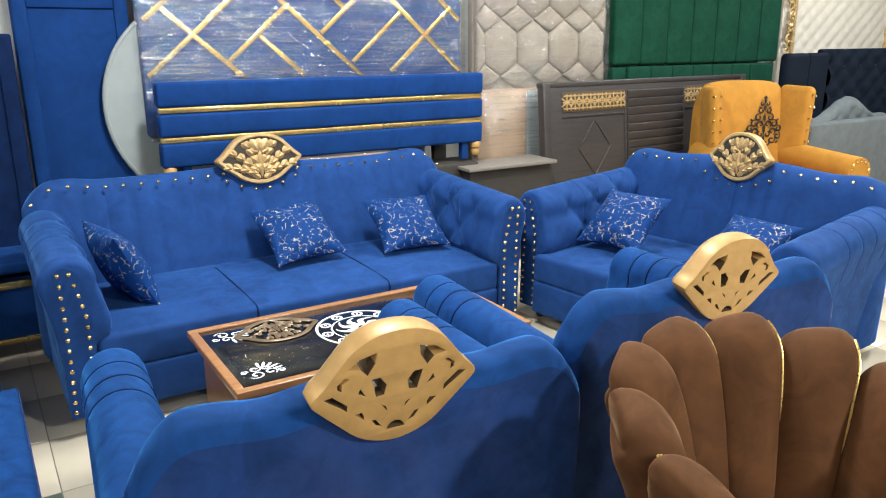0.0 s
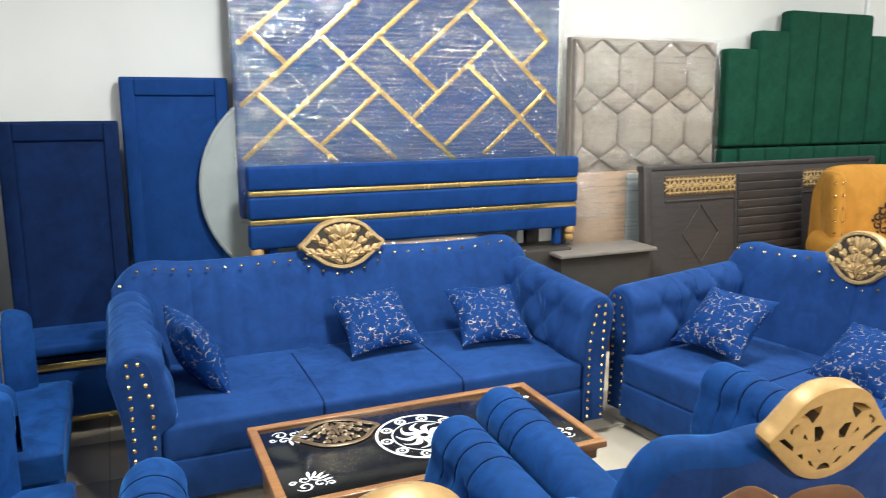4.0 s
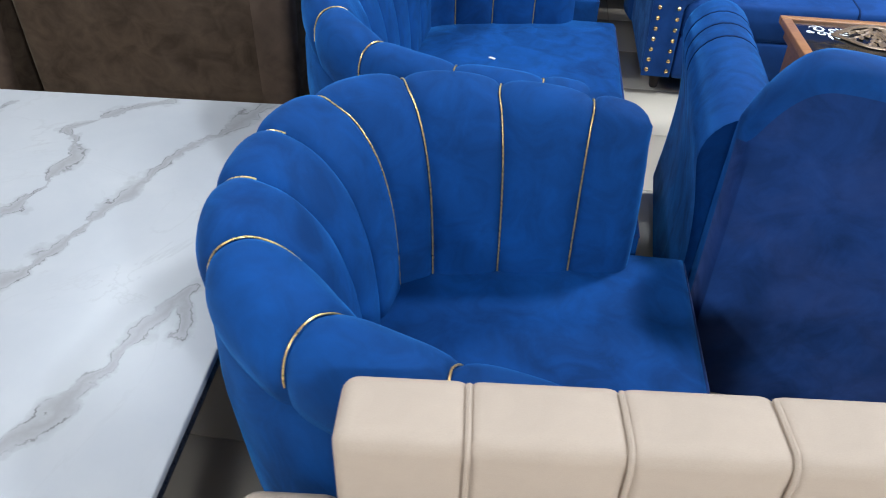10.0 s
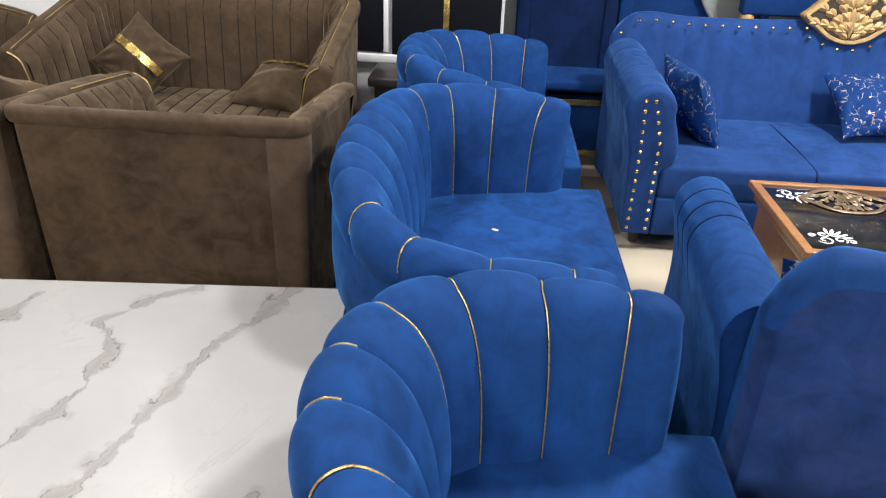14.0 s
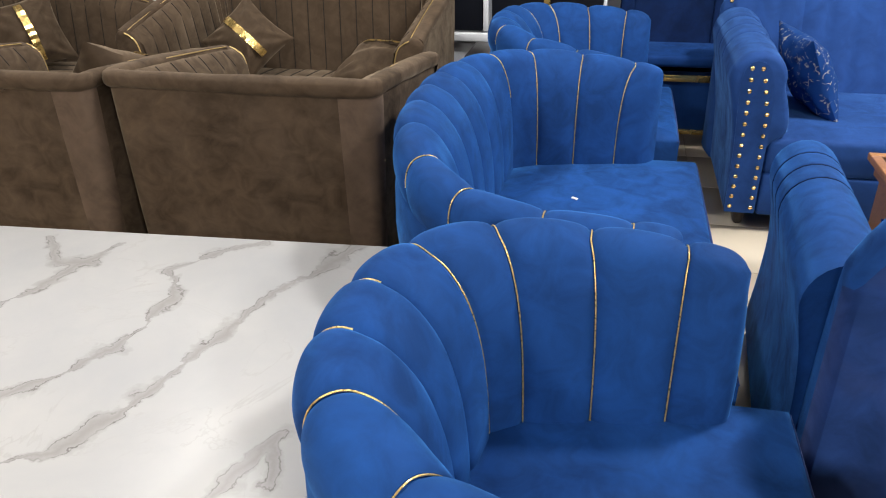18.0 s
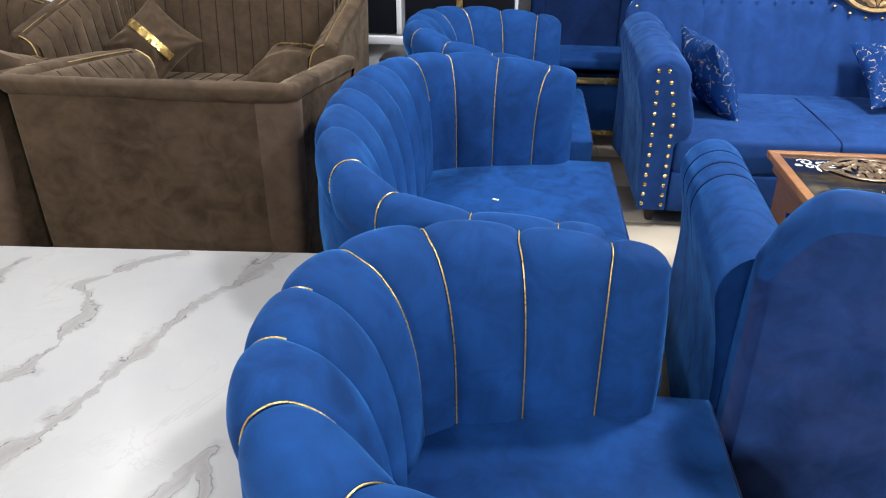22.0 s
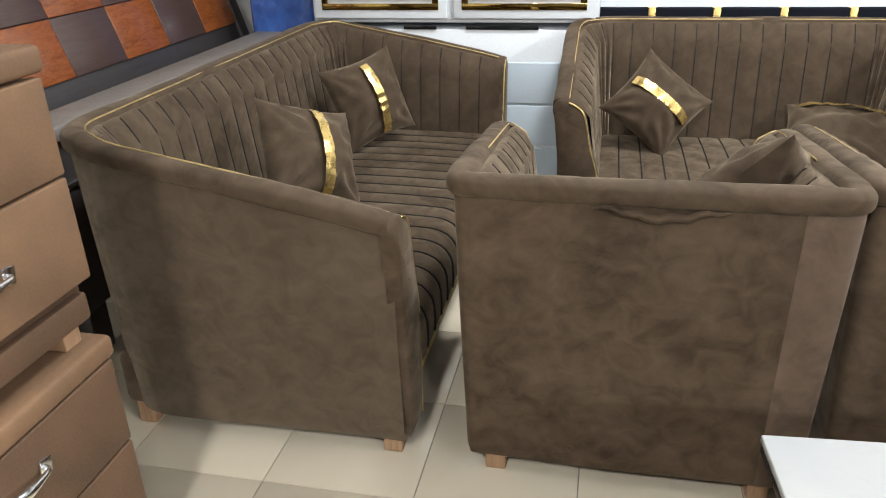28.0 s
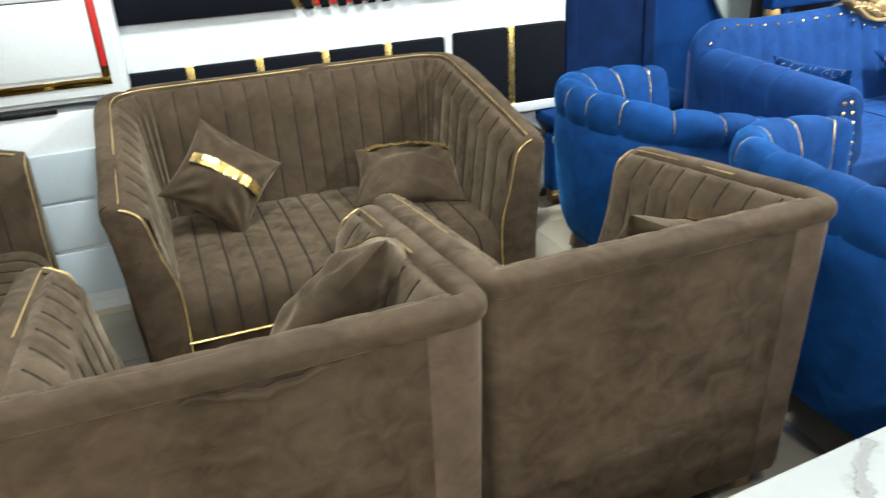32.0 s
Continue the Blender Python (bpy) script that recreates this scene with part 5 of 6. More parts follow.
# ---- marble-print table and cream sofa by the path ----
def marble_table(m):
    t = thing("table", "low table with white marble-print top and black legs", "table", m)
    W, D, H = 1.31, 1.30, 0.511
    part("top", geo_box(W, D, 0.016, 0.004, 2), MARBLE, t, "white marble-print top", at(0, 0, H - 0.008))
    part("edge_band", geo_box(W - 0.004, D - 0.004, 0.022, 0.003, 1), TABLE_EDGE, t, m=at(0, 0, H - 0.027))
    part("apron", geo_box(W - 0.16, D - 0.16, 0.07, 0.006, 1), TABLE_EDGE, t, m=at(0, 0, H - 0.073))
    for sx in (-1, 1):
        for sy in (-1, 1):
            part("leg", geo_tube([(sx * (W / 2 - 0.09), sy * (D / 2 - 0.09), H - 0.05), (sx * (W / 2 - 0.07), sy * (D / 2 - 0.07), 0)], [0.045, 0.03], 12), TABLE_EDGE, t)
    return t


marble_table(at(-0.257, 1.492, 0, 3.95))


def cream_sofa(m):
    t = thing("sofa", "cream velvet sofa with upright channelled back", "sofa", m)
    W, n = 1.136, 7
    step = W / n
    for k in range(n):
        cut = 0.0 if k else 0.030
        part("back_channel", geo_box(step + 0.012 - cut, 0.10, 0.46, 0.020, 4), CREAM, t, m=at((k + 0.5) * step + cut / 2, 0.55, 0.572))
        if k:
            part("seam_piping", geo_tube([(k * step, 0.501, 0.40), (k * step, 0.4995, 0.778), (k * step, 0.504, 0.793), (k * step, 0.515, 0.801), (k * step, 0.585, 0.801)], 0.0035, 6), CREAM, t)
    part("seat", geo_box(W, 0.52, 0.16, 0.04, 3, 0.02), CREAM, t, m=at(W / 2, 0.245, 0.35))
    part("base", geo_box(W + 0.26, 0.58, 0.20, 0.02, 2), CREAM, t, m=at(W / 2, 0.29, 0.18))
    for x in (-0.050, W + 0.07):
        part("arm", geo_box(0.14, 0.58, 0.50, 0.03, 3), CREAM, t, m=at(x, 0.31, 0.34))
    for x in (0.0, W):
        for y in (0.08, 0.52):
            part("foot", TAPER, None, t, m=at(x, y, 0))
    return t


cream_sofa(at(0.745, 0.412, 0, 5.4))


# ---- chestnut petal chair ----
def petal_chair(m):
    """A half-round shell of padded petals, each with its own round tip, that fan out from the seat. Faces -y."""
    t = thing("armchair", "chestnut velvet petal-back armchair with gold piping", "armchair", m)
    centre = np.array([0.0, 0.0, 0.0])
    tips = [(0.425 * math.cos(radians(a)), 0.425 * math.sin(radians(a)), 0.885 - 0.12 * (abs(a - 92) / 115) ** 2) for a in np.linspace(207, -23, 9)]
    for k, tip in enumerate(tips):
        R = np.array(tip)
        F = centre + (R - centre) * 0.60
        F[2] = 0.38
        B = centre + (R - centre) * 0.80
        B[2] = 0.38 + (R[2] - 0.38) * 1.02
        S = np.linspace(0, 1, 26)
        C = np.array([(1 - q) ** 2 * F + 2 * q * (1 - q) * B + q * q * R for q in S])
        T = np.gradient(C, axis=0)
        T /= np.linalg.norm(T, axis=1, keepdims=True)
        d = R - F
        across = np.array([d[1], -d[0], 0.0])
        across /= np.linalg.norm(across)
        N = np.cross(T, across)
        inward = np.array([n * math.copysign(1, n @ (np.array([0, 0, 1.3]) - c)) for c, n in zip(C, N)])
        lap = across * math.cos(radians(13)) + inward * math.sin(radians(13))
        N = inward * math.cos(radians(13)) - across * math.sin(radians(13))
        run = np.r_[0, np.cumsum(np.linalg.norm(np.diff(C, axis=0), axis=1))]
        left = run[-1] + 0.02 - run
        cap = np.sqrt(np.clip(1 - np.clip((0.125 - left) / 0.125, 0, 1) ** 2.2, 0, 1))
        wide = np.linalg.norm(C[:, :2], axis=1) * 0.262 * cap + 0.002
        thick = 0.066 * (0.35 + 0.65 * cap) * cap + 0.002
        ang = np.linspace(0, 2 * math.pi, 24, endpoint=False)
        rings = [[c + p * w * math.copysign(abs(math.cos(a)) ** 0.7, math.cos(a)) + n * h * math.copysign(abs(math.sin(a)) ** 0.85, math.sin(a)) for a in ang] for c, p, n, w, h in zip(C, lap, N, wide, thick)]
        V, F2 = geo_grid(np.array(rings), False, True)
        petal = part("petal", (V, F2 + [list(range(24)), list(range(len(V) - 24, len(V)))[::-1]]), RUST, t, sharp=0)
        if k < len(tips) - 1:
            # piping along the edge towards the next petal, on the inside face
            line = [c + p * w * 0.99 + n * h * 0.34 for c, p, n, w, h in list(zip(C, lap, N, wide, thick))[2:23]]
            part("gold_piping", geo_tube(line, 0.0032, 6), GOLD_PIPE, petal, "gold piping")
    part("seat", geo_lathe([(0.36, 0.28), (0.38, 0.31), (0.38, 0.40), (0.36, 0.43), (0.30, 0.445), (0.02, 0.45)], 40), RUST, t, m=at(0, -0.02, 0))
    part("base", geo_lathe([(0.30, 0.14), (0.34, 0.16), (0.36, 0.29)], 40), RUST, t, m=at(0, -0.02, 0))
    for a in (45, 135, 225, 315):
        part("leg", geo_lathe([(0.014, 0), (0.02, 0.08), (0.024, 0.16)], 10), GOLD_PAINT, t, m=at(0.24 * math.cos(radians(a)), 0.24 * math.sin(radians(a)), 0))
    return t


petal_chair(at(2.50, 1.195, 0, 0))


# ---- brown drawer stack ----
HANDLE = to_mesh("handle", geo_join(
    geo_tube(smooth_line([(0, -0.075, 0), (-0.022, -0.062, 0.002), (-0.028, -0.03, -0.002), (-0.030, 0, -0.004), (-0.028, 0.03, -0.002), (-0.022, 0.062, 0.002), (0, 0.075, 0)], 4),
             [0.007, 0.006, 0.006, 0.006, 0.006, 0.006, 0.006, 0.007, 0.008, 0.009, 0.010, 0.011, 0.0115, 0.011, 0.010, 0.009, 0.008, 0.007, 0.006, 0.006, 0.006, 0.006, 0.006, 0.006, 0.007], 10)), SILVER)
ROSE = to_mesh("mount", geo_box(0.006, 0.03, 0.034, 0.003, 1), SILVER)


def drawer_unit(name_label, z, h, tone_mat, handle_y, fronts):
    t = thing("bedside_chest", name_label, "chest of drawers", at(-2.27, 1.78, z), "stacked bedside chests")
    W, D = 0.56, 0.42
    part("body", geo_box(D - 0.02, W - 0.01, h - 0.06, 0.006, 1), DRESSER_DARK, t, m=at(-D / 2 - 0.012, 0, h / 2 + 0.01))
    part("top_board", geo_box(D + 0.02, W + 0.02, 0.05, 0.012, 2), DRESSER, t, m=at(-D / 2 + 0.004, 0, h - 0.025))
    part("plinth", geo_box(D, W - 0.02, 0.06, 0.008, 1), DRESSER_DARK, t, m=at(-D / 2 - 0.004, 0, 0.03))
    for k, (za, zb, lift) in enumerate(fronts):
        d = part("drawer_front", geo_box(0.024, W - 0.008, zb - za - 0.006, 0.005, 2), tone_mat, t, m=at(0.0, 0, (za + zb) / 2))
        grip = part("handle", HANDLE, None, d, "curved polished nickel handle", Matrix.Translation((0.012, handle_y, lift)) @ pose(0, 0, 0, 0, 0, 180) @ pose(0, 0, 0, 9, 0, 0))
        for sy in (-1, 1):
            part("mount", ROSE, None, d, "", Matrix.Translation((0.012, handle_y, lift)) @ pose(0, 0, 0, 0, 0, 180) @ pose(0, 0, 0, 9, 0, 0) @ at(-0.003, sy * 0.078, 0))
    return t


drawer_unit("dark brown suede bedside chest with two drawers and nickel handles", 0.0, 0.615, DRESSER_DARK, -0.045, ((0.085, 0.352, 0.055), (0.352, 0.566, 0.035)))
drawer_unit("tan suede bedside chest stacked on the dark chest, nickel handles", 0.665, 0.545, DRESSER, 0.0, ((0.088, 0.304, 0.008), (0.304, 0.492, 0.016)))
for sy in (-1, 1):
    solid("spacer_block", geo_box(0.38, 0.05, 0.05, 0.004, 1), WOOD_LEG, "pale wooden spacer block between the stacked chests", "block", at(-2.49, 1.78 + sy * 0.23, 0.64), group="spacer blocks")


# ---- checked veneer headboard leaning on the west wall ----
def check_headboard(m):
    t = thing("headboard", "dark wooden headboard with checked orange veneer panels, leaning", "headboard", m)
    L, H = 2.2, 1.25
    part("board", geo_box(L, 0.04, H, 0.01, 2), WOOD_DARK, t, m=at(0, 0, H / 2 + 0.42))
    for k in range(6):
        for r in range(2):
            mat = CHECK_DARK if (k + r) % 2 else ORANGE_WOOD
            part("panel", geo_box(0.342, 0.02, 0.225, 0.004, 2), mat, t, "orange flame veneer panel" if mat is ORANGE_WOOD else "dark veneer panel", at(0.8575 - 0.345 * k, -0.024, 0.975 + 0.228 * r))
    part("moulding", geo_box(L - 0.08, 0.035, 0.035, 0.012, 2), WOOD_BOX, t, "beaded moulding", at(0, -0.026, 1.355))
    part("crown", geo_box(L + 0.04, 0.07, 0.09, 0.02, 3), WOOD_DARK, t, m=at(0, -0.008, 1.64))
    for sx in (-1, 1):
        part("post", geo_box(0.09, 0.07, H + 0.42, 0.015, 2), WOOD_DARK, t, m=at(sx * (L / 2 - 0.03), -0.005, (H + 0.42) / 2))
    return t


check_headboard(Matrix.Translation((-3.05, 3.80, 0.0)) @ pose(0, 0, 0, 0, 0, 90) @ pose(0, 0, 0, -17, 0, 0))
side = thing("bed_side_rail", "greyed dark bed rail ledge in front of the checked headboard", "bed rail", at(-2.98, 3.76, 0))
part("ledge", geo_box(0.16, 2.1, 0.05, 0.012, 2), LEDGE, side, m=at(0, 0, 0.80))
part("rail", geo_box(0.05, 2.06, 0.60, 0.01, 2), WOOD_DARK, side, m=at(0.02, 0, 0.475))
for k in (-1, 1):
    part("foot", geo_box(0.08, 0.10, 0.18, 0.01, 2), WOOD_DARK, side, m=at(0.0, k * 0.9, 0.09))
part("moulding", geo_tube([(0.05, -1.02, 0.62), (0.05, 1.02, 0.62)], 0.012, 8), SILVER, side, "thin pale moulding")


# ---- white wardrobe chest ----
def white_cabinet(m):
    t = thing("wardrobe", "white lacquered wardrobe with black and gold mirror trims", "wardrobe", m)
    W, D = 1.36, 0.55
    part("body", geo_box(W, D, 0.80, 0.006, 1), CABINET, t, m=at(W / 2, D / 2 + 0.02, 0.46))
    part("upper_body", geo_box(W, D, 1.30, 0.006, 1), CABINET, t, m=at(W / 2, D / 2 + 0.02, 1.54))
    # black strips paint the shade of short grooves below the doors
    for x, wd in ((0.16, 0.20), (0.53, 0.16), (0.92, 0.34)):
        part("recess", geo_box(wd, 0.01, 0.016, 0.002, 1), BLACK_GLOSS, t, "black strip for the shade in a groove", at(x, 0.016, 0.868))
    part("cornice", geo_box(W + 0.04, D + 0.04, 0.06, 0.012, 2), CABINET, t, m=at(W / 2, D / 2 + 0.02, 2.22))
    part("plinth", geo_box(W - 0.02, D - 0.03, 0.06, 0.004, 1), CABINET, t, m=at(W / 2, D / 2 + 0.03, 0.03))
    for k in range(2):
        x = W / 4 + k * W / 2
        for z in (0.17, 0.38, 0.585):
            part("drawer_front", geo_box(W / 2 - 0.10, 0.02, 0.195, 0.005, 2), DRAWER_SHADED, t, m=at(x, 0.014, z + 0.03))
        d = part("door", geo_box(W / 2 - 0.03, 0.024, 1.24, 0.006, 2), CABINET, t, m=at(x, 0.010, 1.53))
        for sx, sz, px, pz in ((W / 2 - 0.11, 0.030, 0, -0.565), (W / 2 - 0.11, 0.030, 0, 0.565)):
            part("mirror_strip", geo_box(sx, 0.006, sz, 0.002, 1), DIM_GOLD, d, "dark gold mirror strip", at(px, -0.014, pz))
        for px in (-1, 1):
            red = px > 0 and k == 1
            part("mirror_strip", geo_box(0.030, 0.006, 1.10, 0.002, 1), DIM_GOLD, d, "dark gold mirror strip", at(px * (W / 4 - 0.07), -0.014, 0))
            # a red reflection in this trim, put in as a coloured strip
            if red:
                part("edge_tape", geo_box(0.022, 0.003, 0.34, 0.001, 1), RED_REFLECTION, d, "red strip painted for a reflection in the mirror trim", at(px * (W / 4 - 0.07), -0.0195, -0.34))
        for z in range(4):
            part("door_panel", geo_box(W / 2 - 0.172, 0.008, 0.268, 0.002, 1), CABINET, d, m=at(0, -0.014, -0.402 + 0.273 * z))
            if z:
                part("groove", geo_box(W / 2 - 0.172, 0.006, 0.0055, 0.001, 1), DARK_VOID, d, "thin dark joint", at(0, -0.0135, -0.5385 + 0.273 * z))
    return t


white_cabinet(at(-2.68, 4.45, 0))
def wrapped_mattress_geo():
    """An upright slab with crumpled plastic down its edges."""
    nz, na = 150, 72
    rows = []
    for z in np.linspace(-0.975, 0.975, nz):
        row = []
        for a in np.linspace(0, 2 * math.pi, na, endpoint=False):
            ca, sa = math.cos(a), math.sin(a)
            x, y = 0.18 * math.copysign(abs(ca) ** 0.35, ca), 0.09 * math.copysign(abs(sa) ** 0.35, sa)
            edge = 0.35 + 1.2 * abs(x / 0.18) ** 3
            d = (0.010 * noise.noise((x * 14, y * 14 + 3, z * 9)) + 0.006 * noise.noise((x * 40, y * 40, z * 26))) * edge
            row.append((x * (1 + d * 3), y + math.copysign(d, y), z))
        rows.append(row)
    V, F = geo_grid(np.array(rows), False, True)
    return V, F + [list(range(na))[::-1], list(range(len(V) - na, len(V)))]


mattress = thing("wrapped_mattress", "blue mattress in shiny plastic wrap standing upright", "mattress", at(-2.90, 4.68, 0))
part("wrapping", wrapped_mattress_geo(), WRAP_BLUE, mattress, "crumpled blue plastic wrap", at(0, 0, 0.975), sharp=0)
for z in (0.55, 1.32):
    part("tape", geo_box(0.385, 0.205, 0.045, 0.004, 1), WRAP_BLUE, mattress, "band of tape", at(0, 0, z))


# ---- black and white headboard with gold fan ----
def fan_headboard(m):
    t = thing("headboard", "white bed headboard with black velvet panels and gold fan strips", "headboard", m)
    W = 2.13
    part("frame", geo_box(W, 0.06, 1.75, 0.01, 2), CABINET, t, m=at(W / 2, 0.04, 0.90))
    x = 0.025
    for k in range(5):
        part("black_panel", geo_box(0.265, 0.035, 0.36, 0.012, 2), BLACKV, t, m=at(0.145 + 0.295 * k, -0.006, 0.745))
        if k < 4:
            part("gold_strip", geo_box(0.034, 0.03, 0.36, 0.004, 1), GOLD, t, "gold mirror strip", at(0.2925 + 0.295 * k, -0.008, 0.745))
    part("post_strip", geo_box(0.028, 0.04, 0.36, 0.004, 1), CABINET, t, m=at(1.475, -0.01, 0.745))
    for k in range(2):
        part("black_panel", geo_box(0.285, 0.035, 0.40, 0.012, 2), BLACKV, t, m=at(1.65 + 0.32 * k, -0.006, 0.735))
    part("gold_strip", geo_box(0.034, 0.03, 0.40, 0.004, 1), GOLD, t, "gold mirror strip", at(1.81, -0.008, 0.735))
    # a gold mirror panel behind raised black pads: two wedges, seven fingers, and the fields above the gold band
    part("gold_mirror", geo_box(W - 0.094, 0.012, 0.568, 0.003, 1), GOLD, t, "gold mirror panel behind the black pads", at(W / 2, 0.004, 1.406))

    def pad(poly):
        cx, cz = np.mean(np.array(poly), axis=0)
        rows = [[(cx + (x - cx) * k, y, cz + (z - cz) * k) for x, z in poly] for k, y in ((1, 0.0), (1, -0.012), (0.985, -0.018), (0.95, -0.021), (0.02, -0.023))]
        part("black_pad", geo_grid(np.array(rows), False, True), BLACKV, t, "raised black velvet pad", sharp=50)

    pad([(0.045, 1.118), (0.78, 1.118), (0.676, 1.345), (0.045, 1.350)])
    pad([(1.345, 1.118), (2.085, 1.118), (2.085, 1.345), (1.446, 1.345)])
    pad([(0.045, 1.378), (0.66, 1.373), (0.51, 1.69), (0.045, 1.69)])
    pad([(1.47, 1.373), (2.085, 1.378), (2.085, 1.69), (1.63, 1.69)])
    grow = (1.69 - 1.118) / 0.27
    for xa, xb, ua, ub in ((0.819, 0.857, 0.678, 0.780), (0.895, 0.929, 0.811, 0.865), (0.971, 1.006, 0.910, 0.965), (1.039, 1.076, 1.000, 1.122), (1.107, 1.137, 1.158, 1.207), (1.173, 1.210, 1.242, 1.309), (1.254, 1.287, 1.346, 1.446)):
        pad([(xa, 1.112), (xb, 1.112), (xb + (ub - xb) * grow, 1.69), (xa + (ua - xa) * grow, 1.69)])
    # red reflections at the feet of the gold rays, painted as small patches
    for x in (0.872, 0.945, 1.018, 1.09, 1.15, 1.305):
        part("tape", geo_box(0.024, 0.003, 0.05, 0.001, 1), RED_REFLECTION, t, "red patch painted for a reflection in the gold", Matrix.Translation((x, -0.0045, 1.148)) @ pose(0, 0, 0, 0, (x - 1.07) * 110, 0))
    part("lower_rail", geo_box(W, 0.09, 0.05, 0.008, 2), CABINET, t, m=at(W / 2, 0.01, 0.53))
    for k in (0.1, W - 0.1):
        part("leg", geo_box(0.08, 0.06, 0.06, 0.006, 1), WOOD_DARK, t, m=at(k, 0.04, 0.03))
    return t


fan_headboard(at(-1.37, 4.75, 0))
solid("bedside_stool", geo_join(geo_box(0.36, 0.34, 0.05, 0.012, 2), geo_move(geo_box(0.30, 0.28, 0.46, 0.01, 1), at(0, 0, -0.255))), WOOD_DARK, "dark wooden bedside table behind the loveseat", "bedside table", at(0.24, 4.50, 0.60 - 0.105))


# ---- boards along the north wall ----
def blue_board(label, mat, x0, x1, z1, y, group="blue bed boards"):
    W = x1 - x0
    t = thing("bed_board", label, "bed board", at((x0 + x1) / 2, y, 0) @ pose(0, 0, 0, -2, 0, 0), group)
    part("board", geo_box(W, 0.06, z1, 0.012, 2), mat, t, m=at(0, 0, z1 / 2))
    for sx in (-1, 1):
        part("border", geo_box(0.07, 0.018, z1 - 0.02, 0.008, 2), mat, t, m=at(sx * (W / 2 - 0.04), -0.034, z1 / 2))
    part("border", geo_box(W - 0.15, 0.018, 0.09, 0.008, 2), mat, t, m=at(0, -0.034, z1 - 0.055))
    return t


blue_board("dark blue velvet bed board standing against the wall", BLUE_BED_DARK, 0.83, 1.40, 1.57, 4.90)
blue_board("lighter blue velvet bed board standing against the wall", BLUE_BED, 1.42, 1.99, 1.80, 5.02)

low = thing("footboard", "low blue velvet footboard with gold mirror strip", "footboard", at(1.02, 4.62, 0))
part("board", geo_box(0.84, 0.10, 0.30, 0.012, 2), BLUE_BED, low, m=at(0, 0.02, 0.24))
part("shelf", geo_box(0.86, 0.36, 0.06, 0.02, 3), BLUE_BED, low, m=at(0, 0.10, 0.47))
part("gold_strip", geo_box(0.84, 0.016, 0.035, 0.003, 1), GOLD_FLAT, low, "gold mirror strip", at(0, -0.032, 0.375))
part("gold_strip", geo_box(0.84, 0.016, 0.025, 0.003, 1), GOLD_FLAT, low, "gold mirror strip", at(0, -0.032, 0.085))
for sx in (-1, 1):
    part("foot", geo_box(0.06, 0.06, 0.09, 0.006, 1), WOOD_LEG, low, m=at(sx * 0.36, 0.06, 0.045))
    part("bracket", geo_box(0.05, 0.06, 0.06, 0.006, 1), BLUE_BED, low, m=at(sx * 0.36, 0.06, 0.415))

disc = thing("round_board", "round grey bed board wrapped in clear film", "bed board", at(2.37, 4.972, 0.56) @ pose(0, 0, 0, -0.5, 0, 0))
ang = np.linspace(0, 2 * np.pi, 64, endpoint=False)
part("board", geo_prism([(0.56 * math.cos(a), 0.62 + 0.58 * math.sin(a)) for a in ang], 0.03), GREYGREEN, disc)
part("rim", geo_tube([(0.56 * math.cos(a), 0.012, 0.62 + 0.58 * math.sin(a)) for a in ang], 0.015, 8, True), GREYGREEN, disc)
part("stand", geo_box(0.5, 0.06, 0.64, 0.008, 1), DARK_VOID, disc, m=at(0, 0.03, -0.30))

# slatted footboard on a wrapped bundle
bundle = thing("wrapped_bundle", "bundle of bed parts wrapped in clear film behind the sofa", "bundle", at(3.05, 4.80, 0))
part("bundle_body", geo_box(2.1, 0.26, 0.735, 0.02, 2), DARK_VOID, bundle, m=at(0, 0, 0.3675))
part("packed_panel", geo_box(0.95, 0.05, 0.86, 0.01, 2), CARD, bundle, m=at(-0.15, -0.16, 0.43))
part("film", geo_box(0.97, 0.07, 0.872, 0.015, 2), FILM, bundle, "clear stretch film", at(-0.15, -0.16, 0.436))
slat = thing("slatted_footboard", "blue velvet slatted footboard with two gold mirror strips", "footboard", at(3.08, 4.74, 0))
for k, (z, h) in enumerate(((1.257, 0.135), (1.092, 0.125), (0.93, 0.135))):
    part("slat", geo_box(2.12, 0.09, h, 0.018, 3), BLUE_BED, slat, m=at(0, 0, z))
for z in (1.174, 1.013):
    part("gold_strip", geo_box(2.10, 0.07, 0.030, 0.003, 1), GOLD_FLAT, slat, "gold mirror strip", at(0, -0.002, z))
for sx in (-1, 1):
    part("bun_foot", geo_lathe([(0.018, 0), (0.028, 0.01), (0.032, 0.028), (0.024, 0.045), (0.038, 0.06), (0.038, 0.085), (0.03, 0.10)], 14), GOLD_PAINT, slat, "turned gold foot", at(sx * 1.02, -0.01, 0.77))
    part("end_post", geo_box(0.05, 0.05, 0.12, 0.006, 1), BLUE_BED, slat, m=at(sx * 0.93, 0.0, 0.81))

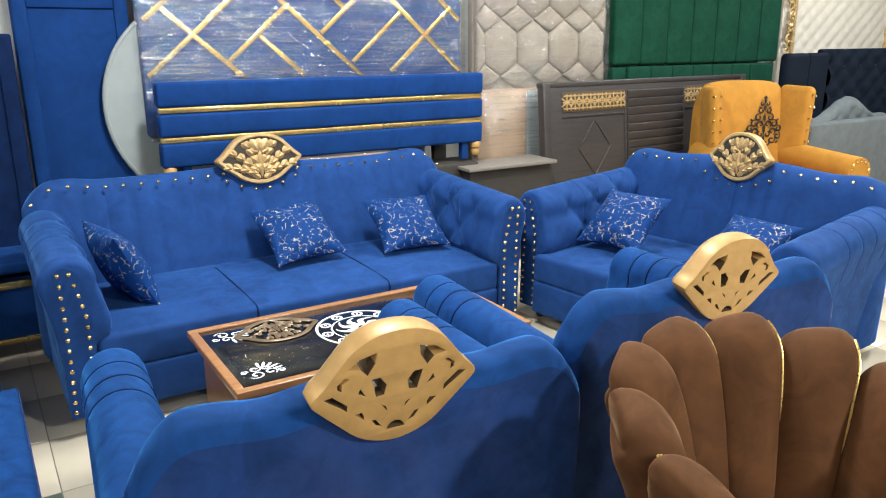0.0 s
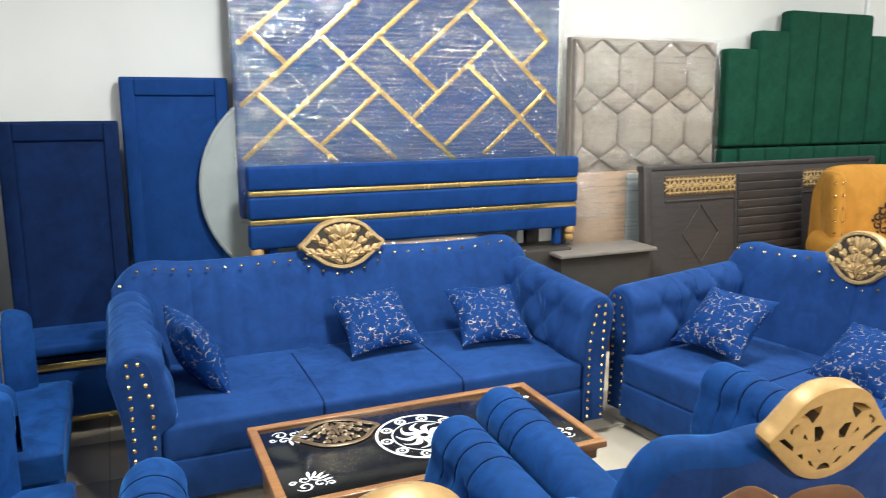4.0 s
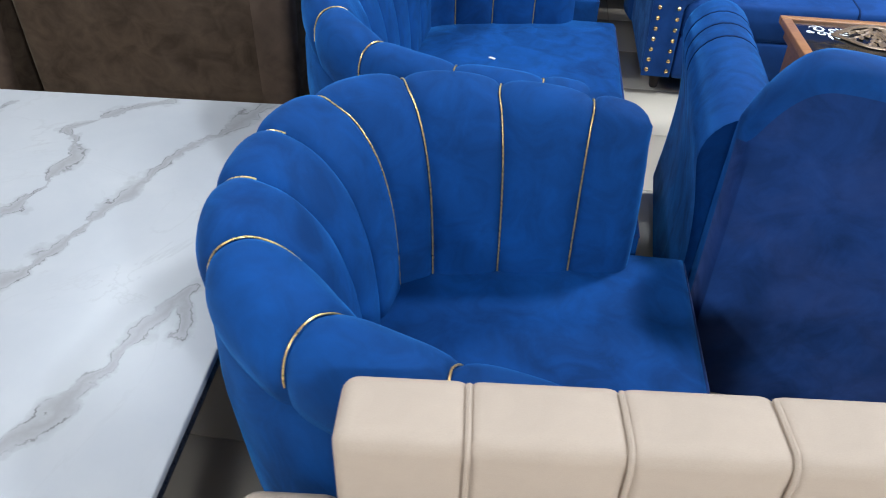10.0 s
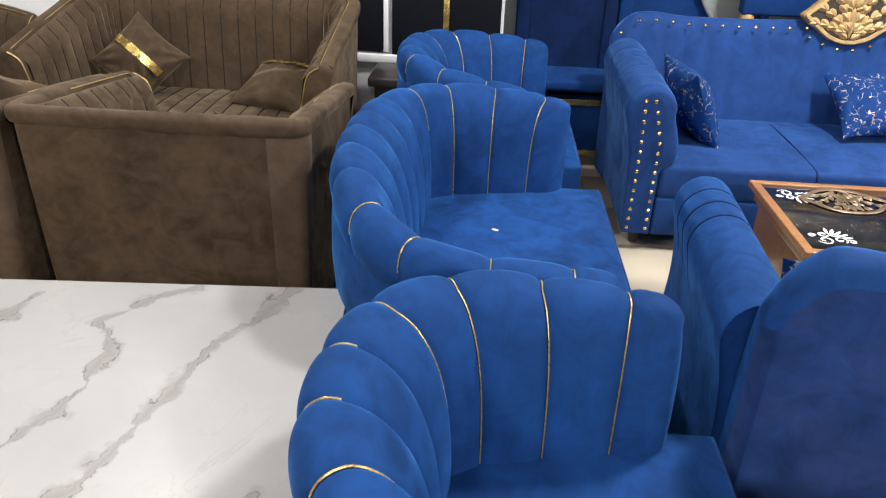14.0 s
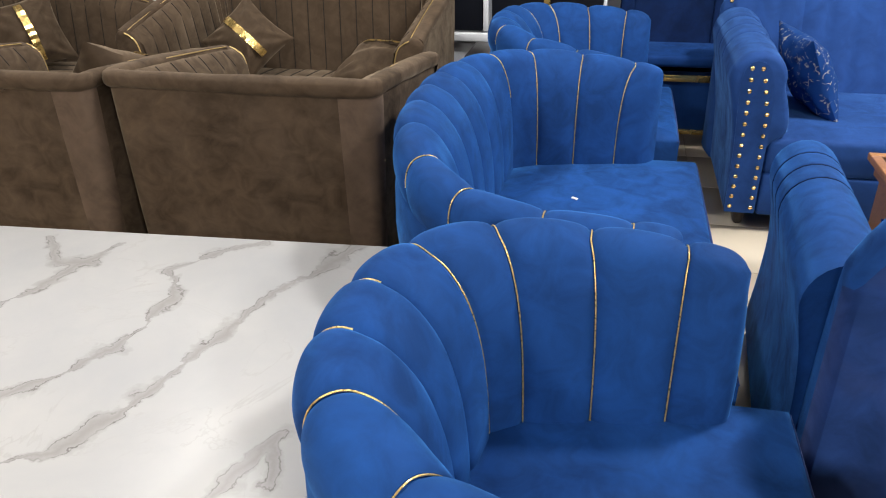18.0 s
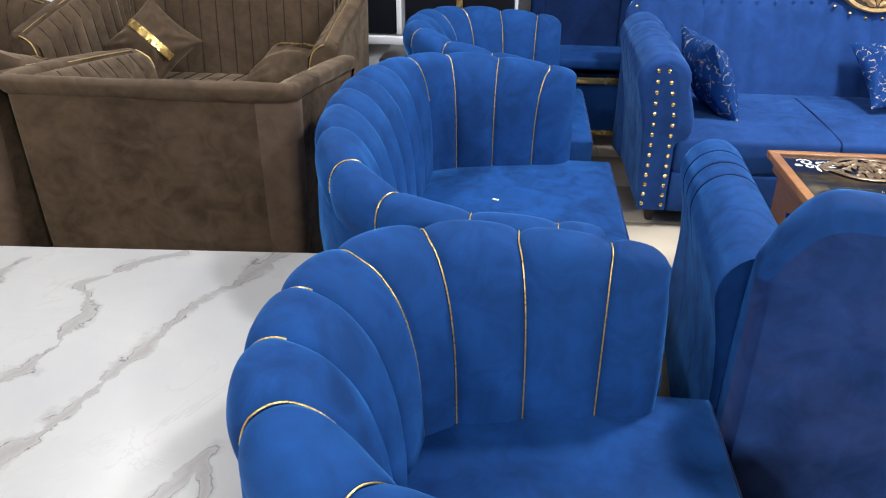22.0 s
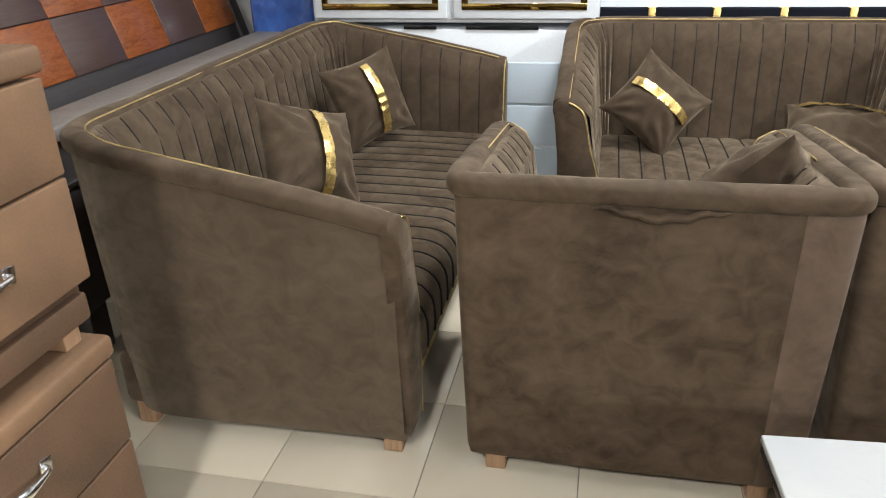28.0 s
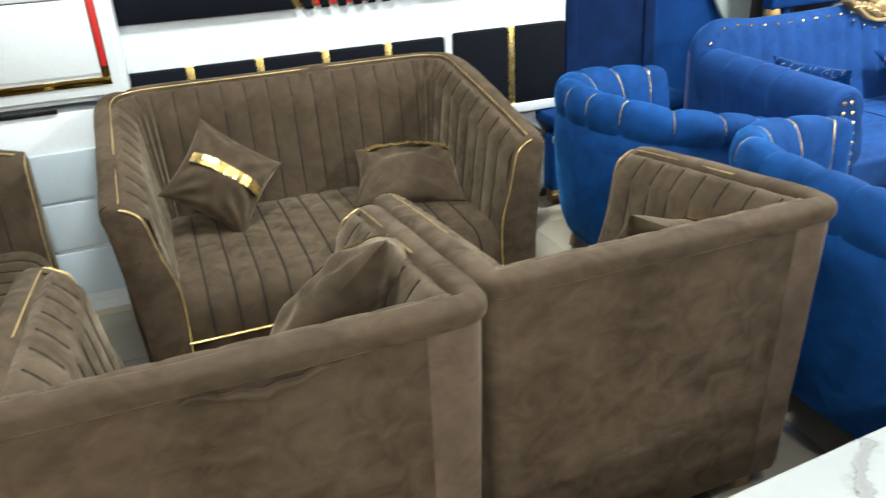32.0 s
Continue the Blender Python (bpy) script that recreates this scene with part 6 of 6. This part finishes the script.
# herringbone headboard in film
def lattice_headboard(m):
    t = thing("headboard", "blue velvet headboard with gold herringbone strips in clear film", "headboard", m)
    W, Z0, Z1 = 2.12, 1.0, 2.55
    H = Z1 - Z0
    part("board", geo_box(W, 0.10, H, 0.03, 3), BLUE_BED, t, m=at(0, 0, (Z0 + Z1) / 2))
    # strips: where the lower end lies, which way it climbs, how far across it runs
    rising = [(-1.06, 1.98, 0.67), (-1.06, 1.64, 1.06), (-1.03, 1.34, 1.40), (-0.58, 1.41, 0.38), (-0.01, 1.90, 0.76), (0.01, 1.575, 0.54), (0.22, 1.40, 0.35), (0.49, 1.335, 0.47), (0.76, 1.89, 0.19)]
    falling = [(-0.97, 2.06, 0.20), (-0.58, 2.06, 0.88), (-0.93, 1.705, 0.45), (-0.38, 1.56, 0.27), (-0.21, 2.06, 0.40), (0.37, 2.235, 0.68), (0.38, 1.895, 0.66), (0.34, 2.59, 0.62)]
    rise = math.tan(radians(41))
    for climb, runs in ((rise, rising), (-rise, falling)):
        for xa, za, run in runs:
            xa, xb = max(xa, -W / 2 + 0.03), min(xa + run, W / 2 - 0.03)
            zb = min(Z1 - 0.04, za + climb * (xb - xa))
            if za > Z1 - 0.04:
                xa, za = xa + (za - Z1 + 0.04) / rise, Z1 - 0.04
            xb = xa + (zb - za) / climb
            part("gold_strip", geo_box(math.hypot(xb - xa, zb - za), 0.008, 0.030, 0.002, 1), GOLD_FLAT, t, "gold mirror strip", Matrix.Translation(((xa + xb) / 2, -0.053, (za + zb) / 2)) @ pose(0, 0, 0, 0, -math.degrees(math.atan2(zb - za, xb - xa)), 0))
    nx, nz = 60, 40
    P = np.zeros((nx, nz, 3))
    for i, x in enumerate(np.linspace(-W / 2 - 0.012, W / 2 + 0.012, nx)):
        for k, z in enumerate(np.linspace(Z0 - 0.02, Z1, nz)):
            d = 0.006 * noise.noise((x * 2.2, z * 13, 1.7)) + 0.004 * noise.noise((x * 7, z * 25, 4.1))
            P[i, k] = (x, -0.070 + d, z)
    part("film", geo_grid(P), FILM, t, "clear wrinkled stretch film", sharp=0)
    part("leg", geo_box(0.10, 0.05, Z0, 0.006, 1), DARK_VOID, t, m=at(-0.9, 0.02, Z0 / 2))
    part("leg", geo_box(0.10, 0.05, Z0, 0.006, 1), DARK_VOID, t, m=at(0.9, 0.02, Z0 / 2))
    return t


lattice_headboard(Matrix.Translation((3.07, 4.955, 0)) @ pose(0, 0, 0, -1.5, 0, 0))

# hexagon headboard in film
def hexagon_headboard(m):
    t = thing("headboard", "beige velvet headboard of padded hexagons in clear film", "headboard", m)
    W, Z0, Z1 = 1.24, 0.05, 2.10
    part("board", geo_box(W, 0.06, Z1 - Z0, 0.01, 2), BEIGE, t, m=at(0, 0.03, (Z0 + Z1) / 2))
    # tall hexagons tip to tip in rows, with diamonds between the rows
    hw, hh, cap = 0.1475, 0.202, 0.095

    def pad(cx, cz, poly):
        poly = [(max(-W / 2 + 0.01, min(W / 2 - 0.01, cx + x)), max(1.19, min(cz + z, Z1 - 0.01))) for x, z in poly]
        if max(x for x, _ in poly) - min(x for x, _ in poly) < 0.05 or max(z for _, z in poly) - min(z for _, z in poly) < 0.05:
            return
        mx, mz = np.mean(np.array(poly), axis=0)
        rows = [[(mx + (x - mx) * k, d, mz + (z - mz) * k) for x, z in poly] for k, d in ((1.0, 0.0), (0.975, -0.020), (0.90, -0.036), (0.6, -0.048), (0.02, -0.052))]
        part("pad", geo_grid(np.array(rows), False, True), BEIGE, t, sharp=70)

    for r in range(3):
        for c in range(-3, 4):
            cx, cz = (c - 0.31) * 2 * hw, 1.478 + r * 2 * hh
            pad(cx, cz, [(0, hh), (hw, hh - cap), (hw, -hh + cap), (0, -hh), (-hw, -hh + cap), (-hw, hh - cap)])
            pad(cx + hw, cz - hh, [(0, cap), (hw, 0), (0, -cap), (-hw, 0)])
    part("lower_panel", geo_box(W + 0.02, 0.05, 1.13, 0.02, 2), PEACH, t, "peach lower panel in film", at(0.02, -0.02, 0.625))
    part("lower_panel", geo_box(0.34, 0.02, 0.58, 0.006, 1), GREYGREEN, t, "grey-green packed panel in film", at(0.0, -0.052, 0.88))
    part("film", geo_box(W + 0.04, 0.10, 1.14, 0.02, 2), FILM, t, "clear stretch film", at(0.02, -0.02, 0.625))
    part("film", geo_grid(np.array([[(x, -0.066 + 0.008 * noise.noise((x * 3, z * 12, 9)), z) for z in np.linspace(1.2, Z1 + 0.01, 30)] for x in np.linspace(-W / 2 - 0.01, W / 2 + 0.01, 40)])), FILM, t, "clear stretch film", sharp=0)
    return t


hexagon_headboard(Matrix.Translation((4.86, 4.93, 0)) @ pose(0, 0, 0, -2, 0, 0))

# green stepped headboard
def green_headboard(m):
    t = thing("headboard", "bottle green velvet headboard of stepped upright channels", "headboard", m)
    tops = (2.06, 2.20, 2.36, 2.36, 2.36, 2.20, 2.06)
    wide = 2.12 / 7
    for k, z in enumerate(tops):
        part("channel", geo_box(wide - 0.003, 0.13, z - 1.33, 0.03, 4), GREEN, t, m=at(-1.06 + wide * (k + 0.5), 0, (z + 1.33) / 2))
    part("lower_panel", geo_box(2.10, 0.10, 1.30, 0.02, 2), GREEN, t, m=at(0, 0.01, 0.67))
    for k in range(1, 8):
        part("lower_channel", geo_box(0.255, 0.05, 0.30, 0.02, 3), GREEN, t, m=at(-1.04 + 0.26 * k, -0.055, 1.17))
    return t


green_headboard(Matrix.Translation((6.66, 4.98, 0)) @ pose(0, 0, 0, -1.5, 0, 0))

# carved dark headboard
def dark_headboard(m):
    t = thing("headboard", "espresso wooden headboard with gold fretwork insets and louvred centre", "headboard", m)
    W, H = 2.40, 1.24
    part("board", geo_box(W, 0.06, H - 0.1, 0.012, 2), WOOD_DARK, t, m=at(0, 0, (H + 0.1) / 2))
    part("top_rail", geo_box(W + 0.02, 0.075, 0.04, 0.01, 2), WOOD_DARK, t, m=at(0, 0, H - 0.018))
    for sx in (-1, 1):
        part("stile", geo_box(0.07, 0.07, H, 0.01, 2), WOOD_DARK, t, m=at(sx * (W / 2 - 0.03), -0.004, H / 2))
        fx = sx * 0.69
        fret = part("fretwork", geo_box(0.66, 0.010, 0.145, 0.003, 1), HOLE, t, "recessed gold fretwork band", at(fx, -0.031, 1.09))
        bars = []
        for k in range(8):
            x = -0.287 + 0.082 * k
            for a in (0, 30, 90, 150):
                bars.append(geo_move(geo_box(0.080 if a == 0 else 0.118, 0.007, 0.010, 0.002, 1), Matrix.Translation((x, -0.007, 0)) @ pose(0, 0, 0, 0, a, 0)))
            for g in (-1, 1):
                bars.append(geo_move(geo_box(0.066, 0.007, 0.010, 0.002, 1), Matrix.Translation((x, -0.007, g * 0.046)) @ pose(0, 0, 0, 0, 0, 0)))
                bars.append(geo_move(geo_box(0.050, 0.007, 0.008, 0.002, 1), Matrix.Translation((x + 0.041, -0.007, g * 0.034)) @ pose(0, 0, 0, 0, 90, 0)))
        part("fret", geo_join(*bars), CARVED, fret, "gold star-pattern fret")
        part("bead", geo_box(0.66, 0.016, 0.012, 0.003, 1), WOOD_DARK, t, m=at(fx, -0.032, 0.985))
        part("bead", geo_box(0.016, 0.02, 0.98, 0.004, 1), WOOD_DARK, t, m=at(sx * 0.35, -0.032, 0.67))
        part("diamond", geo_tube([(fx + 0.17 * c, -0.034, 0.74 + 0.21 * s) for c, s in ((1, 0), (0, 1), (-1, 0), (0, -1))], 0.0045, 6, True), WOOD_DARK, t, "raised diamond bead")
    for k in range(14):
        part("louvre", geo_box(0.67, 0.026, 0.062, 0.006, 2), WOOD_DARK, t, m=Matrix.Translation((0, -0.034, 1.125 - 0.065 * k)) @ pose(0, 0, 0, 14, 0, 0))
    return t


dark_headboard(Matrix.Translation((5.91, 4.70, 0)) @ pose(0, 0, 0, 0, 0, 2) @ pose(0, 0, 0, -6, 0, 0))
bench = thing("ledge_unit", "grey-brown ledge before the wrapped headboard, shaded gap below as a dark box", "ledge", at(4.30, 4.68, -0.02))
part("top", geo_box(0.76, 0.30, 0.024, 0.006, 1), LEDGE_PALE, bench, m=at(0, 0, 0.722))
# dark box paints the shade of the open gap below the top
part("body", geo_box(0.70, 0.22, 0.69, 0.01, 1), DARK_VOID, bench, m=at(0, 0, 0.37))

# ivory headboard in a carved gold frame
def ivory_headboard(m):
    t = thing("headboard", "ivory tufted headboard in an ornate carved gold frame", "headboard", m)
    W, H = 1.95, 2.12
    part("board", geo_box(W, 0.06, H, 0.01, 1), WHITE_TUFT, t, m=at(0, 0.02, H / 2))
    nx, nz = 61, 49
    P = np.zeros((nx, nz, 3))
    for i, x in enumerate(np.linspace(-W / 2 + 0.15, W / 2 - 0.15, nx)):
        for k, z in enumerate(np.linspace(0.9, H - 0.13, nz)):
            tuft = abs(math.sin(math.pi * (x / 0.2 + z / 0.16))) * abs(math.sin(math.pi * (x / 0.2 - z / 0.16)))
            P[i, k] = (x, -0.015 - 0.022 * math.sqrt(tuft), z)
    part("tufting", geo_grid(P), WHITE_TUFT, t, "diamond-tufted ivory leatherette", sharp=0)
    rnd = random.Random(5)
    for side in (-1, 1):
        part("frame_side", geo_box(0.035, 0.06, H, 0.01, 2), CARVED, t, m=at(side * (W / 2 - 0.14), -0.03, H / 2))
        bits = []
        for k in range(26):
            z = 0.8 + k * 0.052
            a = rnd.uniform(0, 6.28)
            bits.append(geo_move(geo_tube([(0.045 * math.cos(q + a) * (1 - q / 9), -0.02, 0.045 * math.sin(q + a) * (1 - q / 9)) for q in np.linspace(0, 5.0, 9)], [0.014, 0.014, 0.013, 0.012, 0.011, 0.010, 0.009, 0.008, 0.006], 6), at(side * (W / 2 - 0.06) + rnd.uniform(-0.02, 0.02), -0.035, z)))
        part("scrollwork", geo_join(*bits), CARVED, t, "carved gold scrollwork")
    part("frame_top", geo_box(W - 0.26, 0.06, 0.035, 0.01, 2), CARVED, t, m=at(0, -0.03, H - 0.13))
    bits = []
    for k in range(34):
        x = -W / 2 + 0.04 + k * (W - 0.08) / 33
        a = rnd.uniform(0, 6.28)
        lift = 0.09 * math.exp(-((x - 0.0) / 0.22) ** 2)
        for q2 in (0, 1):
            bits.append(geo_move(geo_tube([(0.048 * math.cos(q + a) * (1 - q / 9), -0.02, 0.048 * math.sin(q + a) * (1 - q / 9)) for q in np.linspace(0, 5.0, 9)], [0.015, 0.015, 0.014, 0.013, 0.011, 0.010, 0.009, 0.008, 0.006], 6), at(x, -0.035, H - 0.06 + q2 * lift + rnd.uniform(-0.015, 0.015))))
    part("scrollwork", geo_join(*bits), CARVED, t, "carved gold scrollwork")
    return t


ivory_headboard(Matrix.Translation((8.82, 5.02, 0)) @ pose(0, 0, 0, -1, 0, 0))

# navy winged bed and grey tufted bed beyond the mustard chair
navy = thing("bed_headboard", "ink navy velvet winged headboard with crystal buttons", "headboard", at(8.15, 4.50, 0) @ Matrix.Diagonal((1.08, 1, 1, 1)))
part("wing", geo_box(0.30, 0.10, 1.42, 0.04, 4), NAVY, navy, m=at(-0.78, 0, 0.71))
part("wing_inner", geo_box(0.28, 0.08, 1.42, 0.03, 4), NAVY, navy, m=at(-0.49, 0.0, 0.71))
NP = np.zeros((50, 40, 3))
for i, x in enumerate(np.linspace(-0.35, 1.6, 50)):
    for k, z in enumerate(np.linspace(0.3, 1.44, 40)):
        NP[i, k] = (x, -0.02 - 0.045 * math.sqrt(abs(math.sin(math.pi * (x / 0.24 + z / 0.2))) * abs(math.sin(math.pi * (x / 0.24 - z / 0.2)))), z)
part("tufted_panel", geo_grid(NP), NAVY, navy, "tufted navy panel", sharp=0)
part("board", geo_box(1.98, 0.06, 1.45, 0.02, 2), NAVY, navy, m=at(0.62, 0.06, 0.725))
STUD = to_mesh("crystal_button", geo_lathe([(0.008, 0), (0.006, 0.004), (0.001, 0.006)], 8), SILVER)
for i in range(7):
    for k in range(4):
        part("crystal_button", STUD, None, navy, m=Matrix.Translation((-0.24 + 0.24 * i + (0.12 if k % 2 else 0), -0.026, 0.70 + 0.2 * k)) @ pose(0, 0, 0, 90, 0, 0))

grey = thing("grey_bed", "grey velvet bed end with scalloped tufted headboard", "bed", at(8.16, 4.26, 0))
part("footboard", geo_box(1.90, 0.10, 0.845, 0.03, 4), GREY, grey, m=at(0, 0, 0.4225))
GP = np.zeros((60, 24, 3))
for i, s in enumerate(np.linspace(-1, 1, 60)):
    topz = 0.96 + 0.22 * math.exp(-((s / 0.42) ** 2)) + 0.03 * math.exp(-(((abs(s) - 0.75) / 0.15) ** 2))
    for k, q in enumerate(np.linspace(0, 1, 24)):
        z = 0.5 + (topz - 0.5) * min(1, q / 0.8)
        x = s * 0.85
        tuft = 0.03 * math.sqrt(abs(math.sin(math.pi * (x / 0.2 + z / 0.18))) * abs(math.sin(math.pi * (x / 0.2 - z / 0.18))))
        GP[i, k] = (x, (-0.04 - tuft) if q <= 0.8 else -0.04 + (q - 0.8) * 0.6, z + (0.04 * math.sin(math.pi * (q - 0.8) / 0.2) if q > 0.8 else 0))
part("tufted_headboard", geo_grid(GP), GREY, grey, "grey tufted scalloped headboard", at(-0.07, 0.16, -0.190), sharp=0)
part("bed_side", geo_box(1.6, 0.30, 0.35, 0.03, 2), GREY, grey, m=at(0.05, 0.18, 0.30))


# ---- mustard wing chair ----
def wing_chair(m):
    t = thing("wing_chair", "mustard velvet wing chair with black damask motif and nailheads", "armchair", m)
    W, D = 0.86, 0.82
    nx = 25
    s = np.linspace(-1, 1, nx)
    sec = smooth_line([(0.0, 0.0), (0.02, 0.4), (0.05, 0.8), (0.08, 0.95), (0.12, 1.0), (0.17, 0.96), (0.19, 0.8), (0.20, 0.4), (0.2, 0.0)], 4)
    P = np.zeros((nx, len(sec), 3))
    for i, k in enumerate(s):
        zt = 1.09 - 0.04 * abs(k) ** 3 - 0.10 * max(0, (abs(k) - 0.8) / 0.2) ** 2
        P[i, :, 0], P[i, :, 1], P[i, :, 2] = k * 0.40, D - 0.2 + sec[:, 0] + 0.03 * sec[:, 1], 0.3 + (zt - 0.3) * sec[:, 1]
    V, F = geo_grid(P)
    mm = len(sec)
    part("backrest", (V, F + [list(range(mm)), list(range((nx - 1) * mm, nx * mm))[::-1]]), MUSTARD, t)
    for sx in (-1, 1):
        w = part("wing", geo_box(0.10, 0.26, 0.52, 0.045, 4), MUSTARD, t, m=Matrix.Translation((sx * 0.385, D - 0.20, 0.80)) @ pose(0, 0, 0, 0, sx * 5, sx * 18))
        for k in range(6):
            nail_at(w, (0.026 * sx, -0.129, -0.20 + 0.08 * k), (0, -1, 0))
            nail_at(w, (-0.026 * sx, -0.129, -0.20 + 0.08 * k), (0, -1, 0))
        arm = part("arm", geo_join(geo_move(geo_tube([(0, y, 0) for y in np.linspace(0, D - 0.1, 8)], 0.095, 18), at(0, 0, 0.565)), geo_move(geo_box(0.14, D - 0.12, 0.46, 0.03, 3), at(0, D / 2 - 0.05, 0.33))), MUSTARD, t, m=at(sx * (W / 2 - 0.03), 0, 0))
        for a in np.linspace(-40, 220, 11):
            nail_at(arm, (0.075 * math.cos(radians(a)), -0.001, 0.565 + 0.075 * math.sin(radians(a))), (0, -1, 0))
    part("seat_cushion", geo_box(0.62, 0.62, 0.17, 0.05, 4, 0.03), MUSTARD, t, m=at(0, 0.32, 0.41))
    part("base", geo_box(0.80, D - 0.08, 0.22, 0.02, 2), MUSTARD, t, m=at(0, D / 2, 0.23))
    for sx in (-1, 1):
        for y in (0.08, D - 0.1):
            part("leg", LEG, None, t, m=at(sx * 0.34, y, 0))
    # damask motif: a pointed drop filled with mirrored curls
    bits = []
    curls = ((0.030, 0.165, 0.030, 90, -330), (0.052, 0.105, 0.034, 110, -360), (0.088, 0.050, 0.036, 120, -360), (0.128, 0.005, 0.032, 130, -380), (0.034, 0.045, 0.036, -70, 360),
             (0.075, -0.020, 0.036, -60, 360), (0.125, -0.060, 0.032, 60, -380), (0.030, -0.045, 0.028, 80, -330), (0.075, -0.095, 0.034, 40, -380), (0.030, -0.125, 0.030, 60, -360), (0.022, 0.225, 0.020, 60, -300), (0.020, -0.180, 0.020, 60, -330))
    for sx in (-1, 1):
        for cx, cz, r, a0, turn in curls:
            arc = [(sx * (cx + r * (1 - 0.7 * q) * math.cos(radians(a0 + turn * q))), 0, cz + r * (1 - 0.7 * q) * math.sin(radians(a0 + turn * q))) for q in np.linspace(0, 1, 14)]
            bits.append(geo_tube(arc, [0.0045 + 0.004 * math.sin(math.pi * k / 13) for k in range(14)], 5))
        rim = smooth_line([(0.004, 0.275), (0.030, 0.215), (0.075, 0.135), (0.135, 0.055), (0.165, -0.020), (0.140, -0.095), (0.085, -0.150), (0.030, -0.200), (0.004, -0.235)], 3)
        for k in range(0, len(rim) - 1, 4):
            x, zc = rim[k]
            bits.append(geo_move(geo_lathe([(0.001, -0.017), (0.009, -0.004), (0.009, 0.006), (0.001, 0.017)], 6), at(sx * x, 0, zc) @ pose(0, 0, 0, 0, sx * 50, 0)))
    for zc, h in ((0.262, 0.04), (0.19, 0.03), (0.10, 0.04), (0.0, 0.05), (-0.09, 0.04), (-0.21, 0.04)):
        bits.append(geo_move(geo_lathe([(0.001, -h), (0.012, -h / 3), (0.012, h / 3), (0.001, h)], 8), at(0, 0, zc)))
    part("damask_motif", geo_join(*bits), DAMASK, t, "black embroidered damask motif", Matrix.Translation((0.155, D - 0.160, 0.75)) @ pose(0, 0, 0, -4, 0, 0) @ Matrix.Diagonal((1.04, 0.5, 0.80, 1)))
    return t


MUST = wing_chair(at(6.15, 3.50, 0, -22))
MUST.scale = (0.93, 1.30, 1.12)


# ---- tiled floor, last ----
floor = solid("floor", geo_box(X1 - X0, Y1 - Y0, 0.10, 0.002, 1), GROUT, m=at((X0 + X1) / 2, (Y0 + Y1) / 2, -0.056), kind="structure")
PITCH, TX, TY = 0.42, -1.70, 2.336
TILE_MESH = {k: to_mesh("tile", geo_box(PITCH - 0.003, PITCH - 0.003, 0.012, 0.0012, 1), k) for k in (TILE, TILE_TAN, TILE_GREEN)}
SPECIAL = {(0, -1): TILE_TAN, (6, 1): TILE_GREEN, (7, -1): TILE_GREEN, (2, -1): TILE_TAN, (3, 2): TILE_TAN, (4, 1): TILE_GREEN, (9, 1): TILE_TAN}
joined, strips = [], 0
for i in range(int((X0 - TX) / PITCH) - 1, int((X1 - TX) / PITCH) + 2):
    for j in range(int((Y0 - TY) / PITCH) - 1, int((Y1 - TY) / PITCH) + 2):
        cx, cy = TX + (i + 0.5) * PITCH, TY + (j + 0.5) * PITCH
        if not (X0 < cx < X1 and Y0 < cy < Y1):
            continue
        if -3.4 < cx < 4.0 and 1.2 < cy < 4.6:
            ob = new("tile", TILE_MESH[SPECIAL.get((i, j), TILE)])
            ob.parent = floor
            ob.matrix_basis = Matrix.Translation(Vector((cx, cy, -0.006)) - floor.matrix_basis.translation)
        else:
            joined.append(geo_move(geo_box(PITCH - 0.003, PITCH - 0.003, 0.012, 0.0012, 1), at(cx, cy, -0.006)))
far_tiles = part("far_tiles", geo_join(*joined), TILE, floor, weld=False)
far_tiles.matrix_basis = Matrix.Translation(-floor.matrix_basis.translation)
far_tiles["kind"] = "stuff"
